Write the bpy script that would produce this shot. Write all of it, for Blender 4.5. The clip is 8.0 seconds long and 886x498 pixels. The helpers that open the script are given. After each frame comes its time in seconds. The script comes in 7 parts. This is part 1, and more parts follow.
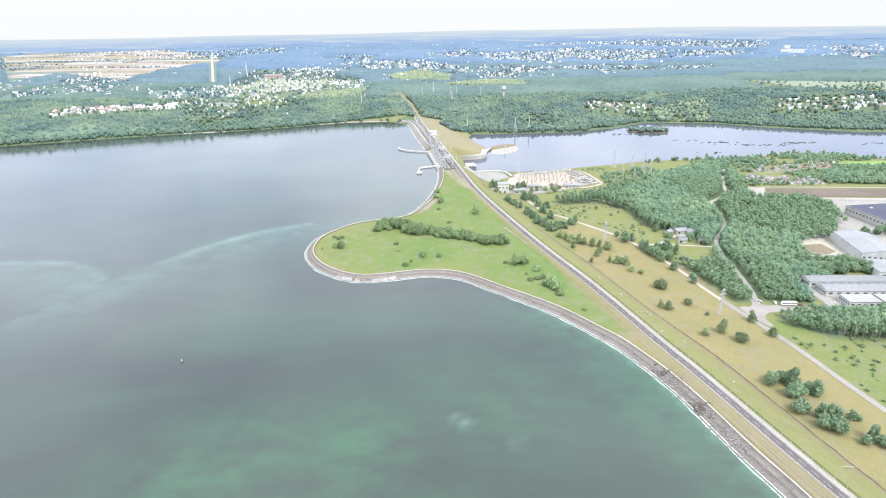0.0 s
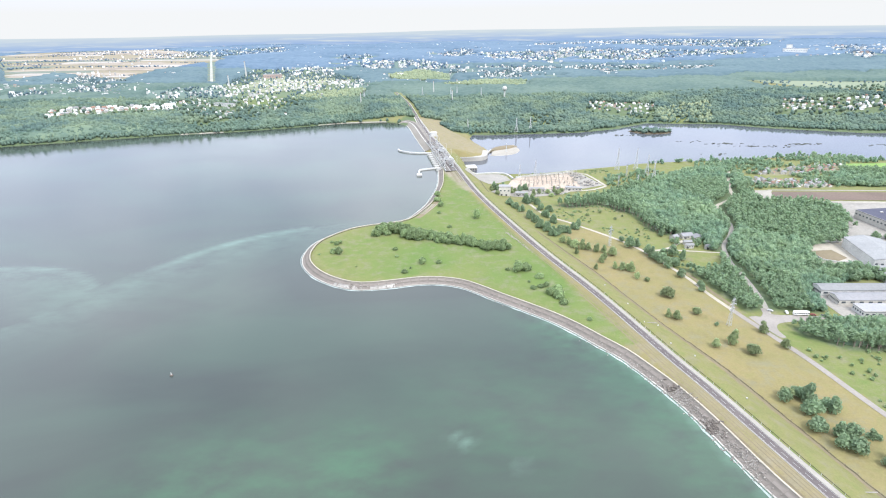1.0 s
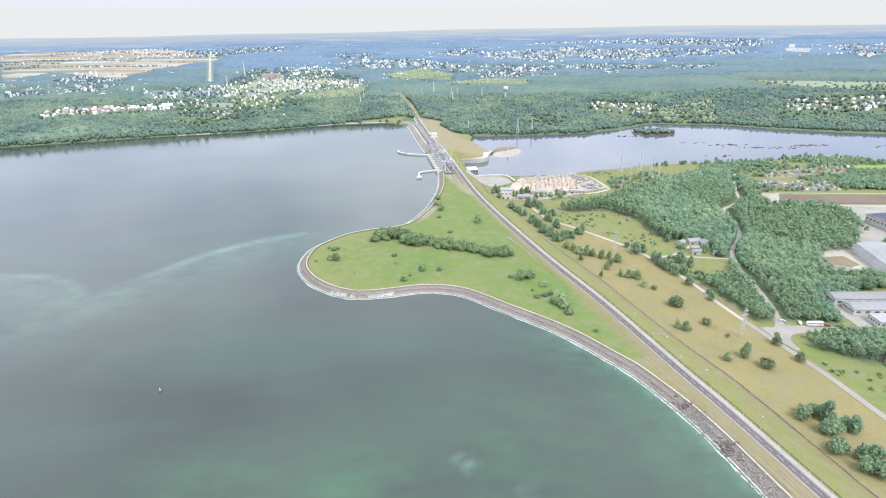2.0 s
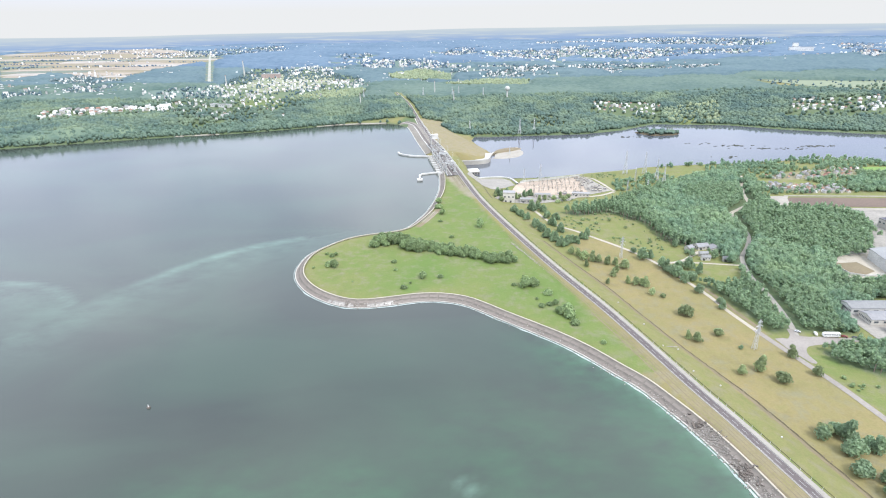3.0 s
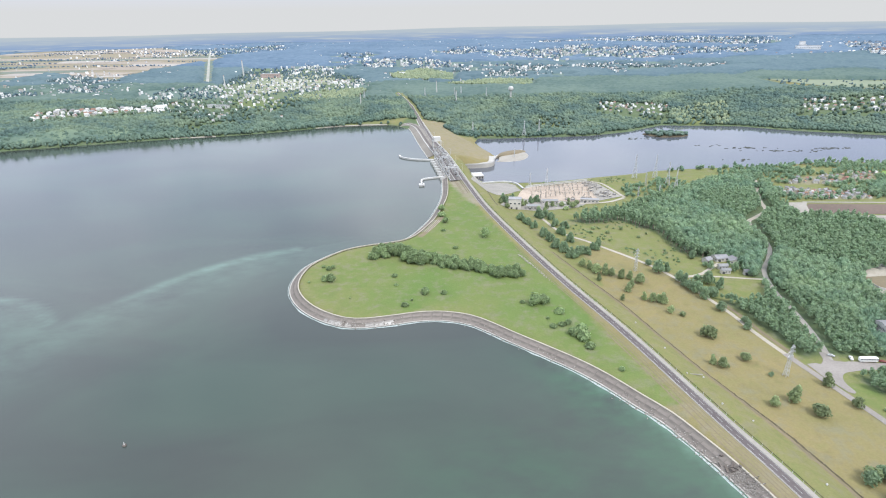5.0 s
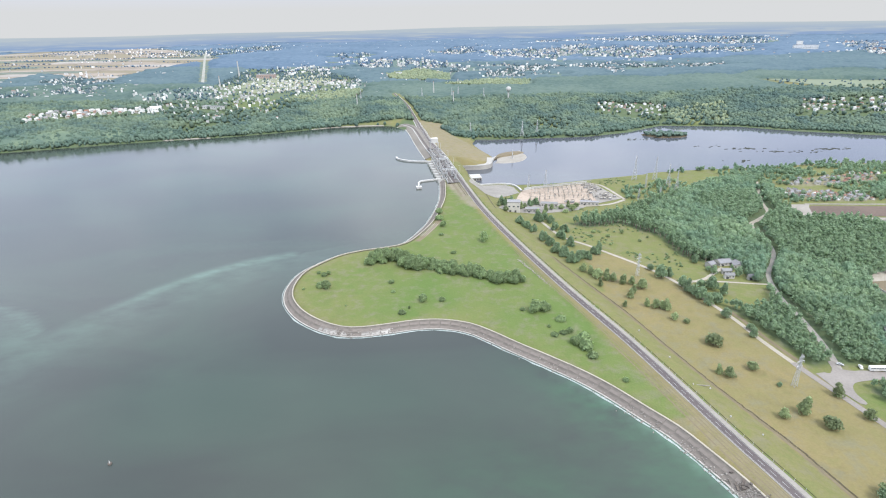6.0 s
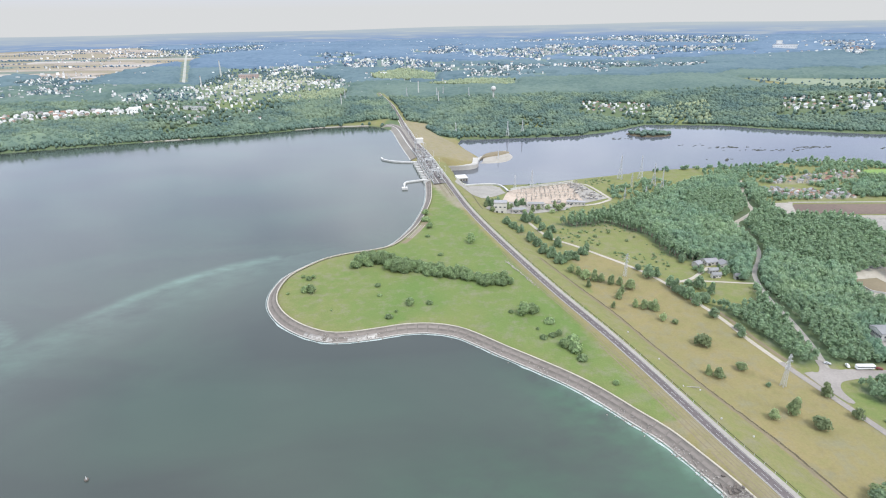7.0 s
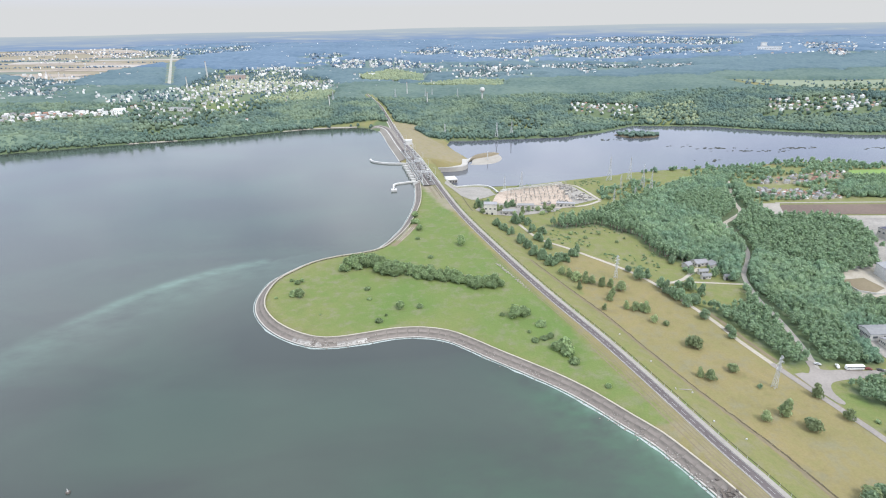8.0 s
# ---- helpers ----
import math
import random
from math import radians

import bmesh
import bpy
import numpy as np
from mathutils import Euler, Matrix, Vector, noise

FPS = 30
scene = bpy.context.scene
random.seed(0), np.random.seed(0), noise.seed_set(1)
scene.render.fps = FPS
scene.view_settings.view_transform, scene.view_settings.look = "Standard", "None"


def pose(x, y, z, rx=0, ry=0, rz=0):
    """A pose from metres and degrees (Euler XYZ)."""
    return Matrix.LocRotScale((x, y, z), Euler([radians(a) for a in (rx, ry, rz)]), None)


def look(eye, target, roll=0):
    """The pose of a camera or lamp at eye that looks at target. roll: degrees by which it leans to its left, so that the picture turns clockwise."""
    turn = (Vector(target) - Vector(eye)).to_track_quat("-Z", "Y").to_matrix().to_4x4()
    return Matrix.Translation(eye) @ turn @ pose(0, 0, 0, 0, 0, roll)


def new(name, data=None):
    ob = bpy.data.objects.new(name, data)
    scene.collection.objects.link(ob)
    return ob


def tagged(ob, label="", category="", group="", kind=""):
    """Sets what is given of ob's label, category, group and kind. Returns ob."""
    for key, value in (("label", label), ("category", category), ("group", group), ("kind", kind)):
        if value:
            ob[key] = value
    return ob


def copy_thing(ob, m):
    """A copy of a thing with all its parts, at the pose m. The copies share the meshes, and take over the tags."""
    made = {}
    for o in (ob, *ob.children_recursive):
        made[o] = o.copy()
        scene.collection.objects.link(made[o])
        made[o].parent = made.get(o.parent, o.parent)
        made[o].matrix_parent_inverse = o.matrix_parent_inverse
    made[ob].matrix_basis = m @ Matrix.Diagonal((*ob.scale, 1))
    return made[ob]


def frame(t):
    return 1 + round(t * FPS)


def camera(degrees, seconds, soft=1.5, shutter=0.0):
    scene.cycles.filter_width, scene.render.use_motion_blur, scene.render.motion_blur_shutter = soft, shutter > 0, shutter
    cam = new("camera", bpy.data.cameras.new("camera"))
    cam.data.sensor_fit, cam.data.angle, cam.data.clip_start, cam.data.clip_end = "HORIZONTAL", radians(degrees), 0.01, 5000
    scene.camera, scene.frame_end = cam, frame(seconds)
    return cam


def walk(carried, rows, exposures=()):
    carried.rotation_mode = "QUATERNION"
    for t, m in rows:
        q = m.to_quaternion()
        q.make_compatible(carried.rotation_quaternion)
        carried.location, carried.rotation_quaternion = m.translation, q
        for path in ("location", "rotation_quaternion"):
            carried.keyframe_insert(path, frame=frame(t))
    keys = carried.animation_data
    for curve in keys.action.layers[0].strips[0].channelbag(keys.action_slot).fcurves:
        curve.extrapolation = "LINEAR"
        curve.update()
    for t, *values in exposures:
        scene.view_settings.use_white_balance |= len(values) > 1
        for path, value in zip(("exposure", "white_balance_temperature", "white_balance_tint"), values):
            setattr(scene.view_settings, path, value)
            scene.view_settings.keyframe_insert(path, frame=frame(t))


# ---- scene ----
# ---------------------------------------------------------------- camera
cam = camera(79.2, 8.0, soft=1.1)
ROWS = [
    (0.0, 0.01, 0.00, 200.97, 0.00, -22.550, -0.971),
    (0.5, 0.10, 7.45, 201.30, 0.01, -22.590, -0.955),
    (1.0, 0.05, 15.15, 201.50, 0.02, -22.622, -0.955),
    (1.5, -0.10, 22.96, 201.70, 0.02, -22.652, -0.950),
    (3.0, -0.30, 46.92, 201.88, 0.157, -22.753, -1.040),
    (3.5, -0.50, 54.70, 201.94, 0.240, -22.780, -1.090),
    (4.0, -1.05, 62.50, 202.00, 0.300, -22.822, -1.110),
    (4.5, -1.57, 70.50, 202.07, 0.350, -22.865, -1.140),
    (6.0, -2.20, 89.56, 202.25, 0.043, -22.885, -1.204),
    (6.5, -2.45, 93.09, 202.25, -0.559, -22.940, -1.199),
    (7.0, -2.62, 95.67, 202.20, -1.554, -22.965, -1.150),
    (7.5, -2.89, 98.00, 202.05, -2.288, -22.930, -1.062),
    (8.0, -3.20, 99.72, 201.95, -2.795, -22.880, -0.978),
]
EXPOSURES = [(0.0, 1.50), (1.0, 1.42), (1.5, 1.29), (3.0, 1.31), (3.5, 1.31), (4.0, 1.07), (4.5, 1.05), (8.0, 1.03)]
walk(cam, [(t, pose(x, y, z, 90 + pitch, 0, yaw) @ pose(0, 0, 0, 0, 0, roll))
           for t, x, y, z, yaw, pitch, roll in ROWS], EXPOSURES)

# ---------------------------------------------------------------- light: thin bright overcast
SUN_DIR = Vector((0.45, -0.55, 0.95)).normalized()
sun = new("sun", bpy.data.lights.new("sun", "SUN"))
sun.data.energy, sun.data.angle, sun.data.color = 1.6, radians(20), (1.0, 0.97, 0.91)
sun.matrix_world = look(SUN_DIR * 900, (0, 0, 0))


def node(nt, kind, **values):
    made = nt.nodes.new(kind)
    for key, value in values.items():
        if key in made.inputs:
            made.inputs[key].default_value = value
    return made


def build_world():
    w = bpy.data.worlds.new("sky")
    scene.world = w
    w.use_nodes = True
    nt = w.node_tree
    nt.nodes.clear()
    out, bg = nt.nodes.new("ShaderNodeOutputWorld"), nt.nodes.new("ShaderNodeBackground")
    sky = nt.nodes.new("ShaderNodeTexSky")
    sky.sky_type, sky.sun_disc = "NISHITA", False
    sky.sun_elevation = math.asin(SUN_DIR.z)
    sky.sun_rotation = math.atan2(SUN_DIR.x, SUN_DIR.y)
    coord = nt.nodes.new("ShaderNodeTexCoord")
    split = nt.nodes.new("ShaderNodeSeparateXYZ")
    nt.links.new(coord.outputs["Generated"], split.inputs[0])
    # cloud deck: noise on the direction, flattened so that banks lie level
    mapping = nt.nodes.new("ShaderNodeMapping")
    mapping.inputs["Scale"].default_value = (1.0, 1.0, 2.6)
    nt.links.new(coord.outputs["Generated"], mapping.inputs[0])
    n1 = node(nt, "ShaderNodeTexNoise", Scale=2.3, Detail=6.0, Roughness=0.55)
    nt.links.new(mapping.outputs[0], n1.inputs["Vector"])
    ramp = nt.nodes.new("ShaderNodeValToRGB")
    ramp.color_ramp.elements[0].position, ramp.color_ramp.elements[1].position = 0.38, 0.68
    nt.links.new(n1.outputs["Fac"], ramp.inputs[0])
    cloud = nt.nodes.new("ShaderNodeMix")
    cloud.data_type = "RGBA"
    cloud.inputs["A"].default_value = (5.2, 6.3, 8.3, 1)
    cloud.inputs["B"].default_value = (13.6, 14.4, 15.4, 1)
    nt.links.new(ramp.outputs[0], cloud.inputs["Factor"])
    mix = nt.nodes.new("ShaderNodeMix")
    mix.data_type = "RGBA"
    mix.inputs["Factor"].default_value = 0.85
    nt.links.new(sky.outputs[0], mix.inputs["A"])
    nt.links.new(cloud.outputs["Result"], mix.inputs["B"])
    # a bluish veil over the lower sky, and white haze on the horizon
    last = mix.outputs["Result"]
    for tint, top in (((3.46, 3.84, 5.15), 0.40), ((3.40, 3.47, 3.54), 0.11)):
        low = nt.nodes.new("ShaderNodeMapRange")
        low.inputs["From Min"].default_value, low.inputs["From Max"].default_value = 0.025, top
        low.inputs["To Min"].default_value, low.inputs["To Max"].default_value = 1.0, 0.0
        nt.links.new(split.outputs["Z"], low.inputs["Value"])
        haze = nt.nodes.new("ShaderNodeMix")
        haze.data_type = "RGBA"
        haze.inputs["B"].default_value = (*tint, 1)
        nt.links.new(low.outputs[0], haze.inputs["Factor"])
        nt.links.new(last, haze.inputs["A"])
        last = haze.outputs["Result"]
    nt.links.new(last, bg.inputs["Color"])
    bg.inputs["Strength"].default_value = 0.1
    nt.links.new(bg.outputs[0], out.inputs[0])


build_world()

# ---------------------------------------------------------------- materials


def shade(name, colour, second=None, rough=0.9, big=0.05, fine=1.5, mix=0.5, bump=0.0, bump_scale=3.0, island=0.0, metal=0.0, obj=0.0, leaf=0.0):
    """A surface of two tones: broad patches and fine grain, optional tone per island or per object."""
    m = bpy.data.materials.new(name)
    m.use_nodes = True
    nt = m.node_tree
    p = nt.nodes["Principled BSDF"]
    p.inputs["Roughness"].default_value, p.inputs["Metallic"].default_value = rough, metal
    p.inputs["Specular IOR Level"].default_value = 0.25
    second = second or tuple(c * 0.7 for c in colour)
    coord = nt.nodes.new("ShaderNodeTexCoord")
    n1 = node(nt, "ShaderNodeTexNoise", Scale=big, Detail=4.0, Roughness=0.6)
    n2 = node(nt, "ShaderNodeTexNoise", Scale=fine, Detail=3.0, Roughness=0.6)
    for n in (n1, n2):
        nt.links.new(coord.outputs["Object"], n.inputs["Vector"])
    add = nt.nodes.new("ShaderNodeMath")
    add.operation = "ADD"
    nt.links.new(n1.outputs["Fac"], add.inputs[0])
    nt.links.new(n2.outputs["Fac"], add.inputs[1])
    r = nt.nodes.new("ShaderNodeMapRange")
    r.inputs["From Min"].default_value, r.inputs["From Max"].default_value = 0.75, 1.25
    r.inputs["To Min"].default_value, r.inputs["To Max"].default_value = 0.5 - mix, 0.5 + mix
    nt.links.new(add.outputs[0], r.inputs["Value"])
    c = nt.nodes.new("ShaderNodeMix")
    c.data_type = "RGBA"
    c.inputs["A"].default_value, c.inputs["B"].default_value = (*colour, 1), (*second, 1)
    nt.links.new(r.outputs[0], c.inputs["Factor"])
    last = c.outputs["Result"]
    for amount, kind, socket in ((island, "ShaderNodeNewGeometry", "Random Per Island"), (obj, "ShaderNodeObjectInfo", "Random")):
        if amount:
            g = nt.nodes.new(kind)
            k = nt.nodes.new("ShaderNodeMapRange")
            k.inputs["To Min"].default_value, k.inputs["To Max"].default_value = 1 - amount, 1 + amount
            nt.links.new(g.outputs[socket], k.inputs["Value"])
            h = nt.nodes.new("ShaderNodeHueSaturation")
            nt.links.new(k.outputs[0], h.inputs["Value"])
            nt.links.new(last, h.inputs["Color"])
            last = h.outputs["Color"]
    nt.links.new(last, p.inputs["Base Color"])
    if leaf:  # light that comes through the leaves
        tr, add2, tint = nt.nodes.new("ShaderNodeBsdfTranslucent"), nt.nodes.new("ShaderNodeAddShader"), nt.nodes.new("ShaderNodeHueSaturation")
        tint.inputs["Value"].default_value = leaf
        nt.links.new(last, tint.inputs["Color"])
        nt.links.new(tint.outputs["Color"], tr.inputs["Color"])
        nt.links.new(p.outputs[0], add2.inputs[0])
        nt.links.new(tr.outputs[0], add2.inputs[1])
        nt.links.new(add2.outputs[0], nt.nodes["Material Output"].inputs["Surface"])
    if bump:
        n3 = node(nt, "ShaderNodeTexNoise", Scale=bump_scale, Detail=4.0)
        nt.links.new(coord.outputs["Object"], n3.inputs["Vector"])
        b = node(nt, "ShaderNodeBump", Strength=bump, Distance=0.3)
        nt.links.new(n3.outputs["Fac"], b.inputs["Height"])
        nt.links.new(b.outputs[0], p.inputs["Normal"])
    return m


def water(name, deep, green, ripple=0.25, gloss=(0.03, 0.12)):
    """Turbid water: a green bloom drifting in patches, small wind ripples, real gloss."""
    m = bpy.data.materials.new(name)
    m.use_nodes = True
    nt = m.node_tree
    p = nt.nodes["Principled BSDF"]
    p.inputs["Roughness"].default_value, p.inputs["IOR"].default_value = 0.12, 1.333
    coord = nt.nodes.new("ShaderNodeTexCoord")
    mapping = nt.nodes.new("ShaderNodeMapping")
    mapping.inputs["Rotation"].default_value = (0, 0, radians(-35))
    mapping.inputs["Scale"].default_value = (1.0, 1.8, 1.0)
    nt.links.new(coord.outputs["Object"], mapping.inputs[0])
    n1 = node(nt, "ShaderNodeTexNoise", Scale=0.0055, Detail=5.0, Roughness=0.5, Distortion=0.6)
    nt.links.new(mapping.outputs[0], n1.inputs["Vector"])
    ramp = nt.nodes.new("ShaderNodeValToRGB")
    ramp.color_ramp.elements[0].position, ramp.color_ramp.elements[1].position = 0.40, 0.66
    nt.links.new(n1.outputs["Fac"], ramp.inputs[0])
    c = nt.nodes.new("ShaderNodeMix")
    c.data_type = "RGBA"
    c.inputs["A"].default_value, c.inputs["B"].default_value = (*deep, 1), (*green, 1)
    nt.links.new(ramp.outputs[0], c.inputs["Factor"])
    last = c.outputs["Result"]
    for key, tint, most in (("algae", (0.046, 0.112, 0.062), 0.85), ("bloom", (0.145, 0.235, 0.185), 0.95)):
        at = nt.nodes.new("ShaderNodeAttribute")
        at.attribute_name = key
        n5 = node(nt, "ShaderNodeTexNoise", Scale=0.035, Detail=6.0, Roughness=0.62)
        nt.links.new(mapping.outputs[0], n5.inputs["Vector"])
        rag = nt.nodes.new("ShaderNodeMath")
        rag.operation = "MULTIPLY"
        k5 = nt.nodes.new("ShaderNodeMapRange")
        for socket, v in (("From Min", 0.3), ("From Max", 0.72), ("To Min", 0.08), ("To Max", most)):
            k5.inputs[socket].default_value = v
        nt.links.new(n5.outputs["Fac"], k5.inputs["Value"])
        nt.links.new(k5.outputs[0], rag.inputs[0])
        nt.links.new(at.outputs["Fac"], rag.inputs[1])
        c2 = nt.nodes.new("ShaderNodeMix")
        c2.data_type = "RGBA"
        c2.inputs["B"].default_value = (*tint, 1)
        nt.links.new(rag.outputs[0], c2.inputs["Factor"])
        nt.links.new(last, c2.inputs["A"])
        last = c2.outputs["Result"]
    nt.links.new(last, p.inputs["Base Color"])
    n2 = node(nt, "ShaderNodeTexNoise", Scale=0.9, Detail=5.0, Roughness=0.65)
    nt.links.new(mapping.outputs[0], n2.inputs["Vector"])
    b = node(nt, "ShaderNodeBump", Strength=ripple, Distance=0.12)
    nt.links.new(n2.outputs["Fac"], b.inputs["Height"])
    nt.links.new(b.outputs[0], p.inputs["Normal"])
    # wind lanes: broad bands that are a little rougher
    n4 = node(nt, "ShaderNodeTexNoise", Scale=0.004, Detail=3.0)
    nt.links.new(mapping.outputs[0], n4.inputs["Vector"])
    r = nt.nodes.new("ShaderNodeMapRange")
    r.inputs["From Min"].default_value, r.inputs["From Max"].default_value = 0.35, 0.65
    r.inputs["To Min"].default_value, r.inputs["To Max"].default_value = gloss
    nt.links.new(n4.outputs["Fac"], r.inputs["Value"])
    nt.links.new(r.outputs[0], p.inputs["Roughness"])
    return m


def ground_material():
    """Lush grass, dry grass, forest floor and bare soil, told apart by the plan's own areas, with patchy borders."""
    m = bpy.data.materials.new("grassland")
    m.use_nodes = True
    nt = m.node_tree
    p = nt.nodes["Principled BSDF"]
    p.inputs["Roughness"].default_value, p.inputs["Specular IOR Level"].default_value = 1.0, 0.1
    coord = nt.nodes.new("ShaderNodeTexCoord")

    def noise_of(scale, detail=4.0):
        n = node(nt, "ShaderNodeTexNoise", Scale=scale, Detail=detail, Roughness=0.6)
        nt.links.new(coord.outputs["Object"], n.inputs["Vector"])
        return n.outputs["Fac"]

    def mixed(a, b, fac):
        c = nt.nodes.new("ShaderNodeMix")
        c.data_type = "RGBA"
        for socket, value in (("A", a), ("B", b)):
            if isinstance(value, tuple):
                c.inputs[socket].default_value = (*value, 1)
            else:
                nt.links.new(value, c.inputs[socket])
        nt.links.new(fac, c.inputs["Factor"])
        return c.outputs["Result"]

    def ranged(value, lo, hi, to_lo=0.0, to_hi=1.0):
        r = nt.nodes.new("ShaderNodeMapRange")
        for key, v in (("From Min", lo), ("From Max", hi), ("To Min", to_lo), ("To Max", to_hi)):
            r.inputs[key].default_value = v
        nt.links.new(value, r.inputs["Value"])
        return r.outputs[0]

    def area(key, rag=0.35):
        a = nt.nodes.new("ShaderNodeAttribute")
        a.attribute_name = key
        s = nt.nodes.new("ShaderNodeMath")
        s.operation = "ADD"
        nt.links.new(a.outputs["Fac"], s.inputs[0])
        nt.links.new(ranged(noise_of(0.12), 0.3, 0.7, -rag, rag), s.inputs[1])
        return ranged(s.outputs[0], 0.0, 1.0)

    broad, mid, fine = noise_of(0.018), noise_of(0.09), noise_of(0.9)
    lush = mixed((0.104, 0.152, 0.047), (0.136, 0.160, 0.058), ranged(broad, 0.35, 0.65))
    lush = mixed(lush, (0.092, 0.132, 0.045), ranged(mid, 0.5, 0.8, 0, 0.4))
    dry = mixed((0.214, 0.174, 0.086), (0.184, 0.162, 0.077), ranged(broad, 0.35, 0.65))
    dry = mixed(dry, (0.150, 0.128, 0.066), ranged(mid, 0.52, 0.8, 0, 0.7))
    top = mixed(lush, dry, area("dry", 0.22))
    top = mixed(top, mixed((0.075, 0.105, 0.058), (0.095, 0.125, 0.066), mid), area("wood", 0.2))
    # far forest floor: the canopy's bluish haze tint painted in
    top = mixed(top, mixed((0.100, 0.142, 0.124), (0.112, 0.156, 0.140), mid), area("hazed_floor", 0.1))
    top = mixed(top, mixed((0.26, 0.225, 0.175), (0.20, 0.17, 0.13), mid), area("bare", 0.25))
    grain = nt.nodes.new("ShaderNodeHueSaturation")
    nt.links.new(ranged(fine, 0.25, 0.75, 0.90, 1.10), grain.inputs["Value"])
    nt.links.new(top, grain.inputs["Color"])
    nt.links.new(grain.outputs["Color"], p.inputs["Base Color"])
    b = node(nt, "ShaderNodeBump", Strength=0.5, Distance=0.4)
    nt.links.new(fine, b.inputs["Height"])
    nt.links.new(b.outputs[0], p.inputs["Normal"])
    return m


M_GROUND = ground_material()
M_LAKE = water("reservoir_water", (0.038, 0.045, 0.041), (0.044, 0.062, 0.050))
M_RIVER = water("river_water", (0.078, 0.082, 0.100), (0.082, 0.090, 0.102), 0.07, (0.02, 0.06))
M_ASPHALT = shade("asphalt", (0.088, 0.074, 0.074), (0.118, 0.100, 0.098), 0.9, 0.05, 0.6)
M_PAVE = shade("worn_footpath_concrete", (0.300, 0.278, 0.250), (0.235, 0.216, 0.194), 0.9, 0.08, 0.9)
M_SLAB = shade("weathered_concrete_slab", (0.190, 0.165, 0.146), (0.120, 0.106, 0.094), 0.95, 0.09, 0.6, mix=0.8, bump=0.3, bump_scale=1.5, obj=0.08)
M_LANE = shade("pale_worn_asphalt", (0.262, 0.236, 0.216), (0.205, 0.184, 0.168), 0.95, 0.06, 0.7)
M_CONCRETE = shade("pale_concrete", (0.400, 0.378, 0.345), (0.300, 0.282, 0.258), 0.9, 0.08, 0.9)
M_WHITE = shade("whitewashed_concrete", (0.500, 0.490, 0.470), (0.370, 0.362, 0.350), 0.85, 0.1, 0.8)
M_DECK = shade("grey_dam_concrete", (0.180, 0.164, 0.150), (0.122, 0.110, 0.100), 0.9, 0.06, 0.5)
M_COPING = shade("cream_concrete", (0.375, 0.340, 0.280), (0.280, 0.255, 0.210), 0.9, 0.08, 0.7)
M_REVET = shade("weathered_concrete_slope", (0.176, 0.153, 0.136), (0.116, 0.102, 0.091), 0.95, 0.05, 0.5, bump=0.4, bump_scale=1.2)
M_DAMSLOPE = shade("tan_grey_dam_facing", (0.225, 0.204, 0.178), (0.160, 0.144, 0.126), 0.95, 0.03, 0.3, bump=0.4, bump_scale=0.8)
M_DIRT = shade("trodden_dirt", (0.192, 0.156, 0.104), (0.150, 0.124, 0.082), 1.0, 0.06, 0.5)
M_PALE_SLAB = shade("whitish_weathered_slab", (0.330, 0.312, 0.290), (0.200, 0.182, 0.166), 0.95, 0.3, 1.2, mix=0.9, obj=0.2)
M_GRAVEL = shade("pale_gravel", (0.368, 0.336, 0.288), (0.288, 0.256, 0.208), 1.0, 0.06, 0.6)
M_SAND = shade("pale_sand", (0.315, 0.290, 0.255), (0.240, 0.218, 0.190), 1.0, 0.03, 0.3)
M_YARD = shade("cream_gravel", (0.400, 0.325, 0.265), (0.270, 0.216, 0.172), 1.0, 0.05, 0.5, mix=0.8)
M_DUST = shade("pale_grey_dust", (0.290, 0.270, 0.244), (0.205, 0.190, 0.172), 1.0, 0.04, 0.4)
M_DITCH = shade("dark_brown_tone", (0.058, 0.048, 0.032), (0.104, 0.085, 0.054), 1.0, 0.1, 0.8)
M_FOAM = shade("lake_foam", (0.350, 0.385, 0.370), (0.230, 0.270, 0.255), 0.8, 0.05, 0.4, mix=0.8)
M_LEAF = shade("green_foliage", (0.142, 0.182, 0.088), (0.098, 0.136, 0.068), 0.85, 0.15, 1.0, island=0.22, obj=0.2, leaf=1.0)
M_HEDGE = shade("light_green_foliage", (0.132, 0.170, 0.084), (0.094, 0.132, 0.066), 0.85, 0.1, 1.0, island=0.24, obj=0.15, leaf=1.0)
M_PINE = shade("pine_needles", (0.130, 0.172, 0.100), (0.098, 0.140, 0.088), 0.85, 0.15, 1.0, island=0.2, obj=0.15, leaf=1.1)
M_JUNIPER = shade("dark_olive_foliage", (0.158, 0.188, 0.096), (0.112, 0.140, 0.073), 0.85, 0.15, 1.0, island=0.22, obj=0.28, leaf=1.05)
M_BANK = shade("bank_foliage", (0.104, 0.148, 0.106), (0.066, 0.108, 0.088), 0.95, 0.012, 0.06, island=0.18)
M_WOODS = shade("forest_crowns", (0.152, 0.200, 0.119), (0.099, 0.152, 0.105), 0.9, 0.014, 0.05, island=0.2, leaf=1.0)
M_REEDS = shade("dark_wet_reeds", (0.050, 0.054, 0.044), (0.078, 0.080, 0.066), 0.95, 0.05, 0.4)
# far woods turn bluer with distance: aerial haze put into the base colours
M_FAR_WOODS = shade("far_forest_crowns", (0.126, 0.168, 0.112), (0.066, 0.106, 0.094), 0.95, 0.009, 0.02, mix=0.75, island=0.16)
M_HORIZON_WOODS = shade("deep_haze_canopy", (0.102, 0.150, 0.204), (0.072, 0.116, 0.168), 0.95, 0.0025, 0.035, mix=0.8, bump=0.7, bump_scale=0.1)
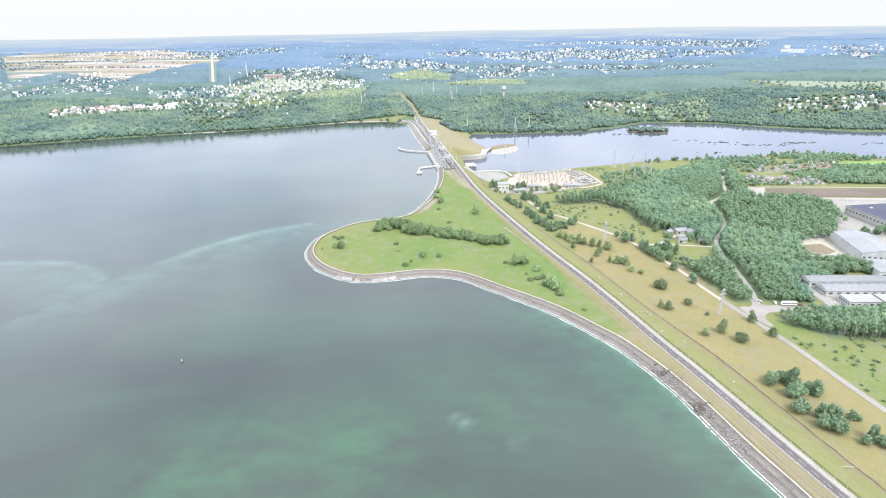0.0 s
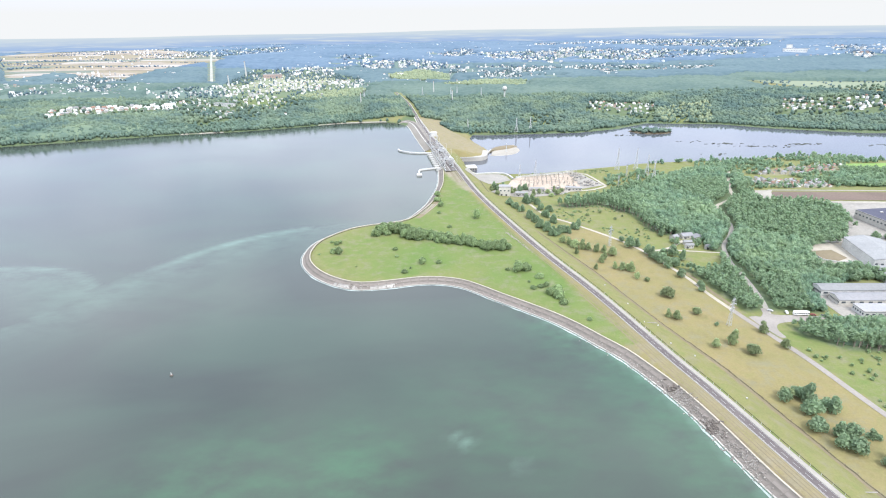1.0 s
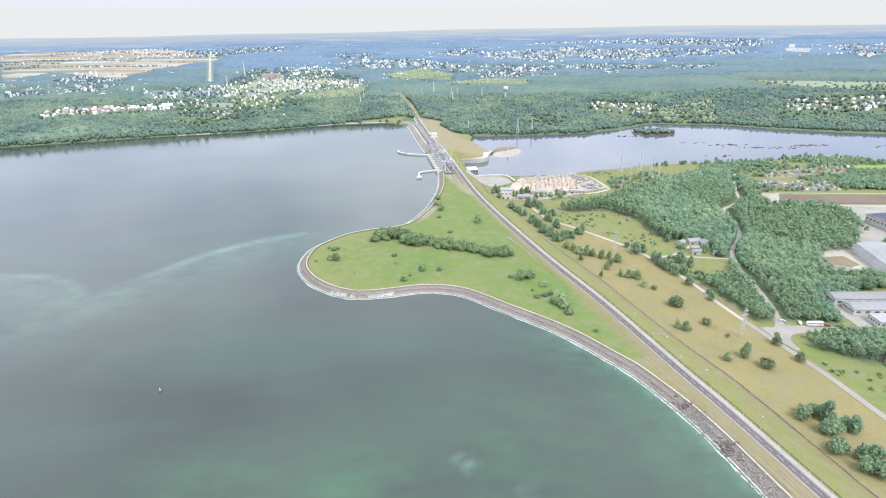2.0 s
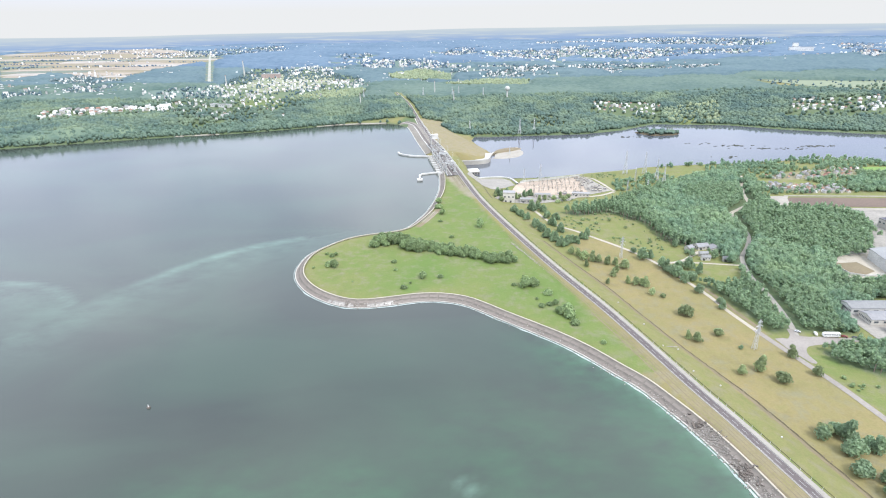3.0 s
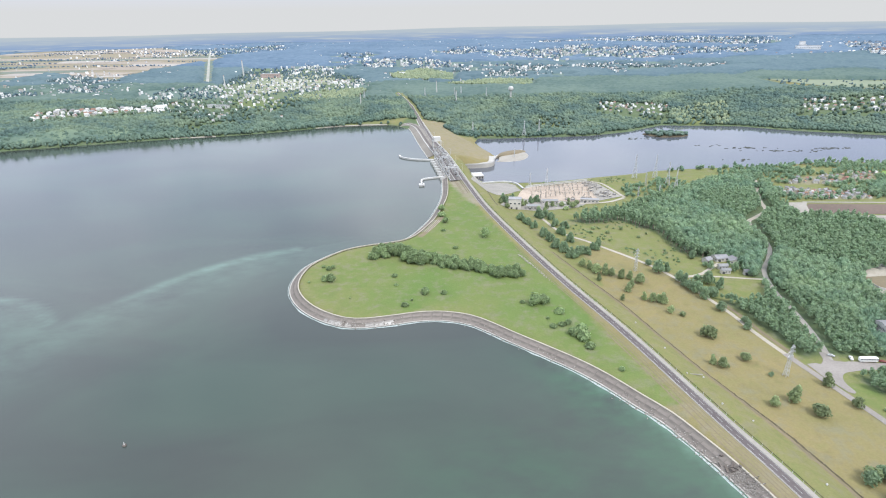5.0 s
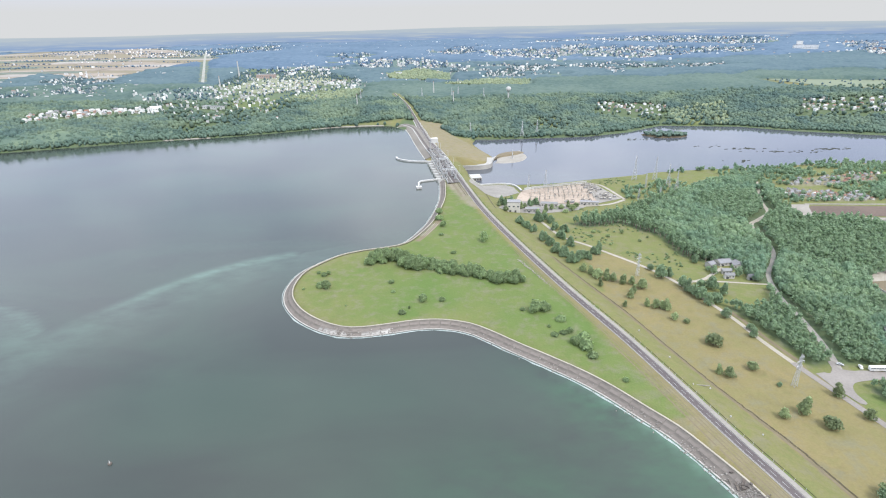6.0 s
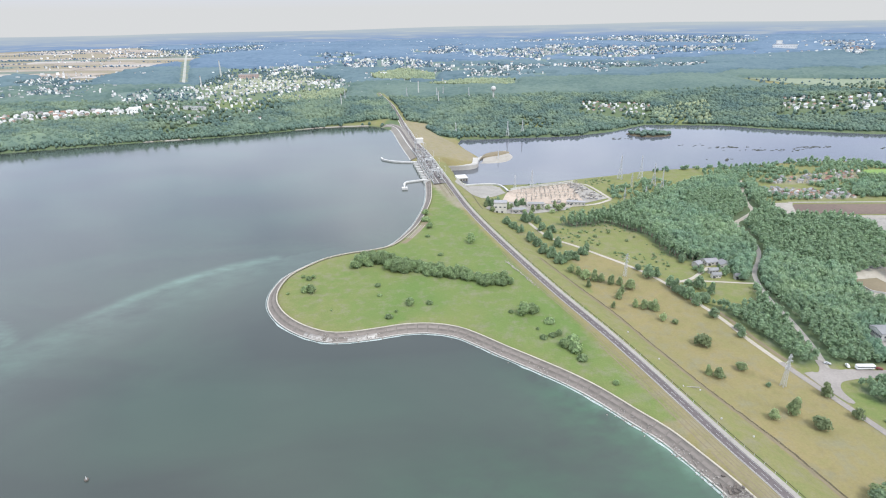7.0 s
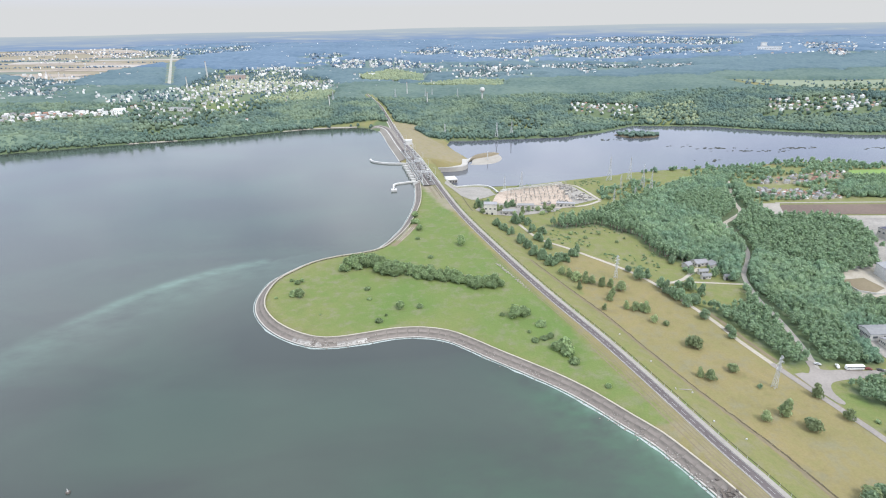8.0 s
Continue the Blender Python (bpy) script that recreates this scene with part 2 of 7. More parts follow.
M_MID_WOODS = shade("faint_haze_canopy", (0.098, 0.138, 0.114), (0.062, 0.100, 0.090), 0.95, 0.005, 0.09, mix=0.8, bump=0.9, bump_scale=0.2)
M_BLUE_WOODS = shade("blue_haze_canopy", (0.092, 0.136, 0.148), (0.066, 0.106, 0.124), 0.95, 0.004, 0.07, mix=0.8, bump=0.9, bump_scale=0.16)
M_RUBBLE = shade("broken_concrete", (0.270, 0.246, 0.220), (0.180, 0.163, 0.146), 0.95, 0.1, 1.2, island=0.22)
# crowns in a patch of sun, the sunlight put into their colour
M_SUNLIT_GROVE = shade("crowns_painted_sunlit", (0.220, 0.250, 0.150), (0.150, 0.192, 0.126), 0.95, 0.008, 0.05, mix=0.8, island=0.12)
M_BARK = shade("bark", (0.17, 0.12, 0.09), (0.10, 0.075, 0.06), 0.95, 0.3, 3.0)
M_PINE_BARK = shade("pine_bark", (0.27, 0.21, 0.175), (0.18, 0.14, 0.115), 0.95, 0.3, 3.0)
M_STEEL = shade("galvanised_steel", (0.480, 0.485, 0.490), (0.380, 0.385, 0.390), 0.6, 0.3, 2.0)
M_DARK = shade("dark_opening", (0.05, 0.05, 0.055), (0.08, 0.08, 0.08), 0.4, 0.2, 2.0)
M_GLASS = shade("window_glass", (0.06, 0.07, 0.08), (0.10, 0.11, 0.12), 0.12, 0.2, 2.0)
M_RED = shade("faded_red_tiles", (0.270, 0.155, 0.115), (0.200, 0.115, 0.088), 0.9, 0.1, 1.0, obj=0.3)
M_GREYROOF = shade("grey_roofing", (0.250, 0.245, 0.252), (0.190, 0.188, 0.196), 0.8, 0.06, 0.6, obj=0.25)
M_PALEROOF = shade("pale_sheet_roof", (0.235, 0.235, 0.234), (0.180, 0.180, 0.184), 0.8, 0.06, 0.6, obj=0.15)
M_BLUEROOF = shade("dark_blue_roof", (0.052, 0.052, 0.080), (0.072, 0.072, 0.098), 0.8, 0.05, 0.5)
M_PLASTER = shade("pale_plaster", (0.460, 0.435, 0.395), (0.370, 0.348, 0.315), 0.9, 0.1, 0.8, obj=0.2)
M_TOWNWALL = shade("white_stucco", (0.520, 0.510, 0.490), (0.400, 0.390, 0.375), 0.9, 0.02, 0.1, island=0.3)
M_TOWN_LIGHT = shade("fresh_white_stucco", (0.640, 0.635, 0.625), (0.480, 0.475, 0.465), 0.9, 0.02, 0.1, island=0.4)
M_ENAMEL = shade("beige_enamel", (0.400, 0.365, 0.315), (0.290, 0.262, 0.226), 0.6, 0.2, 1.5, obj=0.35)
M_CUT = shade("pale_grey_clearing", (0.330, 0.325, 0.290), (0.255, 0.255, 0.225), 1.0, 0.01, 0.08)
M_STUBBLE = shade("pale_stubble", (0.340, 0.312, 0.282), (0.280, 0.256, 0.230), 1.0, 0.004, 0.03)
M_DULLCROP = shade("dull_green_crop", (0.150, 0.172, 0.140), (0.125, 0.150, 0.122), 1.0, 0.004, 0.03)
M_CROP = shade("pale_green_crop", (0.190, 0.215, 0.150), (0.160, 0.188, 0.128), 1.0, 0.004, 0.03)
# sunlight on the suburb's slope, put into the grass colour
M_SUNNY = shade("grass_painted_sunlit", (0.240, 0.248, 0.160), (0.130, 0.158, 0.104), 1.0, 0.012, 0.05, mix=0.95)
M_FALLOW = shade("tan_fallow", (0.300, 0.255, 0.212), (0.245, 0.208, 0.172), 1.0, 0.004, 0.03)
M_PLOUGH = shade("brown_ploughed_soil", (0.150, 0.112, 0.092), (0.112, 0.084, 0.070), 1.0, 0.02, 0.3)
M_PAINT = shade("road_paint", (0.420, 0.420, 0.410), (0.250, 0.245, 0.240), 0.8, 0.3, 2.0)
M_RUST = shade("rusty_brown_debris", (0.088, 0.075, 0.066), (0.150, 0.126, 0.110), 0.9, 0.4, 2.0)
M_BUS = shade("white_vehicle_paint", (0.78, 0.77, 0.75), (0.68, 0.67, 0.66), 0.35, 0.4, 2.0)
M_REDPAINT = shade("red_vehicle_paint", (0.20, 0.045, 0.038), (0.16, 0.035, 0.032), 0.35, 0.4, 2.0)
M_TYRE = shade("black_rubber", (0.025, 0.025, 0.027), (0.04, 0.04, 0.04), 0.8, 1.0, 5.0)


# ---------------------------------------------------------------- small tools
def smooth(a, b, v):
    k = np.clip((np.asarray(v, float) - a) / (b - a), 0, 1)
    return k * k * (3 - 2 * k)


def curve_through(points, step=6.0):
    """Catmull-Rom through the points, sampled every step metres."""
    pts = np.array(points, float)
    ext = np.vstack([2 * pts[0] - pts[1], pts, 2 * pts[-1] - pts[-2]])
    out = []
    for i in range(1, len(ext) - 2):
        a, b, c, d = ext[i - 1:i + 3]
        n = max(2, int(np.linalg.norm(c - b) / step))
        for k in range(n):
            t = k / n
            out.append(0.5 * (2 * b + (c - a) * t + (2 * a - 5 * b + 4 * c - d) * t * t + (3 * b - a - 3 * c + d) * t ** 3))
    out.append(pts[-1])
    return np.array(out)


def to_line(px, py, line):
    """Distance to a polyline, and signed (right of its direction: plus)."""
    best = np.full(px.shape, 1e9)
    side = np.zeros(px.shape)
    for a, b in zip(line[:-1], line[1:]):
        d = b - a
        n2 = d @ d
        if n2 < 1e-9:
            continue
        k = np.clip(((px - a[0]) * d[0] + (py - a[1]) * d[1]) / n2, 0, 1)
        dx, dy = px - a[0] - k * d[0], py - a[1] - k * d[1]
        dist = np.hypot(dx, dy)
        near = dist < best
        best = np.where(near, dist, best)
        side = np.where(near, dx * d[1] - dy * d[0], side)
    return best, np.where(side >= 0, best, -best)


def inside(px, py, poly):
    poly = np.asarray(poly, float)
    hit = np.zeros(np.shape(px), bool)
    j = len(poly) - 1
    for i in range(len(poly)):
        (xi, yi), (xj, yj) = poly[i], poly[j]
        if yi != yj:
            hit ^= ((yi > py) != (yj > py)) & (px < (xj - xi) * (py - yi) / (yj - yi) + xi)
        j = i
    return hit


def poly_distance(px, py, poly):
    """Signed distance to a polygon's edge: plus outside."""
    poly = np.asarray(poly, float)
    d, _ = to_line(px, py, np.vstack([poly, poly[:1]]))
    return np.where(inside(px, py, poly), -d, d)


def mesh_of(name, verts, faces, material, smoothed=False):
    """A mesh from arrays; faces all have the same number of corners."""
    verts, faces = np.asarray(verts, np.float32), np.asarray(faces, np.int32)
    me = bpy.data.meshes.new(name)
    k = faces.shape[1]
    me.vertices.add(len(verts))
    me.vertices.foreach_set("co", verts.ravel())
    me.loops.add(faces.size)
    me.loops.foreach_set("vertex_index", faces.ravel())
    me.polygons.add(len(faces))
    me.polygons.foreach_set("loop_start", np.arange(0, faces.size, k, dtype=np.int32))
    me.polygons.foreach_set("use_smooth", np.full(len(faces), smoothed))
    me.materials.append(material)
    me.update(calc_edges=True)
    me.validate()
    return me


def part(name, bm, material, parent=None, label=""):
    """A bmesh as one mesh object, under its thing."""
    me = bpy.data.meshes.new(name)
    bmesh.ops.recalc_face_normals(bm, faces=bm.faces)
    bm.to_mesh(me)
    bm.free()
    me.materials.append(material)
    ob = new(name, me)
    ob.parent = parent
    return tagged(ob, label)


def thing(name, label, category, group="", m=None):
    ob = new(name)
    ob.empty_display_size = 0.5
    if m is not None:
        ob.matrix_basis = m
    return tagged(ob, label, category, group)


def add_box(bm, size, at=(0, 0, 0), turn=0.0, bevel=0.0):
    made = bmesh.ops.create_cube(bm, size=1.0)["verts"]
    m = Matrix.Translation(at) @ Matrix.Rotation(turn, 4, "Z") @ Matrix.Diagonal((*size, 1))
    bmesh.ops.transform(bm, matrix=m, verts=made)
    if bevel:
        edges = list({e for v in made for e in v.link_edges})
        bmesh.ops.bevel(bm, geom=edges, offset=bevel, segments=1, affect="EDGES")
    return bm


def box(size, at=(0, 0, 0), turn=0.0, bevel=0.0):
    return add_box(bmesh.new(), size, at, turn, bevel)


def add_rod(bm, a, b, r0, r1=None, sides=6):
    a, b = Vector(a), Vector(b)
    r1 = r0 if r1 is None else r1
    made = bmesh.ops.create_cone(bm, cap_ends=True, segments=sides, radius1=r0, radius2=r1, depth=(b - a).length)["verts"]
    m = Matrix.Translation((a + b) / 2) @ (b - a).to_track_quat("Z", "Y").to_matrix().to_4x4()
    bmesh.ops.transform(bm, matrix=m, verts=made)
    return bm


def rod(a, b, r0, r1=None, sides=6):
    return add_rod(bmesh.new(), a, b, r0, r1, sides)


def gable(w, d, h, rise, over=0.4):
    """A gabled roof with thickness over a box w by d, ridge along x."""
    bm = bmesh.new()
    x, y, t = w / 2 + over, d / 2 + over, 0.25
    for sgn in (1, -1):
        vs = [bm.verts.new(p) for p in ((-x, sgn * y, h - 0.1), (x, sgn * y, h - 0.1), (x, 0, h + rise), (-x, 0, h + rise))]
        up = [bm.verts.new(v.co + Vector((0, 0, t))) for v in vs]
        bm.faces.new(vs)
        bm.faces.new(up)
        for i in range(4):
            bm.faces.new((vs[i], vs[(i + 1) % 4], up[(i + 1) % 4], up[i]))
    return bm


# ---------------------------------------------------------------- the plan
SHORE = [(300, -450), (230, -150), (185, 40), (168, 120), (155, 178), (147, 207), (138, 247), (130, 273), (122, 292), (114, 309), (104, 323),
         (90, 343), (77, 358), (60, 374), (42, 390), (24, 407), (12, 416), (-4, 421), (-22, 421), (-40, 417), (-61, 413), (-78, 414.5),
         (-97, 424.5), (-113.5, 439.5), (-125.5, 457), (-132, 474), (-134, 494), (-130, 519), (-118, 539), (-102, 557), (-81, 568), (-58, 575),
         (-43, 584), (-32, 606), (-20, 641), (-11, 687), (-6, 727), (-5, 774), (-6, 820)]
DAM_FACE = [(-6, 820), (-13, 905), (-29, 940), (-48, 1046), (-74, 1199), (-96, 1236)]
FAR_SHORE = [(-96, 1236), (-125, 1258), (-229, 1247), (-319, 1208), (-424, 1168), (-592, 1128), (-803, 1058), (-1300, 890), (-2500, 500), (-4800, -100)]
ROAD = [(330, -450), (269, -200), (199, 100), (174.8, 190), (155.2, 268), (144.7, 305), (121.8, 392), (94.5, 480), (65, 590), (45.3, 675), (31.8, 755),
        (16, 856), (0, 958), (-23, 1075), (-48, 1257), (-71, 1376), (-95, 1500), (-130, 1650)]
RIVER = [(40, 852), (90, 858), (105, 838), (160, 850), (219, 868), (316, 893), (410, 905), (500, 908), (604, 925), (691, 915), (745, 890), (1200, 830), (4800, 700),
         (4800, 1000), (1300, 1080), (872, 1122), (723, 1186), (637, 1248), (481, 1278), (390, 1212), (297, 1177), (168, 1171), (109, 1168), (68, 1172),
         (58, 1130), (70, 1070), (88, 1010), (80, 960), (72, 938), (45, 931), (22, 931)]
DITCH = [(230, 90), (205, 190), (186.3, 272), (179.6, 302), (169.6, 331), (161, 353), (147, 401), (137, 444), (118, 497), (100, 545)]
PATH = [(107, 656), (120, 606), (141, 580), (157, 558), (177, 530), (193, 500), (211, 439), (216, 405), (223, 372), (228, 352), (234, 328), (239, 306), (246, 262), (258, 200), (275, 110)]
LANE = [(238, 350), (246, 369), (254, 394), (261, 428), (266, 465), (279, 506), (300, 536), (318, 570), (331, 630), (350, 650), (375, 675), (391, 718), (436, 811)]
BRANCH = [(238, 352), (245, 362), (258, 366), (276, 364), (290, 365)]
shore, dam_face, far_shore = curve_through(SHORE), np.array(DAM_FACE, float), curve_through(FAR_SHORE, 40)
road = curve_through(ROAD)
lake_poly = np.vstack([shore, dam_face[1:], far_shore[1:], [(-4800, -4800), (300, -4800)]])
river_poly = np.array(RIVER, float)

DRY_BANK = [(-58, 1292), (8, 1268), (-2, 1236), (20, 1164), (47, 1107), (76, 1020), (82, 960), (0, 940), (-10, 1000)]
ALLOTMENTS = [(422, 756), (462, 772), (538, 740), (526, 714), (471, 716)]
ALLOTMENTS_FAR = [(463, 806), (493, 816), (590, 842), (630, 834), (588, 794), (478, 784)]
WOODS = [
    [(137, 644), (202, 672), (284, 740), (370, 812), (448, 830), (428, 767), (412, 690), (405, 655), (468, 624), (440, 545), (371, 469), (379, 443), (319, 410),
     (300, 380), (287, 371), (248, 376), (232, 374), (229, 395), (220, 442), (210, 462), (222, 478), (256, 488), (262, 500), (238, 535), (222, 552), (220, 603), (194, 641), (153, 630)],
    [(252, 352), (281, 358), (345, 360), (420, 350), (400, 320), (307, 317), (274, 320), (251, 338)],
    [(531, 728), (602, 800), (760, 780), (740, 700), (582, 712)],
]
CLEARINGS = [[(200, 499), (230, 500), (258, 497), (270, 489), (249, 455), (230, 447), (212, 455), (206, 478)], [(298, 372), (300, 408), (330, 412), (330, 372)], [(248, 498), (262, 506), (268, 530), (248, 540), (232, 528)], [(340, 452), (357, 502), (398, 506), (440, 560), (450, 440), (385, 452)], [(395, 640), (402, 715), (560, 710), (600, 640)]]
FIELDS_FAR = [[(-2809, 3677), (-2884, 4674), (-2081, 4335), (-1122, 3010), (-1179, 2453), (-1156, 2034), (-1534, 2269), (-1492, 1952)],
              [(-705, 1776), (-806, 2466), (-526, 2404), (-285, 2019), (-285, 1574), (-356, 1368), (-480, 1380)],
              [(930, 1740), (1194, 1640), (1600, 1640), (1600, 1405), (1120, 1415), (1000, 1500), (930, 1600)],
              [(537, 1389), (692, 1430), (640, 1290), (540, 1270)],
              [(-790, 1936), (-780, 1934), (-1490, 3745), (-1500, 3757)],
              [(45, 1185), (70, 1178), (150, 1185), (160, 1215), (110, 1240), (60, 1230)], [(180, 1230), (260, 1225), (290, 1290), (220, 1320)],
              [(-230, 1252), (-125, 1264), (-98, 1244), (-80, 1290), (-130, 1284)]]


def relief(px, py):
    """The ground's height over the reservoir's level."""
    dl, dr = poly_distance(px, py, lake_poly), poly_distance(px, py, river_poly)
    _, s = to_line(px, py, road)
    left = np.where(dl > 0, 3.6 * smooth(1, 11, dl), np.maximum(dl * 0.4, -6))
    wide = 26 + 52 * smooth(820, 1000, py)
    base = -4 - 2 * smooth(60, 250, s) - 4 * smooth(600, 800, py) * smooth(20, 60, s)
    base = np.minimum(base, -16.2 + 12.5 * smooth(0, 110, dr))
    base = base * (1 - smooth(880, 940, py)) + np.minimum(-9.5, -16.2 + 0.75 * np.maximum(dr, 0)) * smooth(880, 940, py)
    k = smooth(0, 1, np.clip((s - 8) / wide, 0, 1))
    right = 4.6 * (1 - k) + base * k
    crest = np.where(s > 0, right, left + (4.6 - left) * (1 - smooth(7, 14, -s)))
    near = np.where(s > 6, right, crest)
    near = np.where(dl < 0, left, near)
    r = np.hypot(px, py)
    far = np.interp(r, [1100, 1300, 1800, 2500, 3500, 5000], [10, 17, 25, 42, 60, 72])
    far = far + 5 * np.sin(px * 0.004 + 1) * np.sin(py * 0.0031) * smooth(1400, 2200, r)
    far = np.minimum(far, 0.6 + (0.22 + 0.16 * smooth(-450, -750, px)) * np.maximum(dl, 0))
    far = np.minimum(far, -16 + 0.13 * np.maximum(dr, 0))
    k = smooth(1150, 1290, py + 0.12 * np.abs(px))
    k = np.maximum(k, smooth(-60, -160, px) * (py > 500) * (dl > 0) * (py > 900))
    h = near * (1 - k) + far * k
    h = np.where(dl < 0, np.maximum(dl * 0.4, -6), h)
    return np.where(dr < 0, -16.2 + np.maximum(dr * 0.3, -5), h)


def steps(*spans):
    out = []
    for a, b, d in spans:
        out += list(np.arange(a, b, d))
    return np.array(out + [spans[-1][1]])


GX = steps((-5000, -1500, 160), (-1500, -700, 40), (-700, -150, 20), (-150, 360, 3), (360, 800, 12), (800, 1600, 40), (1600, 5000, 160))
GY = steps((-4900, -500, 400), (-500, 60, 20), (60, 140, 5), (140, 900, 3), (900, 1420, 6), (1420, 2600, 30), (2600, 5000, 120))
XX, YY = np.meshgrid(GX, GY)
HH = relief(XX, YY)


def height(x, y):
    """The ground's height, read off its own grid."""
    x, y = np.asarray(x, float), np.asarray(y, float)
    i = np.clip(np.searchsorted(GX, x) - 1, 0, len(GX) - 2)
    j = np.clip(np.searchsorted(GY, y) - 1, 0, len(GY) - 2)
    u, v = (x - GX[i]) / (GX[i + 1] - GX[i]), (y - GY[j]) / (GY[j + 1] - GY[j])
    return (HH[j, i] * (1 - u) + HH[j, i + 1] * u) * (1 - v) + (HH[j + 1, i] * (1 - u) + HH[j + 1, i + 1] * u) * v


def grid_mesh(name, xx, yy, zz, material, smoothed=True):
    ny, nx = xx.shape
    a = (np.arange(ny - 1)[:, None] * nx + np.arange(nx - 1)).ravel()
    return mesh_of(name, np.stack([xx.ravel(), yy.ravel(), zz.ravel()], 1), np.stack([a, a + 1, a + nx + 1, a + nx], 1), material, smoothed)


def build_ground():
    me = grid_mesh("ground", XX, YY, HH, M_GROUND)
    fx, fy = XX.ravel(), YY.ravel()
    _, s = to_line(fx, fy, road)
    ditch_d, ditch_s = to_line(fx, fy, curve_through(DITCH))
    _, path_s = to_line(fx, fy, curve_through(PATH)[::-1])
    near = fy < 1150
    shore_d, _ = to_line(fx, fy, shore)
    dry = np.where(s > 4, 0.62, 0.30 * smooth(26, 4, shore_d) + 0.22 * smooth(-30, -100, fx))
    dry = np.where((s > 4) & (ditch_s > -4) & (fy < 560), 1.0, dry)
    dry = np.where((s > 4) & (fy > 480) & (fy < 700) & (fx < 130), 0.55, dry)
    dry = np.where((s > 20) & (path_s > 3) & (fy > 300), 0.45, dry)
    dry = np.where((s > 4) & (fy > 900) & near, 1.0, dry)
    dry = np.where((s < 0) & (fy < 700), np.maximum(dry, 1.05 * smooth(-19 + 7 * smooth(380, 460, fy), -5, s)), dry)
    dry = np.where((s < 0) & (fy < 318), 1.0, dry)
    dry = np.where((path_s > 2) & (fy < 345), 0.28, dry)
    dry = np.where((s < 2) & (fy > 830) & near & (fx > -110), 0.9, dry)
    wood, bare = np.zeros(len(fx)), np.where((s < 0) & (s > -14) & (fy < 400), 0.35 * smooth(400, 280, fy), 0.0)
    for poly in WOODS:
        wood = np.maximum(wood, smooth(4, -4, poly_distance(fx, fy, poly)))
    for poly in CLEARINGS:
        wood *= smooth(-3, 4, poly_distance(fx, fy, poly))
    far = np.maximum(smooth(1150, 1180, fy + 0.12 * np.abs(fx)), ((fx < -110) & (fy > 830)) * 1.0) * (np.abs(s) > 12)
    wood = np.maximum(wood, far)
    bare = np.maximum(bare, 0.85 * smooth(7, -5, poly_distance(fx, fy, [(2, 790), (24, 790), (36, 700), (42, 676), (30, 690), (14, 742)])))
    bare = np.maximum(bare, 0.45 * inside(fx, fy, DRY_BANK))
    for poly in (ALLOTMENTS, ALLOTMENTS_FAR):
        bare = np.maximum(bare, 0.62 * smooth(8, -6, poly_distance(fx, fy, poly)))
    k = inside(fx, fy, DRY_BANK)
    wood, dry = np.where(k, 0.0, wood), np.where(k, 1.0, dry)
    for n, poly in enumerate(FIELDS_FAR):
        k = smooth(15, -15, poly_distance(fx, fy, poly))
        wood *= 1 - (0.6 if n == 1 else 1.0) * k
        dry = np.where(k > 0.5, (0.55, 0.12, 0.75, 0.2, 0.6, 0.4, 0.35, 0.7)[n], dry)
        if n in (0, 4):
            bare = np.maximum(bare, 0.85 * k)
    # wooded ground takes the painted haze tint with growing distance
    hazed_floor = wood * smooth(1480, 1640, fy)
    for key, values in (("dry", dry), ("wood", wood), ("bare", bare), ("hazed_floor", hazed_floor)):
        me.attributes.new(key, "FLOAT", "POINT").data.foreach_set("value", values.astype(np.float32))
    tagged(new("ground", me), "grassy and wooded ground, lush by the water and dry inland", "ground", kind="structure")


build_ground()


def sheet(name, poly, z, material, label, category):
    bm = bmesh.new()
    f = bm.faces.new([bm.verts.new((x, y, z)) for x, y in poly])
    if f.normal.z < 0:
        f.normal_flip()
    bmesh.ops.triangulate(bm, faces=[f])
    me = bpy.data.meshes.new(name)
    bm.normal_update()
    bm.to_mesh(me)
    bm.free()
    me.materials.append(material)
    return tagged(new(name, me), label, category, kind="structure")


def offset_line(line, d):
    """The line moved d metres to its right."""
    t = np.gradient(line, axis=0)
    t /= np.linalg.norm(t, axis=1, keepdims=True) + 1e-9
    return line + d * np.stack([t[:, 1], -t[:, 0]], 1)


STREAK = [(-150, 560), (-180, 546), (-203, 532), (-228, 508), (-248, 484), (-270, 452), (-288, 420), (-310, 385)]
STREAK_FAR = [(-300, 425), (-312, 438), (-338, 456), (-377, 467), (-425, 466), (-480, 450)]


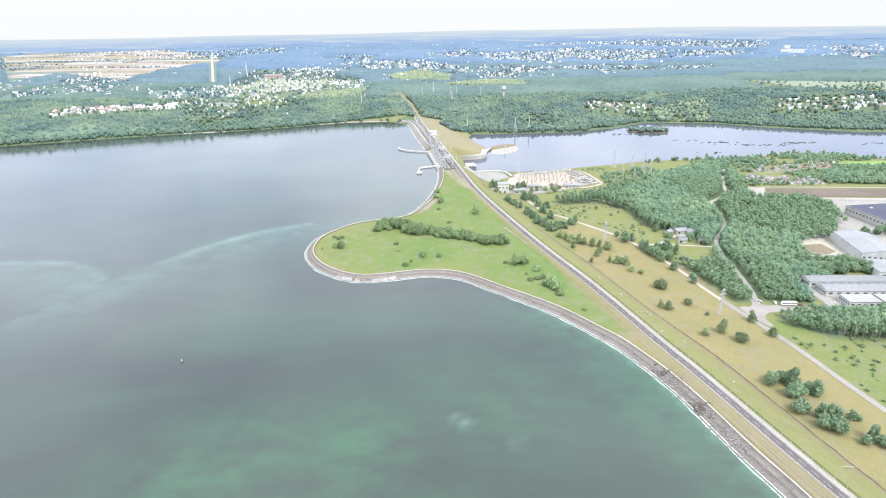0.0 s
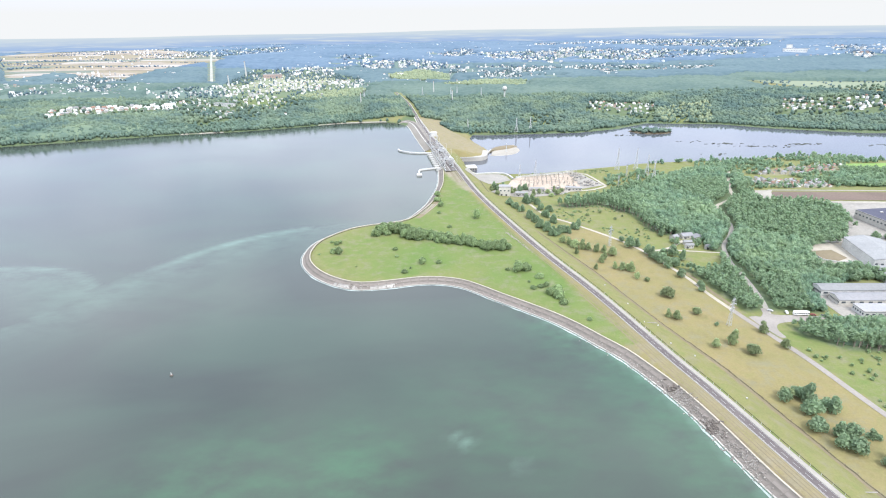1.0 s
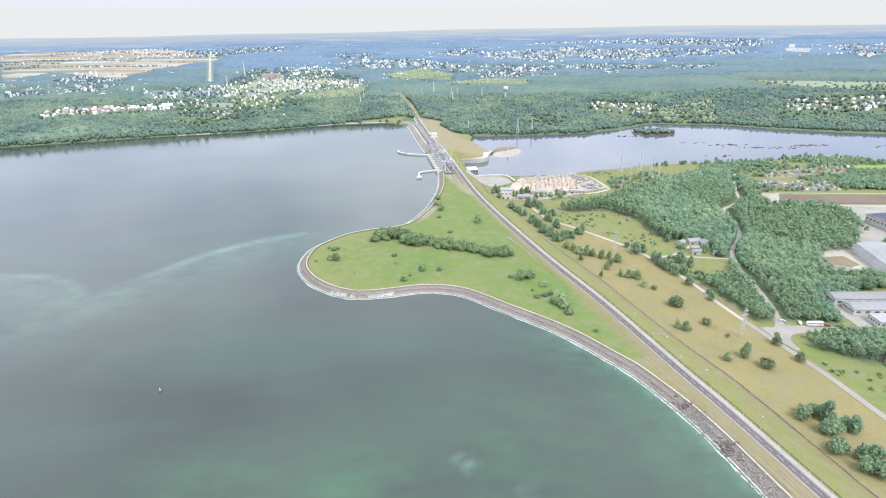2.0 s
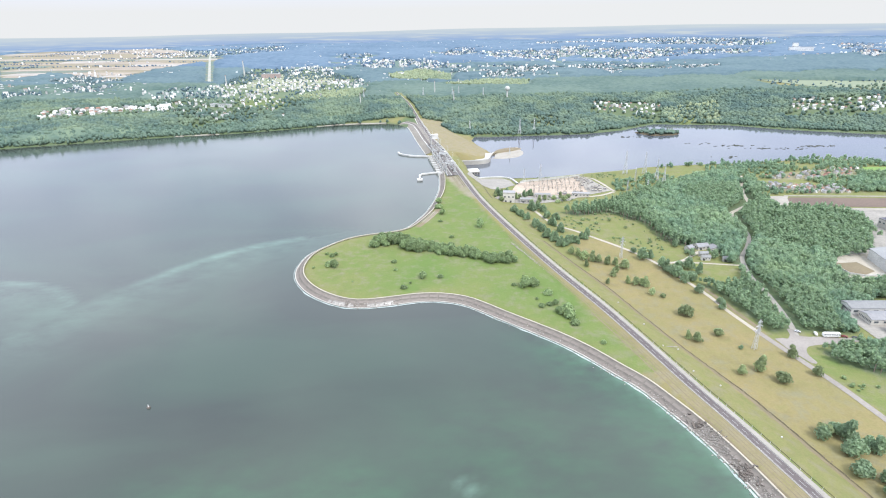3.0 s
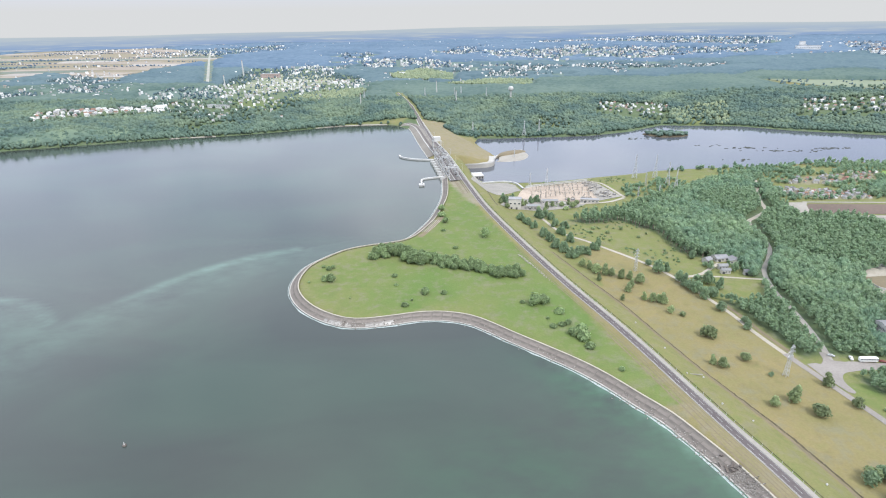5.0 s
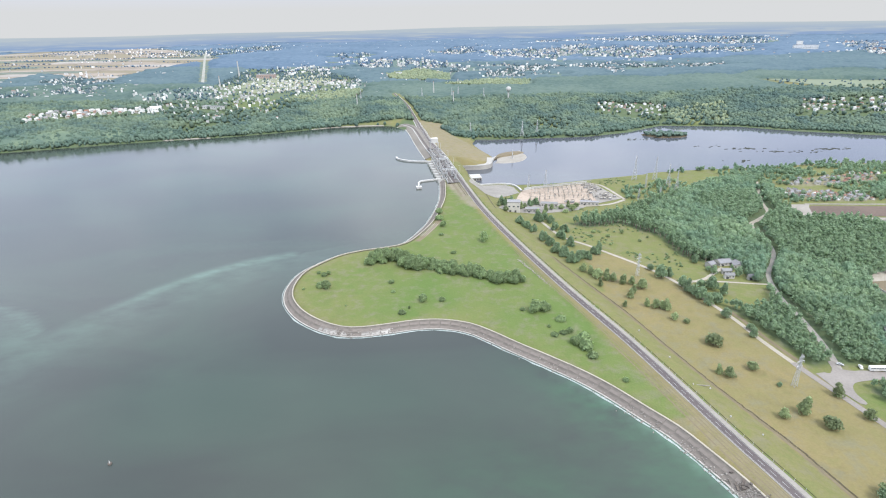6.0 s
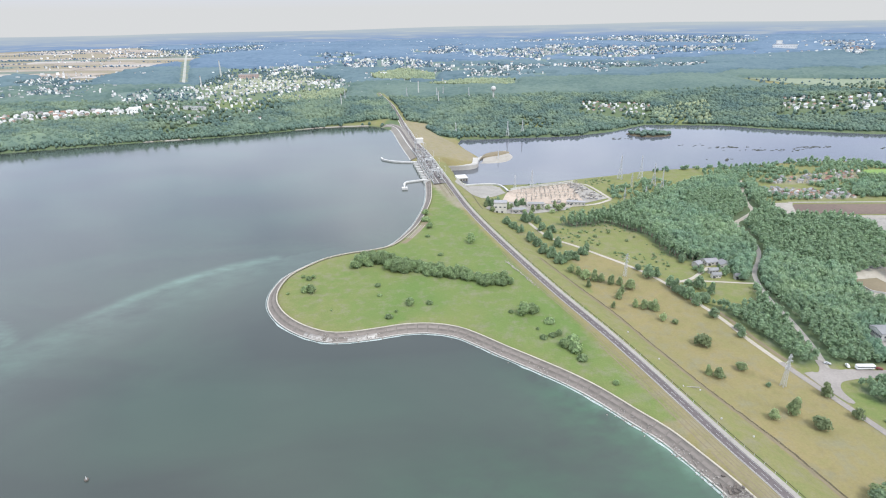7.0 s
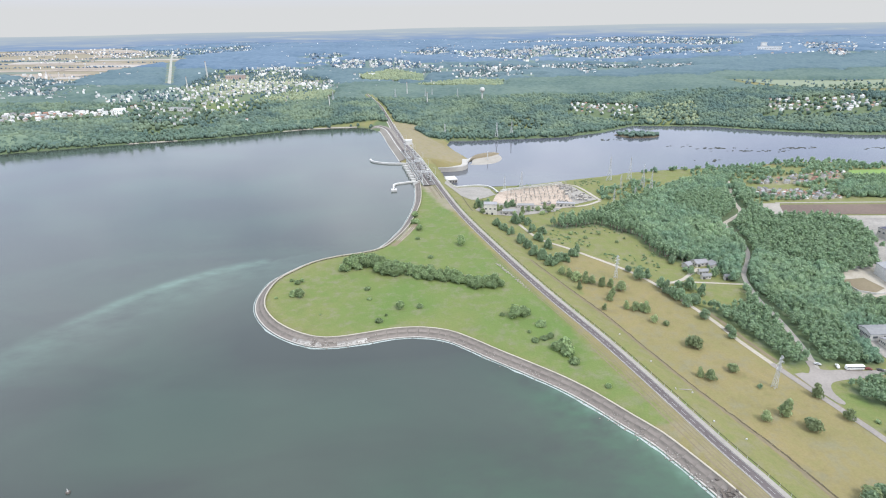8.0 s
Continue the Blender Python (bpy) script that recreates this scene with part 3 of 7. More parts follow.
def build_lake():
    lx = steps((-4900, -1500, 170), (-1500, -520, 35), (-520, 165, 5), (165, 345, 15))
    ly = steps((-4800, -400, 400), (-400, 60, 20), (60, 640, 5), (640, 1280, 10))
    xx, yy = np.meshgrid(lx, ly)
    d = poly_distance(xx, yy, lake_poly)
    me = grid_mesh("water", xx, yy, np.zeros(xx.shape), M_LAKE)
    bm = bmesh.new()
    bm.from_mesh(me)
    flat = d.ravel()
    bmesh.ops.delete(bm, geom=[f for f in bm.faces if min(flat[v.index] for v in f.verts) > 3.5], context="FACES")
    bm.to_mesh(me)
    bm.free()
    co = np.empty(len(me.vertices) * 3, np.float32)
    me.vertices.foreach_get("co", co)
    x, y = co.reshape(-1, 3)[:, 0].astype(float), co.reshape(-1, 3)[:, 1].astype(float)
    bloom, algae = np.zeros(len(x)), np.zeros(len(x))
    for line, wide, most in ((STREAK, 13, 0.62), (STREAK_FAR, 9, 0.45)):
        away, side = to_line(x, y, curve_through(line))
        fade = 0.4 + 0.6 * smooth(-290, -205, x) if line is STREAK else 1.0
        bloom = np.maximum(bloom, most * fade * smooth(wide, 0, away))
        bloom = np.maximum(bloom, 0.24 * smooth(75, 0, np.where(side > 0, 1e3, away)))
    for cx, cy, r, most in ((10, 235, 7, 0.7), (37, 218, 6, 0.6), (4, 240, 5, 0.7)):
        bloom = np.maximum(bloom, most * smooth(r, 0, np.hypot(x - cx, y - cy)))
    near = -poly_distance(x, y, lake_poly)
    bloom = np.maximum(bloom, 0.55 * smooth(8, 0, near) * smooth(420, 330, y) * (x > 60))
    algae = np.maximum(algae, 0.9 * smooth(70, 0, near) * smooth(430, 330, y) * smooth(10, 90, x))
    for cx, cy, r in ((-112, 190, 100), (-50, 215, 70), (40, 250, 110), (-10, 150, 70)):
        algae = np.maximum(algae, (0.5 if cx > 0 else 0.85) * smooth(r, 0, np.hypot(x - cx, y - cy)))
    for key, values in (("bloom", bloom), ("algae", algae)):
        me.attributes.new(key, "FLOAT", "POINT").data.foreach_set("value", values.astype(np.float32))
    tagged(new("water", me), "wide grey-green reservoir with algae bloom and light ripples", "water", kind="structure")


build_lake()
sheet("water", [(30, 840), (300, 840), (800, 800), (4800, 600), (4800, 1150), (900, 1180), (640, 1300), (480, 1320), (300, 1215), (60, 1200), (20, 1100), (10, 925)], -16.0, M_RIVER,
      "calm grey river below the dam", "water")


def strip(name, line, left, right, lift, material, label="", category="", kind="", parent=None, level=None, thick=0.0, cols=2):
    """A band along a line, from left to right metres of it (right: plus), lying on the ground or at a level."""
    line = np.asarray(line, float)
    rows = [offset_line(line, o) for o in np.linspace(left, right, cols)]
    xx, yy = np.array([r[:, 0] for r in rows]).T, np.array([r[:, 1] for r in rows]).T
    if level is None:
        zz = height(xx, yy) + lift
    elif np.isscalar(level):
        zz = np.full(xx.shape, float(level)) + lift
    else:
        zz = np.repeat(np.asarray(level)[:, None], cols, 1) + lift
    xx, yy, zz = xx[:, ::-1], yy[:, ::-1], zz[:, ::-1]
    if thick:
        top = np.stack([xx, yy, zz])
        low = np.stack([xx[:, [0, -1]], yy[:, [0, -1]], zz[:, [0, -1]] - thick])
        xx, yy, zz = np.concatenate([low[:, :, :1], top, low[:, :, 1:]], 2)
    me = grid_mesh(name, xx, yy, zz, material, False)
    me.flip_normals()
    if me.polygons[0].normal.z < 0 and not thick:
        me.flip_normals()
    ob = new(name, me)
    ob.parent = parent
    return tagged(ob, label, category, kind=kind)


# ---------------------------------------------------------------- embankment and roads
def build_revetment():
    bank = shore[(shore[:, 1] > -200)]
    prof = [(-3.0, -1.3), (0.0, 0.0), (2.5, 1.38), (4.8, 2.62), (6.8, 3.65)]
    rows = [offset_line(bank, o) for o, _ in prof]
    rng = np.random.default_rng(3)
    xx, yy = np.array([r[:, 0] for r in rows]).T, np.array([r[:, 1] for r in rows]).T
    zz = np.repeat(np.array([[z for _, z in prof]]), len(bank), 0) + rng.normal(0, 0.03, xx.shape)
    slope = tagged(new("revetment", grid_mesh("revetment", xx, yy, zz, M_REVET)), "sloping pinkish-grey concrete bank between water and grass", "revetment", kind="structure")
    strip("trim", bank, 6.8, 7.8, 0.25, M_COPING, "pale concrete coping along the top of the bank", "coping", "structure", level=3.8, thick=0.9)
    strip("trim", bank, -0.4, 0.5, 0.0, M_CONCRETE, "pale concrete toe beam at the waterline", "toe beam", "structure", level=0.32, thick=0.8)
    return bank, slope


bank, bank_slope = build_revetment()
near_road = road[(road[:, 1] > -300)]
strip("road", near_road, -4.4, 0.5, 0.12, M_ASPHALT, "two-lane grey asphalt road along the embankment", "road", "structure", cols=4)
strip("pavement", near_road[near_road[:, 1] < 812], 0.5, 3.3, 0.28, M_PAVE, "pale concrete footpath beside the road", "pavement", "structure", thick=0.35)
strip("kerb", near_road[near_road[:, 1] > 806], 0.5, 1.6, 0.26, M_CONCRETE, "pale concrete kerb of the dam road", "kerb", "structure", thick=0.3)
strip("parapet", near_road[(near_road[:, 1] > 786) & (near_road[:, 1] < 1270)], 2.2, 2.9, 1.0, M_WHITE, "low white parapet along the dam road", "parapet", "structure", thick=1.4)
strip("kerb", near_road, -5.0, -4.45, 0.24, M_PAVE, "pale concrete kerb of the road", "kerb", "structure", thick=0.3)
marks = tagged(new("trim"), "worn white road markings", "road markings", kind="structure")
strip("edge_line", near_road, -4.15, -4.0, 0.126, M_PAINT, parent=marks)
strip("edge_line", near_road, 0.1, 0.25, 0.126, M_PAINT, parent=marks)


def build_dashes():
    seg = np.r_[0, np.cumsum(np.linalg.norm(np.diff(near_road, axis=0), axis=1))]
    verts, faces = [], []
    mid_line = offset_line(near_road, -1.95)
    for a in np.arange(250, seg[-1] - 250, 7.0):
        p, q = [np.array([np.interp(v, seg, mid_line[:, k]) for k in (0, 1)]) for v in (a, a + 4.2)]
        n = np.array([(q - p)[1], -(q - p)[0]]) / np.linalg.norm(q - p) * 0.09
        i = len(verts)
        for w in (p - n, p + n, q + n, q - n):
            verts.append((w[0], w[1], float(height(w[0], w[1])) + 0.13))
        faces.append((i, i + 1, i + 2, i + 3))
    ob = new("centre_line", mesh_of("centre_line", verts, faces, M_PAINT))
    ob.parent = marks


build_dashes()
low = road[(road[:, 1] > 60) & (road[:, 1] < 560)]
for left, right in ((-6.6, -6.1), (-8.6, -8.2), (-10.4, -9.9)):
    strip("track", low, left, right, 0.07, M_DIRT, "narrow worn wheel rut in dry grass", "wheel rut", "structure")
strip("track", low[low[:, 1] < 400], -13.4, -12.6, 0.07, M_DIRT, "narrow worn dirt track in dry grass", "track", "structure")
ditch = curve_through(DITCH, 3.0)
ditch = ditch + np.random.default_rng(4).normal(0, 0.28, ditch.shape)
strip("ditch", ditch, -0.8, 0.5, 0.1, M_DITCH, "narrow dark drainage ditch in dry grass", "ditch", "structure")
strip("track", ditch[(ditch[:, 1] > 150)], -3.4, -1.2, 0.06, M_DIRT, "broad brownish worn strip beside the ditch", "track", "structure")
path = curve_through(PATH)
strip("path", path[path[:, 1] > 375], -1.7, 1.7, 0.15, M_GRAVEL, "pale gravel track along the field", "track", "structure")
strip("track", path[(path[:, 1] > 372) & (path[:, 1] < 446)], -6.6, -3.6, 0.1, M_DIRT, "bare tan verge beside the gravel track", "verge", "structure")
strip("road", path[path[:, 1] <= 380], -2.2, 2.2, 0.16, M_LANE, "worn pale asphalt lane along the field", "road", "structure")
lane = curve_through(LANE)
strip("road", lane[lane[:, 1] < 620], -2.0, 2.0, 0.14, M_PAVE, "narrow pale lane through the woods", "road", "structure")
strip("track", lane[lane[:, 1] > 612], -2.4, 2.4, 0.15, M_GRAVEL, "pale gravel track through the woods", "track", "structure")
strip("road", curve_through(BRANCH), -2.6, 2.6, 0.13, M_LANE, "pale asphalt side road and turning area", "road", "structure")
junction = [tuple(p) for p in curve_through([(229, 366), (235, 367), (238, 366), (243, 372), (245, 379), (249, 378), (247, 372), (250, 369), (262, 367), (278, 364), (274, 360), (255, 358), (245, 355), (240, 347), (240, 337), (236, 337), (233, 346), (231, 351), (230, 358), (229, 366)], 2.5)[:-1]]


def patch(name, poly, lift, material, label, category, step=4.0):
    """A flat area laid over the ground, cut into small faces so that it follows the slope."""
    poly = np.array(poly, float)
    (x0, y0), (x1, y1) = poly.min(0), poly.max(0)
    bm = bmesh.new()
    f = bm.faces.new([bm.verts.new((x, y, 0)) for x, y in poly])
    bmesh.ops.triangulate(bm, faces=[f])
    for k in range(1, int((x1 - x0) / step) + 1):
        bmesh.ops.bisect_plane(bm, geom=bm.verts[:] + bm.edges[:] + bm.faces[:], plane_co=(x0 + k * step, 0, 0), plane_no=(1, 0, 0))
    for k in range(1, int((y1 - y0) / step) + 1):
        bmesh.ops.bisect_plane(bm, geom=bm.verts[:] + bm.edges[:] + bm.faces[:], plane_co=(0, y0 + k * step, 0), plane_no=(0, 1, 0))
    for v in bm.verts:
        v.co.z = float(height(v.co.x, v.co.y)) + lift
    ob = part(name, bm, material)
    return tagged(ob, label, category, kind="structure")


patch("road", junction, 0.17, M_LANE, "pale asphalt road junction beside the woods", "road")
strip("path", curve_through([(201, 496), (212, 497), (224, 503), (237, 515), (248, 524)]), -1.8, 1.8, 0.12, M_GRAVEL, "pale gravel drive to the houses", "track", "structure")
strip("path", curve_through([(201, 496), (230, 496), (262, 491), (274, 490)]), -1.2, 1.2, 0.12, M_GRAVEL, "thin gravel track past the meadow", "track", "structure")

# ---------------------------------------------------------------- distance
def build_backdrop():
    n, radius = 240, 4850.0
    verts, faces = [], []
    for i in range(n):
        a = 2 * math.pi * i / n
        top = 163 + 5 * math.sin(5 * a) + 3 * math.sin(17 * a + 1)
        verts += [(radius * math.sin(a), radius * math.cos(a), -30), (radius * math.sin(a), radius * math.cos(a), top)]
        j = (i + 1) % n
        faces.append((2 * i, 2 * j, 2 * j + 1, 2 * i + 1))
    m = bpy.data.materials.new("hazy_distance")
    m.use_nodes = True
    nt = m.node_tree
    nt.nodes.clear()
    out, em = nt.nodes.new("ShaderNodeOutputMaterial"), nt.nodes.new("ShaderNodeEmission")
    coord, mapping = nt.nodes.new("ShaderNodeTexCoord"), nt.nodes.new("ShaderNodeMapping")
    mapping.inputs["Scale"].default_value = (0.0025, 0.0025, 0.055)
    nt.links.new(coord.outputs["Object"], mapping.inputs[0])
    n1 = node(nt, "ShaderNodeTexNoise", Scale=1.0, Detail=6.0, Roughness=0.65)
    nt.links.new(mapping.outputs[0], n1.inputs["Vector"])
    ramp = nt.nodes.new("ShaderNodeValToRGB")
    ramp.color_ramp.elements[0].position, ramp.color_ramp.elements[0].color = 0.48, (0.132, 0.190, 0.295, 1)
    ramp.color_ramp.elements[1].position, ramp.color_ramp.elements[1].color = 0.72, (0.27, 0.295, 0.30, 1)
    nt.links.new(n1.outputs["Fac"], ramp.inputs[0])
    # haze painted into the glow: paler towards the skyline
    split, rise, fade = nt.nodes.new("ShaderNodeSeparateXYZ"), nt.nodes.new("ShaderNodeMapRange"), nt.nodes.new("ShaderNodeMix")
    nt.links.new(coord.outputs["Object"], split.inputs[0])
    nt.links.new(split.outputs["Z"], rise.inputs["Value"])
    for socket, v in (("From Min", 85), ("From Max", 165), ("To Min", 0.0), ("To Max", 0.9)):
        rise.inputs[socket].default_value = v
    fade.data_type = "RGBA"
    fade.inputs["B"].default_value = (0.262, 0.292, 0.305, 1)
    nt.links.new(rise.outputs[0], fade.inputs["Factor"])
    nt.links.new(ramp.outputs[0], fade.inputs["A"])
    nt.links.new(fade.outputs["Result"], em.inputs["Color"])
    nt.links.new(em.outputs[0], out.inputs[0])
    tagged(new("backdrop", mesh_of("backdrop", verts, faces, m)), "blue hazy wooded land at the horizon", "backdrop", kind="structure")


build_backdrop()


def build_fields():
    """Long narrow fields side by side on the far plateau."""
    rng = np.random.default_rng(55)
    kinds = ((M_STUBBLE, "pale stubble field on the far plateau"), (M_CROP, "greenish crop field on the far plateau"), (M_FALLOW, "tan fallow field on the far plateau"), (M_DULLCROP, "dull green crop field on the far plateau"))
    edge = np.array(FIELDS_FAR[0], float)
    y = 2010.0
    while y < 4480:
        deep = rng.uniform(55, 150) * (y / 2500)
        at = np.arange(-2890, -1100, 15.0)
        ok = at[inside(at, np.full(len(at), y + deep / 2), edge)]
        if len(ok):
            cuts = [ok[0]]
            while cuts[-1] < ok[-1]:
                cuts.append(min(cuts[-1] + rng.uniform(180, 520), ok[-1]))
            for x0, x1 in zip(cuts[:-1], cuts[1:]):
                if x1 - x0 < 40 or rng.random() < 0.3:
                    continue
                xs = np.linspace(x0 + 4, x1 - 4, 6)
                skew = rng.normal(0, 20)
                rows = np.array([[(x + skew * k, y + 4 + (deep - 8) * k) for k in (0, 0.5, 1)] for x in xs])
                z = height(rows[..., 0], rows[..., 1]) + 0.8
                material, text = kinds[int(rng.choice([0, 0, 1, 2, 2, 3]))]
                tagged(new("field", grid_mesh("field", rows[..., 0], rows[..., 1], z, material)), text, "field", kind="structure").data.flip_normals()
        y += deep


build_fields()
# painted sun patch: pale ground laid between the suburban houses
slope = curve_through([(-634, 1842), (-696, 2069), (-636, 2236), (-529, 2190), (-416, 2123), (-369, 1998), (-426, 1759), (-516, 1672), (-600, 1760)])[::3]
patch("field", [(x + 16 * math.sin(0.9 * k) + 9 * math.sin(2.3 * k), y + 22 * math.sin(1.3 * k + 1) + 10 * math.cos(2.9 * k)) for k, (x, y) in enumerate(slope)], 1.2, M_SUNNY, "open slope painted sunlit straw-green among suburban houses", "meadow", 40)
patch("field", [(950, 1715), (1200, 1625), (1580, 1625), (1580, 1450), (1130, 1470), (1010, 1550)], 0.8, M_CROP, "pale green meadow among the far woods", "meadow", 60)
cut = np.array([(-785 - 710 * k / 30, 1935 + 1815 * k / 30) for k in range(31)])
strip("clearing", cut, -5, 5, 1.2, M_CUT, "straight pale cutting through the forest for a power line", "clearing", "structure")
beach = far_shore[(far_shore[:, 0] > -760)]
for lo, hi in ((2, 6), (9, 12), (14, 22)):
    if hi < len(beach):
        strip("beach", beach[lo:hi], -0.5, 3.0, 0.25, M_SAND, "thin pale strip of shore below the trees", "beach", "structure")

# ---------------------------------------------------------------- plants
def ball(level):
    bm = bmesh.new()
    bmesh.ops.create_icosphere(bm, subdivisions=level, radius=1.0)
    v, f = np.array([x.co[:] for x in bm.verts]), np.array([[y.index for y in x.verts] for x in bm.faces])
    bm.free()
    return v, f


BALL = {k: ball(k) for k in (1, 2, 3)}


def lobe(rng, centre, size, level, rough=0.18):
    v, f = BALL[level]
    return v * np.asarray(size) * (1 + rng.normal(0, rough, (len(v), 1))) + centre, f


def leaves(rng, centre, size, count, leaf):
    """Small folded leaf clumps over an ellipsoid."""
    d = rng.normal(size=(count, 3))
    d /= np.linalg.norm(d, axis=1, keepdims=True)
    d[:, 2] = np.where(d[:, 2] < -0.55, -d[:, 2], d[:, 2])
    at = np.asarray(centre) + d * np.asarray(size) * rng.uniform(0.88, 1.3, (count, 1))
    a = np.cross(d, rng.normal(size=(count, 3)))
    a /= np.linalg.norm(a, axis=1, keepdims=True) + 1e-9
    b = np.cross(d, a) + d * rng.uniform(-0.5, 0.8, (count, 1))
    k = leaf * rng.uniform(0.6, 1.3, (count, 1))
    up = d * k * 0.35
    v = np.stack([at - a * k, at + b * k * 0.8 + up, at + a * k, at - b * k * 0.8 + up], 1).reshape(-1, 3)
    i = np.arange(count)[:, None] * 4
    return v, np.concatenate([i + [0, 1, 2], i + [0, 2, 3]], 0)


def joined(pieces):
    vs, fs, n = [], [], 0
    for v, f in pieces:
        vs.append(v)
        fs.append(f + n)
        n += len(v)
    return np.concatenate(vs), np.concatenate(fs)


def crown_shape(rng, kind, detail):
    """Crown of a plant one metre in radius; kinds: broad, tall, low, pine."""
    out = []
    spots = {"broad": [(0, 0, 1.25, 0.8, 0.8)] + [(0.55 * math.cos(a), 0.55 * math.sin(a), 0.95 + 0.25 * math.sin(3 * a), 0.55, 0.6) for a in (0.3, 1.6, 2.9, 4.2, 5.4)],
             "tall": [(0, 0, 1.75, 0.72, 0.75), (0.35, 0.2, 1.3, 0.7, 0.7), (-0.35, -0.15, 1.2, 0.66, 0.65), (0.1, -0.4, 0.8, 0.7, 0.6), (-0.1, 0.4, 0.85, 0.66, 0.6)],
             "low": [(0, 0, 0.55, 0.75, 0.55)] + [(0.6 * math.cos(a), 0.55 * math.sin(a), 0.38, 0.5, 0.42) for a in (0.1, 1.4, 2.5, 3.7, 5.1)],
             "spire": [(0, 0, 0.55, 0.78, 0.5), (0.12, 0.05, 1.1, 0.66, 0.5), (-0.06, 0.1, 1.65, 0.5, 0.5), (0.05, -0.04, 2.2, 0.34, 0.5), (0.3, -0.25, 0.8, 0.5, 0.45)],
             "pine": [(0, 0, 3.1, 0.55, 0.6), (0.3, 0.1, 2.6, 0.6, 0.42), (-0.35, 0.2, 2.35, 0.55, 0.4), (0.05, -0.4, 2.1, 0.58, 0.4), (0.2, 0.35, 1.9, 0.5, 0.35)]}[kind]
    for x, y, z, r, h in spots:
        x, y, r = x + rng.normal(0, 0.1), y + rng.normal(0, 0.1), r * rng.uniform(0.82, 1.15)
        h *= rng.uniform(0.85, 1.15)
        k = 0.74 if detail > 30 else 0.86
        out.append(lobe(rng, (x, y, z), (r * k, r * k, h * k), 1, 0.13))
        if detail:
            out.append(leaves(rng, (x, y, z), (r, r, h), detail, 0.2 if detail > 30 else 0.26))
    return joined(out)


def trunk_shape(kind, rng):
    tall = {"broad": 1.1, "tall": 1.4, "low": 0.4, "pine": 3.0, "spire": 1.9}[kind]
    bm = bmesh.new()
    lean = Vector((rng.normal(0, 0.05), rng.normal(0, 0.05), 0))
    add_rod(bm, (0, 0, -0.15), lean + Vector((0, 0, tall)), 0.085, 0.035, 7)
    for a in (0.4, 2.3, 4.4):
        z = tall * rng.uniform(0.55, 0.8)
        add_rod(bm, lean * 0.6 + Vector((0, 0, z)), Vector((0.45 * math.cos(a), 0.45 * math.sin(a), z + 0.35)), 0.035, 0.012, 5)
    return bm


PLANTS = {}


def plant(kind, variant, category, label, leaf_material, bark):
    """A tree or shrub of radius 1 at the origin, kept as the first of its copies."""
    rng = np.random.default_rng(100 * variant + len(kind))
    ob = thing(category, label, category)
    part("trunk", trunk_shape(kind, rng), bark, ob)
    crown = new("crown", mesh_of("crown", *crown_shape(rng, kind, 80), leaf_material))
    crown.parent = ob
    return ob


def put_plants(rows, kinds, category, label, group, leaf_material=M_LEAF, bark=M_BARK, stretch=1.0):
    rng = np.random.default_rng(len(rows) * 7 + len(label))
    for n, (x, y, r) in enumerate(rows):
        kind, variant = kinds[n % len(kinds)], int(rng.integers(0, 4))
        size = Matrix.Diagonal((r, r, r * stretch * rng.uniform(0.85, 1.15), 1))
        m = pose(x, y, float(height(x, y)) - 0.05, 0, 0, rng.uniform(0, 360)) @ size
        key = (kind, variant, category, leaf_material.name, label)
        if key not in PLANTS:
            PLANTS[key] = plant(kind, variant, category, label, leaf_material, bark)
            PLANTS[key].matrix_basis = m
            ob = PLANTS[key]
        else:
            src = PLANTS[key]
            ob = copy_thing(src, Matrix())
            ob.matrix_basis = m
        tagged(ob, group=group)


SPIT_SHRUBS = [(-104, 485, 4.1), (-99, 483, 4.0), (-111, 511, 1.9), (-105, 506, 2.8), (-102, 509, 1.9), (-46, 490, 2.7), (-43, 473, 1.8), (-19, 457, 3.4), (-4, 457, 2.6), (-34, 438, 2.9), (-29, 446, 1.0), (-117, 481, 1.3), (-78, 452, 0.8), (38, 578, 4.4), (7, 550, 2.6), (-6, 643, 4.3), (-2, 622, 3.5), (-4, 597, 2.3), (56, 440, 2.1), (65, 437, 4.9), (72, 440, 5.4), (81, 424, 4.0), (71, 415, 1.2), (73, 404, 2.7), (79, 406, 2.7), (84, 407, 2.3), (91, 398, 4.5), (90, 388, 4.8), (84, 393, 3.3), (92, 378, 3.6), (105, 352, 2.0), (-6, 665, 3.8)]
FIELD_SHRUBS = [(181, 400, 5.0), (169, 368, 2.5), (174, 364, 3.1), (192, 371, 2.9), (198, 329, 4.1), (185, 326, 2.8), (206, 317, 4.0), (227, 344, 3.7), (231, 324, 2.8), (201, 272, 3.9), (155, 455, 2.6), (161, 452, 3.0), (166, 452, 3.0), (168, 449, 3.5), (168, 434, 2.5), (175, 429, 2.1), (138, 455, 2.2)]
CLUMP = [(127, 515, 3.9), (131, 507, 4.4), (137, 502, 4.3), (129, 491, 2.8), (142, 500, 3.4), (149, 495, 4.3), (156, 493, 3.8), (162, 485, 4.7), (147, 469, 3.6), (152, 477, 3.2), (122, 521, 3.5)]
CLUMP_NEAR = [(198, 269, 3.4), (208, 273, 3.8), (210, 267, 4.8), (207, 257, 4.7), (201, 244, 4.8), (219, 258, 4.7), (203, 258, 3.3), (218, 263, 3.1), (209, 239, 3.8), (215, 238, 4.4), (211, 228, 4.9), (225, 237, 2.8), (205, 231, 3.7), (228, 236, 1.9), (225, 221, 4.2), (219, 218, 2.7), (228, 216, 3.5)]
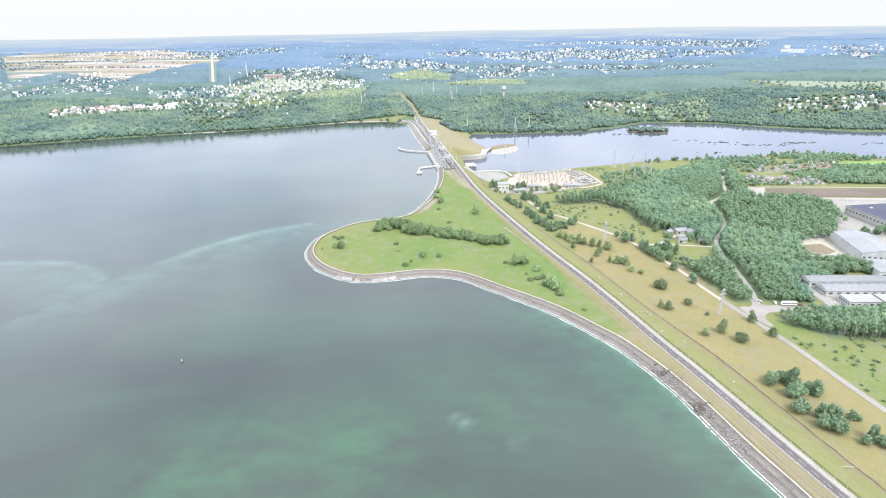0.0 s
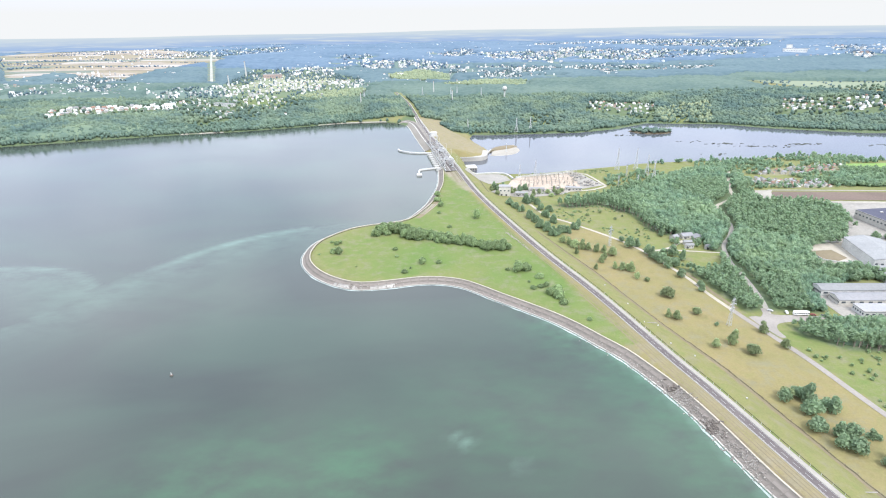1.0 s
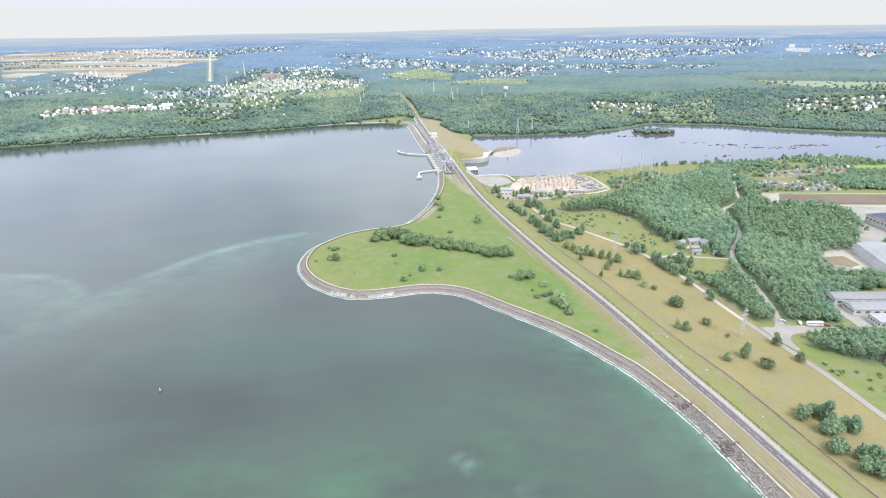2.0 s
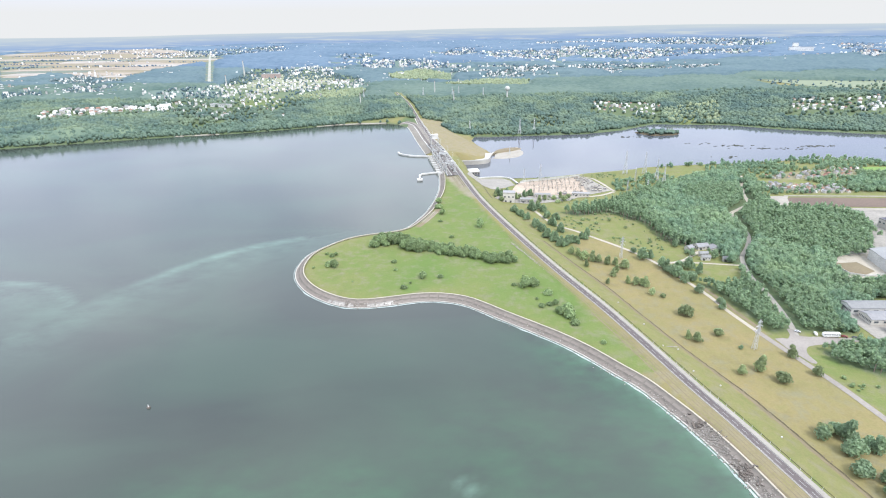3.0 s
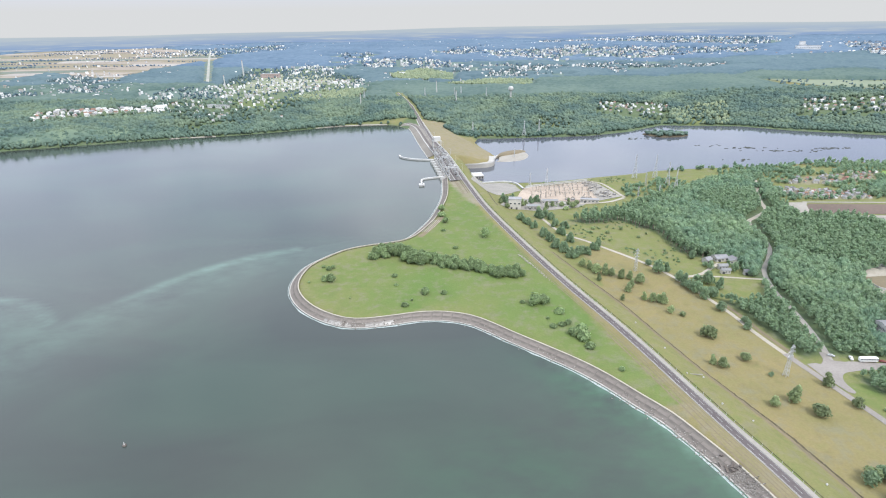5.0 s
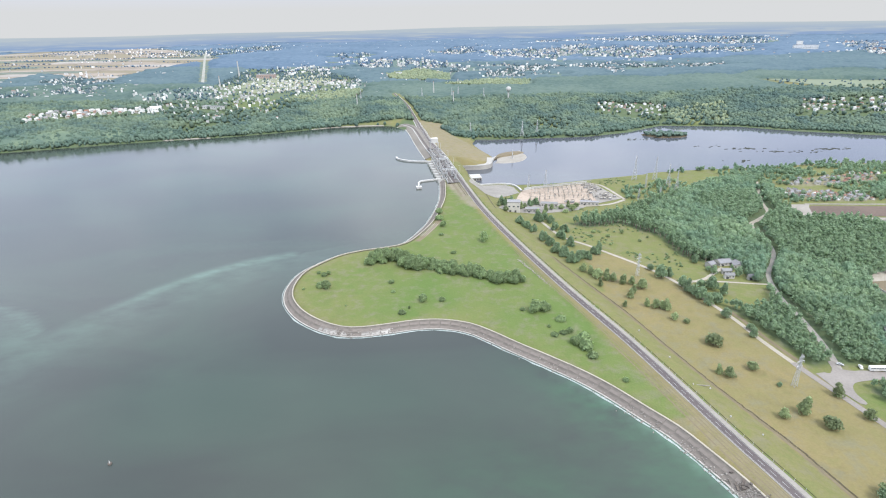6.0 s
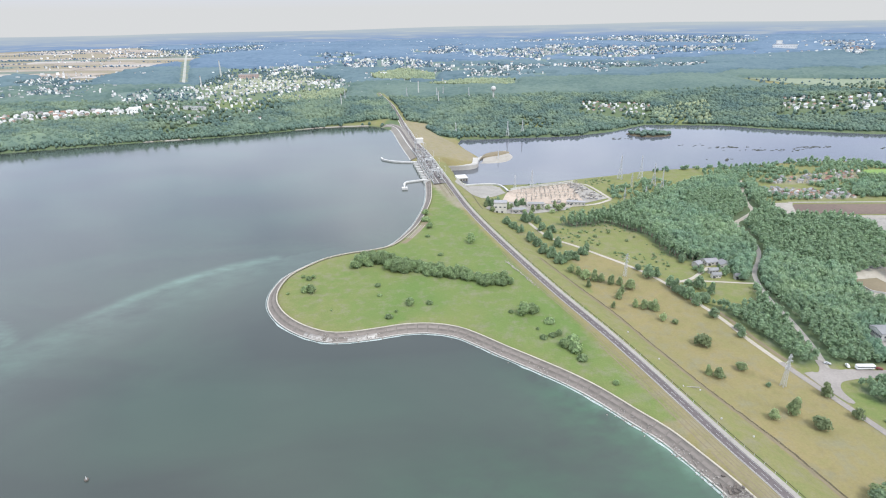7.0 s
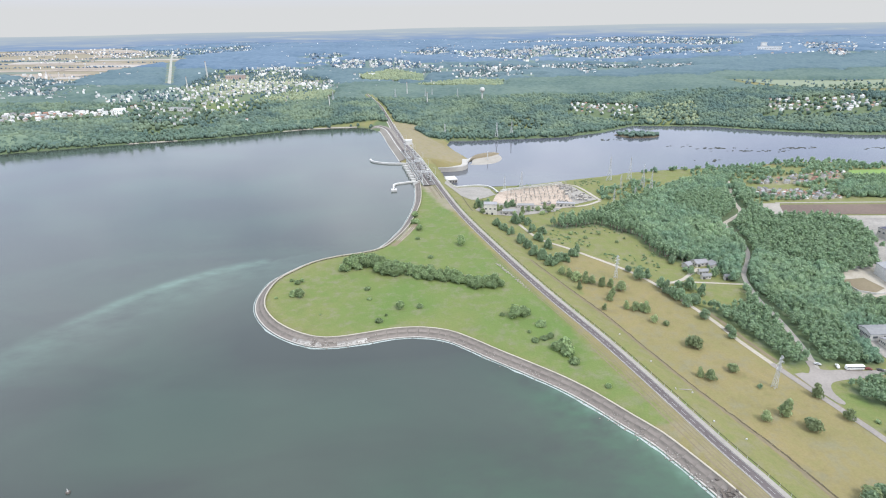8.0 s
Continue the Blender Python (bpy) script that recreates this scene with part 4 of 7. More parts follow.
PINES = [(83, 646, 5.0), (89, 632, 4.8), (95, 623, 4.2), (105, 655, 5.7), (100, 598, 5.2), (104, 583, 5.0), (107, 566, 5.4), (113, 555, 5.3), (116, 542, 5.2), (123, 544, 5.2), (132, 549, 4.7), (120, 600, 5.2), (117, 626, 4.8), (142, 559, 4.3), (149, 569, 3.8), (124, 581, 5.0), (117, 650, 4.4), (114, 661, 3.8), (127, 620, 4.2), (82, 719, 5.5), (71, 714, 5.5), (106, 717, 4.1), (113, 720, 4.2)]
PATH_SHRUBS = [(185, 504, 4.9), (193, 507, 3.9), (182, 521, 3.0), (196, 487, 3.8), (197, 479, 4.2), (199, 472, 4.6), (202, 465, 4.5), (203, 455, 4.0), (211, 459, 4.4), (207, 436, 3.8), (213, 409, 3.6), (216, 418, 2.8), (218, 482, 4.7), (223, 472, 4.1), (212, 488, 3.3), (199, 354, 1.4)]
MEADOW_SHRUBS = [(168, 602, 3.5), (164, 580, 2.2), (196, 589, 2.8), (159, 585, 2.3), (185, 612, 3.0), (156, 615, 3.6), (192, 537, 2.1), (207, 598, 1.7), (208, 548, 2.7), (142, 685, 5.3), (152, 694, 5.4)]
HEDGE = [(-66, 535), (-50, 541), (-29, 522), (-14, 521), (5, 510), (24, 504), (42, 494), (60, 489)]
put_plants([(x, y, 0.88 * r) for x, y, r in SPIT_SHRUBS], ("low", "broad", "low"), "shrub", "leafy green shrub standing in lush grass", "shrubs on the peninsula")
put_plants([(x, y, 0.92 * r) for x, y, r in FIELD_SHRUBS], ("broad", "spire", "tall"), "shrub", "dark green bushy shrub standing in dry grass", "shrubs in the dry field", M_JUNIPER)
put_plants([(x, y, 0.84 * r) for x, y, r in CLUMP], ("spire", "tall", "spire"), "tree", "small dark pine in a loose clump on dry grass", "trees in the dry field", M_JUNIPER, M_PINE_BARK)
put_plants([(x, y, 0.9 * r) for x, y, r in CLUMP_NEAR], ("tall", "broad", "spire"), "tree", "rounded dark green tree in a dense clump", "trees in the dry field", M_PINE)
put_plants([(x + (1 + 0.55 * k) * math.sin(2.1 * k + x), y + (1 + 0.8 * k) * math.cos(1.7 * k + y), (0.60 - 0.035 * k) * r) for x, y, r in PINES for k in range(3)], ("spire", "spire", "tall"), "tree", "dark slender pine beside the gravel track", "trees by the switchyard", M_PINE, M_PINE_BARK, 1.15)
put_plants([(x + (1 + 0.55 * k) * math.sin(2.1 * k + x), y + (1 + 0.8 * k) * math.cos(1.7 * k + y), (0.60 - 0.035 * k) * r) for x, y, r in PINES for k in range(3, 6)], ("spire", "spire", "tall"), "shrub", "dark bushy undergrowth between pines beside the gravel track", "shrubs by the switchyard", M_PINE, M_PINE_BARK, 1.0)
put_plants([(x, y, 0.9 * r) for x, y, r in PATH_SHRUBS], ("tall", "spire", "broad"), "tree", "leafy tree at the edge of the gravel track", "trees by the track", M_PINE)
put_plants([(x, y, 0.62 * r) for x, y, r in MEADOW_SHRUBS], ("low", "broad", "low"), "shrub", "low green shrub in the rough meadow", "shrubs in the meadow", M_JUNIPER)


def hedge_rows():
    rng = np.random.default_rng(8)
    line, out = curve_through(HEDGE, 3.0), []
    for p in line:
        for k in (-1, 0, 1) if p[0] < 10 else (-1, 1):
            out.append((p[0] + rng.normal(0, 1.6), p[1] + k * 5.0 + rng.normal(0, 2.0), rng.uniform(2.4, 3.7) + (0.9 if p[0] < -20 else 0.0)))
    return out


put_plants(hedge_rows(), ("broad", "low", "broad", "broad"), "tree", "dense green tree in a hedgerow across the grass", "hedgerow trees", M_HEDGE)


def scatter(name, spots, templates, material, label, category, smoothed=False):
    """Very many trees as one mesh: rows of x, y, z, radius, tall."""
    rng = np.random.default_rng(len(spots))
    vs, fs, n = [], [], 0
    pick = rng.integers(0, len(templates), len(spots))
    for k, (tv, tf) in enumerate(templates):
        some = spots[pick == k]
        if not len(some):
            continue
        a = rng.uniform(0, 6.283, len(some))
        c, s = np.cos(a)[:, None], np.sin(a)[:, None]
        x, y, z = tv[:, 0], tv[:, 1], tv[:, 2]
        out = np.stack([(c * x - s * y) * some[:, 3:4] + some[:, 0:1], (s * x + c * y) * some[:, 3:4] + some[:, 1:2], z * some[:, 4:5] + some[:, 2:3]], 2)
        vs.append(out.reshape(-1, 3))
        fs.append((tf[None] + n + (np.arange(len(some)) * len(tv))[:, None, None]).reshape(-1, 3))
        n += out.shape[0] * out.shape[1]
    return tagged(new(name, mesh_of(name, np.concatenate(vs), np.concatenate(fs), material, smoothed)), label, category, kind="stuff")


def jittered(rng, x0, x1, y0, y1, gap):
    gx, gy = np.meshgrid(np.arange(x0, x1, gap), np.arange(y0, y1, gap * 0.87))
    gx = gx + (np.arange(gx.shape[0])[:, None] % 2) * gap / 2
    return (gx + rng.uniform(-0.4, 0.4, gx.shape) * gap).ravel(), (gy + rng.uniform(-0.4, 0.4, gy.shape) * gap).ravel()


rng_t = np.random.default_rng(21)
MID = [crown_shape(rng_t, k, 10) for k in ("broad", "tall", "broad", "tall", "broad")]
MID_FAR = [joined([lobe(rng_t, q, s, 1, 0.15) for q, s in (((0, 0, 1.2), (0.8, 0.8, 0.85)), ((0.45, 0.25, 0.8), (0.6, 0.6, 0.7)), ((-0.4, -0.2, 0.85), (0.6, 0.6, 0.65)))] ) for _ in range(5)]
EIGHT = (np.array([(1, 0, 0), (-1, 0, 0), (0, 1, 0), (0, -1, 0), (0, 0, 1), (0, 0, -1)], float), np.array([(0, 2, 4), (2, 1, 4), (1, 3, 4), (3, 0, 4), (2, 0, 5), (1, 2, 5), (3, 1, 5), (0, 3, 5)]))
FAR_LOW = [(EIGHT[0] * (0.95, 0.95, 1.15) * rng_t.uniform(0.8, 1.15, (6, 1)) + (0, 0, 1.1), EIGHT[1]) for _ in range(6)]
MID_PINE = [crown_shape(rng_t, "pine", 11) for _ in range(3)]
FAR = [joined([lobe(rng_t, (0, 0, 1.1), (0.95, 0.95, 1.0), 1, 0.16)]) for _ in range(4)]
FAR_TALL = [lobe(rng_t, (0, 0, 1.3), (0.85, 0.85, 1.3), 1, 0.16) for _ in range(3)]


def build_woods():
    rng = np.random.default_rng(5)
    far_x, far_y = jittered(rng, 130, 790, 480, 910, 4.7)
    near_x, near_y = jittered(rng, 200, 480, 310, 480, 3.9)
    x, y = np.r_[far_x, near_x], np.r_[far_y, near_y]
    keep = np.zeros(len(x), bool)
    for poly in WOODS:
        keep |= inside(x, y, poly)
    for poly in CLEARINGS:
        keep &= ~inside(x, y, poly)
    keep &= to_line(x, y, lane)[0] > 4.2 + 1.0 * (y < 470) + 2.2 * (y > 600)
    keep &= to_line(x, y, curve_through(BRANCH))[0] > 8
    keep &= to_line(x, y, path)[0] > 6
    keep &= ~inside(x, y, junction)
    keep &= rng.random(len(x)) < 0.96
    x, y = x[keep], y[keep]
    r = (rng.uniform(2.5, 3.5, len(x)) + 0.7 * (rng.random(len(x)) < 0.1)) * np.where(y < 480, 0.78, 1.0)
    pine = (noise_field(x, y, 0.012) > 0.15) | ((x < 235) & (y > 560))
    spots = np.stack([x, y, height(x, y) - 0.3, r, r * rng.uniform(1.1, 1.5, len(x))], 1)
    spots[pine, 3] *= 0.88
    spots[pine, 4] = spots[pine, 3] * rng.uniform(0.85, 1.2, pine.sum())
    rim = (poly_distance(x, y, WOODS[0]) > -9) & (x < 300) & (y > 525) | (inside(x, y, WOODS[1]) & (y < 327))
    pine |= rim
    spots[rim, 3] = rng.uniform(1.9, 2.9, rim.sum())
    spots[rim, 4] = spots[rim, 3] * rng.uniform(1.15, 1.5, rim.sum())
    scatter("woodland", spots[~pine], MID, M_WOODS, "dense green broadleaf woodland below the dam", "woods")
    scatter("pine_woodland", spots[pine], MID_PINE, M_PINE, "dense dark pine woodland below the dam", "woods")
    edge = spots[rim]
    trunks = np.array([(0.13 * math.cos(a), 0.13 * math.sin(a), z) for z in (0, 2.6) for a in (0, 2.09, 4.19)])
    tri = np.array([(0, 1, 4), (0, 4, 3), (1, 2, 5), (1, 5, 4), (2, 0, 3), (2, 3, 5)])
    scatter("pine_trunks", edge, [(trunks, tri)], M_PINE_BARK, "bare pinkish pine trunks at the edge of the wood", "tree trunks")


def noise_field(x, y, k):
    return np.sin(x * k * 1.3 + 1.7) * np.sin(y * k + 0.4) + 0.5 * np.sin((x + y) * k * 2.1) * np.sin((x - y) * k * 1.7 + 2)


build_woods()


HOUSE_AREAS = [[(-905, 1262), (-847, 1300), (-792, 1330), (-730, 1350), (-665, 1380), (-700, 1440), (-774, 1420), (-850, 1410), (-914, 1390), (-950, 1340)],
               [(362, 1395), (400, 1478), (556, 1440), (516, 1345)], [(800, 1312), (862, 1400), (1100, 1400), (1110, 1312), (960, 1278)],
               [(-870, 1661), (-827, 1782), (-692, 1840), (-609, 1984), (-598, 2160), (-396, 1416), (-440, 1297), (-540, 1232)],
               [(-549, 1979), (-269, 1979), (-245, 1798), (-375, 1706), (-438, 1569)]]
# far streets: area, houses, lengths, heights
TOWN_WEST = [([(-1389, 2034), (-1335, 2266), (-1015, 1890), (-948, 1700), (-1121, 1671)], 120, (8, 13), (4, 7)),
              ([(-1787, 3580), (-1477, 3968), (-1181, 4376), (-972, 3600), (-1198, 3216), (-1572, 3148)], 130, (10, 24), (6, 10)),
              ([(-1355, 1764), (-1205, 1734), (-1124, 1615), (-1245, 1618)], 14, (8, 14), (4, 6)),
              ([(-617, 2498), (-560, 2573), (-400, 2299), (-543, 2192), (-573, 2065)], 60, (10, 20), (5, 10)),
              ([(-566, 3271), (-392, 3277), (-365, 3051), (-443, 2552)], 30, (14, 40), (5, 8)),
              ([(-2600, 2400), (-2400, 3900), (-1500, 3900), (-1600, 2600)], 22, (8, 14), (4, 6))]
TOWN_MIDDLE = [([(-384, 2758), (-226, 2793), (-192, 2357), (-326, 2332)], 55, (10, 30), (5, 9)),
              ([(-229, 2829), (-61, 2689), (102, 2258), (95, 2098), (-143, 2303)], 90, (9, 22), (5, 10)),
              ([(-9, 3177), (98, 3713), (249, 3808), (223, 2982), (19, 2842)], 75, (10, 26), (6, 12)),
              ([(293, 3277), (693, 3291), (499, 2486), (262, 2779)], 100, (12, 46), (6, 12)),
              ([(153, 2362), (482, 2286), (530, 2164), (346, 2013), (158, 1884)], 95, (9, 20), (5, 10))]
TOWN_EAST = [([(755, 3584), (936, 3249), (1594, 2955), (1441, 2670), (1077, 2662), (918, 2578), (704, 2719), (604, 2865)], 170, (12, 42), (6, 14)),
              ([(572, 2384), (1113, 2219), (1133, 2097), (674, 2191), (641, 2018), (510, 2127)], 75, (12, 24), (5, 8)),
              ([(1437, 4530), (2273, 4069), (1796, 3214), (1175, 3706)], 110, (16, 60), (8, 22)),
              ([(2208, 3206), (2361, 3111), (1725, 2270), (1713, 2338), (1907, 2749)], 70, (14, 50), (8, 18)),
              ([(700, 4300), (1400, 4300), (1150, 3900), (650, 3900)], 60, (16, 50), (8, 18))]
SUBURB = [(HOUSE_AREAS[3], 260, (8, 17), (2.5, 4.5)), (HOUSE_AREAS[4], 190, (10, 20), (3, 6))]
TOWN_AREAS = TOWN_WEST + TOWN_MIDDLE + TOWN_EAST + SUBURB
# loose outskirts: area, houses
OUTSKIRTS = [([(500, 3100), (2900, 3100), (3500, 4650), (500, 4700)], 420), ([(-900, 3000), (500, 2900), (500, 4650), (-1000, 4650)], 170), ([(-2100, 3500), (-900, 3500), (-1000, 4650), (-2700, 4650)], 150),
             ([(-700, 2100), (700, 2000), (900, 2900), (-700, 2900)], 190), ([(900, 2300), (2400, 2300), (2500, 3100), (900, 3100)], 110), ([(-1500, 1650), (-900, 1600), (-900, 2300), (-1500, 2300)], 60), ([(-2300, 2100), (-1300, 2100), (-1200, 3400), (-2700, 3400)], 40)]
GROVES = [[(-193, 2108), (-74, 2248), (33, 2072), (30, 1905), (-161, 1965)], [(10, 1819), (142, 1918), (288, 1891), (266, 1749)],
          [(-415, 1484), (-375, 1706), (-225, 1713), (-231, 1526), (-360, 1499)], [(537, 1389), (692, 1430), (594, 1178), (500, 1199)]]


def woody(x, y, rng, towns=0.35):
    """Where the far forest stands: not on water, roads, fields, nor thickly among houses."""
    keep = (poly_distance(x, y, lake_poly) > 2.5) & (poly_distance(x, y, river_poly) > np.where(x > 330, 11.0, 2.5)) & (to_line(x, y, road)[0] > 9) & (np.abs(x) < 0.98 * y + 60)
    keep &= (y + 0.12 * np.abs(x) > 1168) | (x < -140)
    for n, poly in enumerate(HOUSE_AREAS):
        q = np.array(poly, float)
        toward = q.mean(0) / np.linalg.norm(q.mean(0))
        ahead = inside(x, y, q - 60 * toward)
        keep &= ~(inside(x, y, q) | ahead) | (rng.random(len(x)) < np.where(inside(x, y, q), (0.05, 0.09, 0.09, 0.3, 0.35)[n], (0.12, 0.12, 0.12, 0.3, 0.35)[n]))
    wx, wy = x + 70 * noise_field(x, y, 0.012) + 25 * noise_field(y, x, 0.05), y + 90 * noise_field(y, x, 0.009)
    for poly, *_ in TOWN_AREAS:
        keep &= ~(inside(wx, wy, poly) & (noise_field(x, y, 0.022) > -0.25)) | (rng.random(len(x)) < towns)
    keep &= ~inside(x, y, DRY_BANK)
    side = to_line(x, y, road)[1]
    keep &= ~((side < 0) & (side > -46) & (y < 1285))
    keep &= to_line(x, y, cut)[0] > 8
    for n, poly in enumerate(FIELDS_FAR):
        thin = (0.0, 0.5, 0.09, 0.45, 0.0, 0.75, 0.5, 0.0)[n]
        keep &= ~inside(x, y, poly) | (rng.random(len(x)) < thin)
    return keep


def canopy(name, xs, ys, tall, rough, material, label, lo, hi, where=None):
    """A closed forest seen from afar: one bumpy sheet of crowns with torn edges, between two wavy lines of depth."""
    rng = np.random.default_rng(len(xs) + len(ys))
    xx, yy = np.meshgrid(xs, ys)
    gap = xs[1] - xs[0]
    xx, yy = xx + rng.uniform(-0.35, 0.35, xx.shape) * gap, yy + rng.uniform(-0.35, 0.35, yy.shape) * gap
    wave = 45 * noise_field(xx, yy * 0 + 3, 0.006) + 30 * noise_field(xx, yy, 0.021)
    fx, fy = xx.ravel(), yy.ravel()
    stand = (where(fx, fy) if where else woody(fx, fy, rng, 0.0)) & (fy + wave.ravel() >= lo) & (fy + wave.ravel() < hi + 1.2 * gap)
    for poly in [] if where else GROVES:
        stand &= ~inside(fx, fy, poly)
    stand = stand.reshape(xx.shape)
    zz = height(xx, yy) + tall * (1 + 0.25 * noise_field(xx, yy, 0.01)) + rng.uniform(-rough, rough, xx.shape)
    ny, nx = xx.shape
    i = (np.arange(ny - 1)[:, None] * nx + np.arange(nx - 1))
    full = stand[:-1, :-1] & stand[1:, :-1] & stand[:-1, 1:] & stand[1:, 1:]
    # the rim of the sheet comes down to the ground
    solid = np.zeros(xx.shape, int)
    for dy in (0, 1):
        for dx in (0, 1):
            solid[dy:ny - 1 + dy, dx:nx - 1 + dx] += full
    zz = np.where(solid == 4, zz, height(xx, yy) - 0.5)
    a = i[full]
    faces = np.stack([a, a + 1, a + nx + 1, a + nx], 1)
    used, index = np.unique(faces, return_inverse=True)
    verts = np.stack([fx, fy, zz.ravel()], 1)[used]
    tagged(new(name, mesh_of(name, verts, index.reshape(faces.shape), material, True)), label, "woods", kind="stuff")


def build_far_woods():
    rng = np.random.default_rng(6)
    lots = []
    for (x0, x1, y0, y1, gap, rr, towns) in ((-1250, 1250, 900, 1540, 6.2, (2.8, 4.2), 0.35), (-1800, 1900, 1540, 2300, 10.5, (2.4, 3.8), 0.4), (-3600, 3600, 2300, 4700, 30.0, (3.5, 6.0), 0.5)):
        x, y = jittered(rng, x0, x1, y0, y1, gap)
        keep = woody(x, y, rng, towns)
        x, y = x[keep], y[keep]
        r = rng.uniform(*rr, len(x)) * np.where(rng.random(len(x)) < 0.2, 1.3, 1.0)
        lots.append(np.stack([x, y, height(x, y) - 1.0, r, r * rng.uniform(0.85, 1.15, len(x))], 1))
    edge = np.minimum(np.abs(poly_distance(lots[0][:, 0], lots[0][:, 1], lake_poly)), np.abs(poly_distance(lots[0][:, 0], lots[0][:, 1], river_poly)))
    front = edge < 45
    scatter("far_woods", lots[0][front], MID_FAR, M_BANK, "green wooded bank on the far side of the water", "woods", True)
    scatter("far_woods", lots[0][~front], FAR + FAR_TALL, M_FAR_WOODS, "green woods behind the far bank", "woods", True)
    # groves coloured lighter and yellower in place of sun through a cloud gap
    gx, gy = jittered(rng, -460, 720, 1170, 2260, 7.5)
    bright = np.zeros(len(gx), bool)
    for poly in GROVES:
        bright |= inside(gx, gy, poly)
    bright &= woody(gx, gy, rng, 0.3)
    gx, gy = gx[bright], gy[bright]
    r = rng.uniform(2.8, 4.6, len(gx))
    scatter("sunlit_grove", np.stack([gx, gy, height(gx, gy) - 0.5, r, r * 1.1], 1), FAR + FAR_TALL, M_SUNLIT_GROVE, "groves painted sunlit yellow-green among dark forest", "woods", True)
    # three bands of canopy, each with more haze blue in its colour
    canopy("far_woods", np.arange(-1800, 1900, 8.5), np.arange(1440, 2060, 8.5), 7.0, 2.2, M_MID_WOODS, "forest canopy tinted for faint haze behind the wooded bank", 1525, 1890)
    canopy("far_woods", np.arange(-2400, 2500, 11.0), np.arange(1780, 2640, 11.0), 8.0, 2.2, M_BLUE_WOODS, "forest canopy tinted blue for haze far behind the wooded bank", 1890, 2450)
    canopy("far_woods", np.arange(-3700, 3700, 20.0), np.arange(2330, 4780, 20.0), 9.0, 2.6, M_HORIZON_WOODS, "forest canopy tinted deep haze blue stretching to the horizon", 2450, 4700)
    # hedges and copses among the fields, with the horizon woods' haze tint
    hx, hy = [], []
    for _ in range(75):
        x0, y0 = rng.uniform(-2800, -1150), rng.uniform(2000, 4500)
        n = int(rng.integers(4, 22))
        hx.append(x0 + np.arange(n) * 14 + rng.normal(0, 3, n))
        hy.append(y0 + rng.normal(0, 5 + 6 * (n < 9), n))
    hx, hy = np.concatenate(hx), np.concatenate(hy)
    ok = inside(hx, hy, FIELDS_FAR[0]) & (to_line(hx, hy, cut)[0] > 12)
    hx, hy = hx[ok], hy[ok]
    r = rng.uniform(3, 6.5, len(hx))
    scatter("hedgerow", np.stack([hx, hy, height(hx, hy), r, r * 0.55], 1), FAR_LOW, M_HORIZON_WOODS, "haze-tinted hedges and copses between the far fields", "hedgerow", True)
    # sheets added below the crowns to lighten the dark gaps between trees
    canopy("gap_fill", np.arange(-1250, 1250, 7.5), np.arange(900, 1560, 7.5), 4.2, 1.0, M_FAR_WOODS, "sheet filling dark gaps under the far woods", -1e4, 1e4)
    in_wood = lambda x, y: np.any([poly_distance(x, y, p) < -5 for p in WOODS], axis=0) & ~np.any([poly_distance(x, y, p) < 4 for p in CLEARINGS], axis=0) & (to_line(x, y, lane)[0] > 8) & (to_line(x, y, path)[0] > 8)
    canopy("gap_fill", np.arange(130, 790, 4.0), np.arange(310, 910, 4.0), 3.0, 0.7, M_WOODS, "leafy sheet filling dark gaps under the woodland", -1e4, 1e4, in_wood)
    # trees among the houses, haze blue put into their colour by distance
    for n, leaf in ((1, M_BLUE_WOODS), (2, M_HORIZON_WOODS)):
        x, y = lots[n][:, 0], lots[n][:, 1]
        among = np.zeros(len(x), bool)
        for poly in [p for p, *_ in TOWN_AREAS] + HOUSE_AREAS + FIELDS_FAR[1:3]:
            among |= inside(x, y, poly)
        scatter("garden_trees", lots[n][among], FAR_LOW, leaf, "haze-tinted trees among the far houses", "trees", True)


build_far_woods()


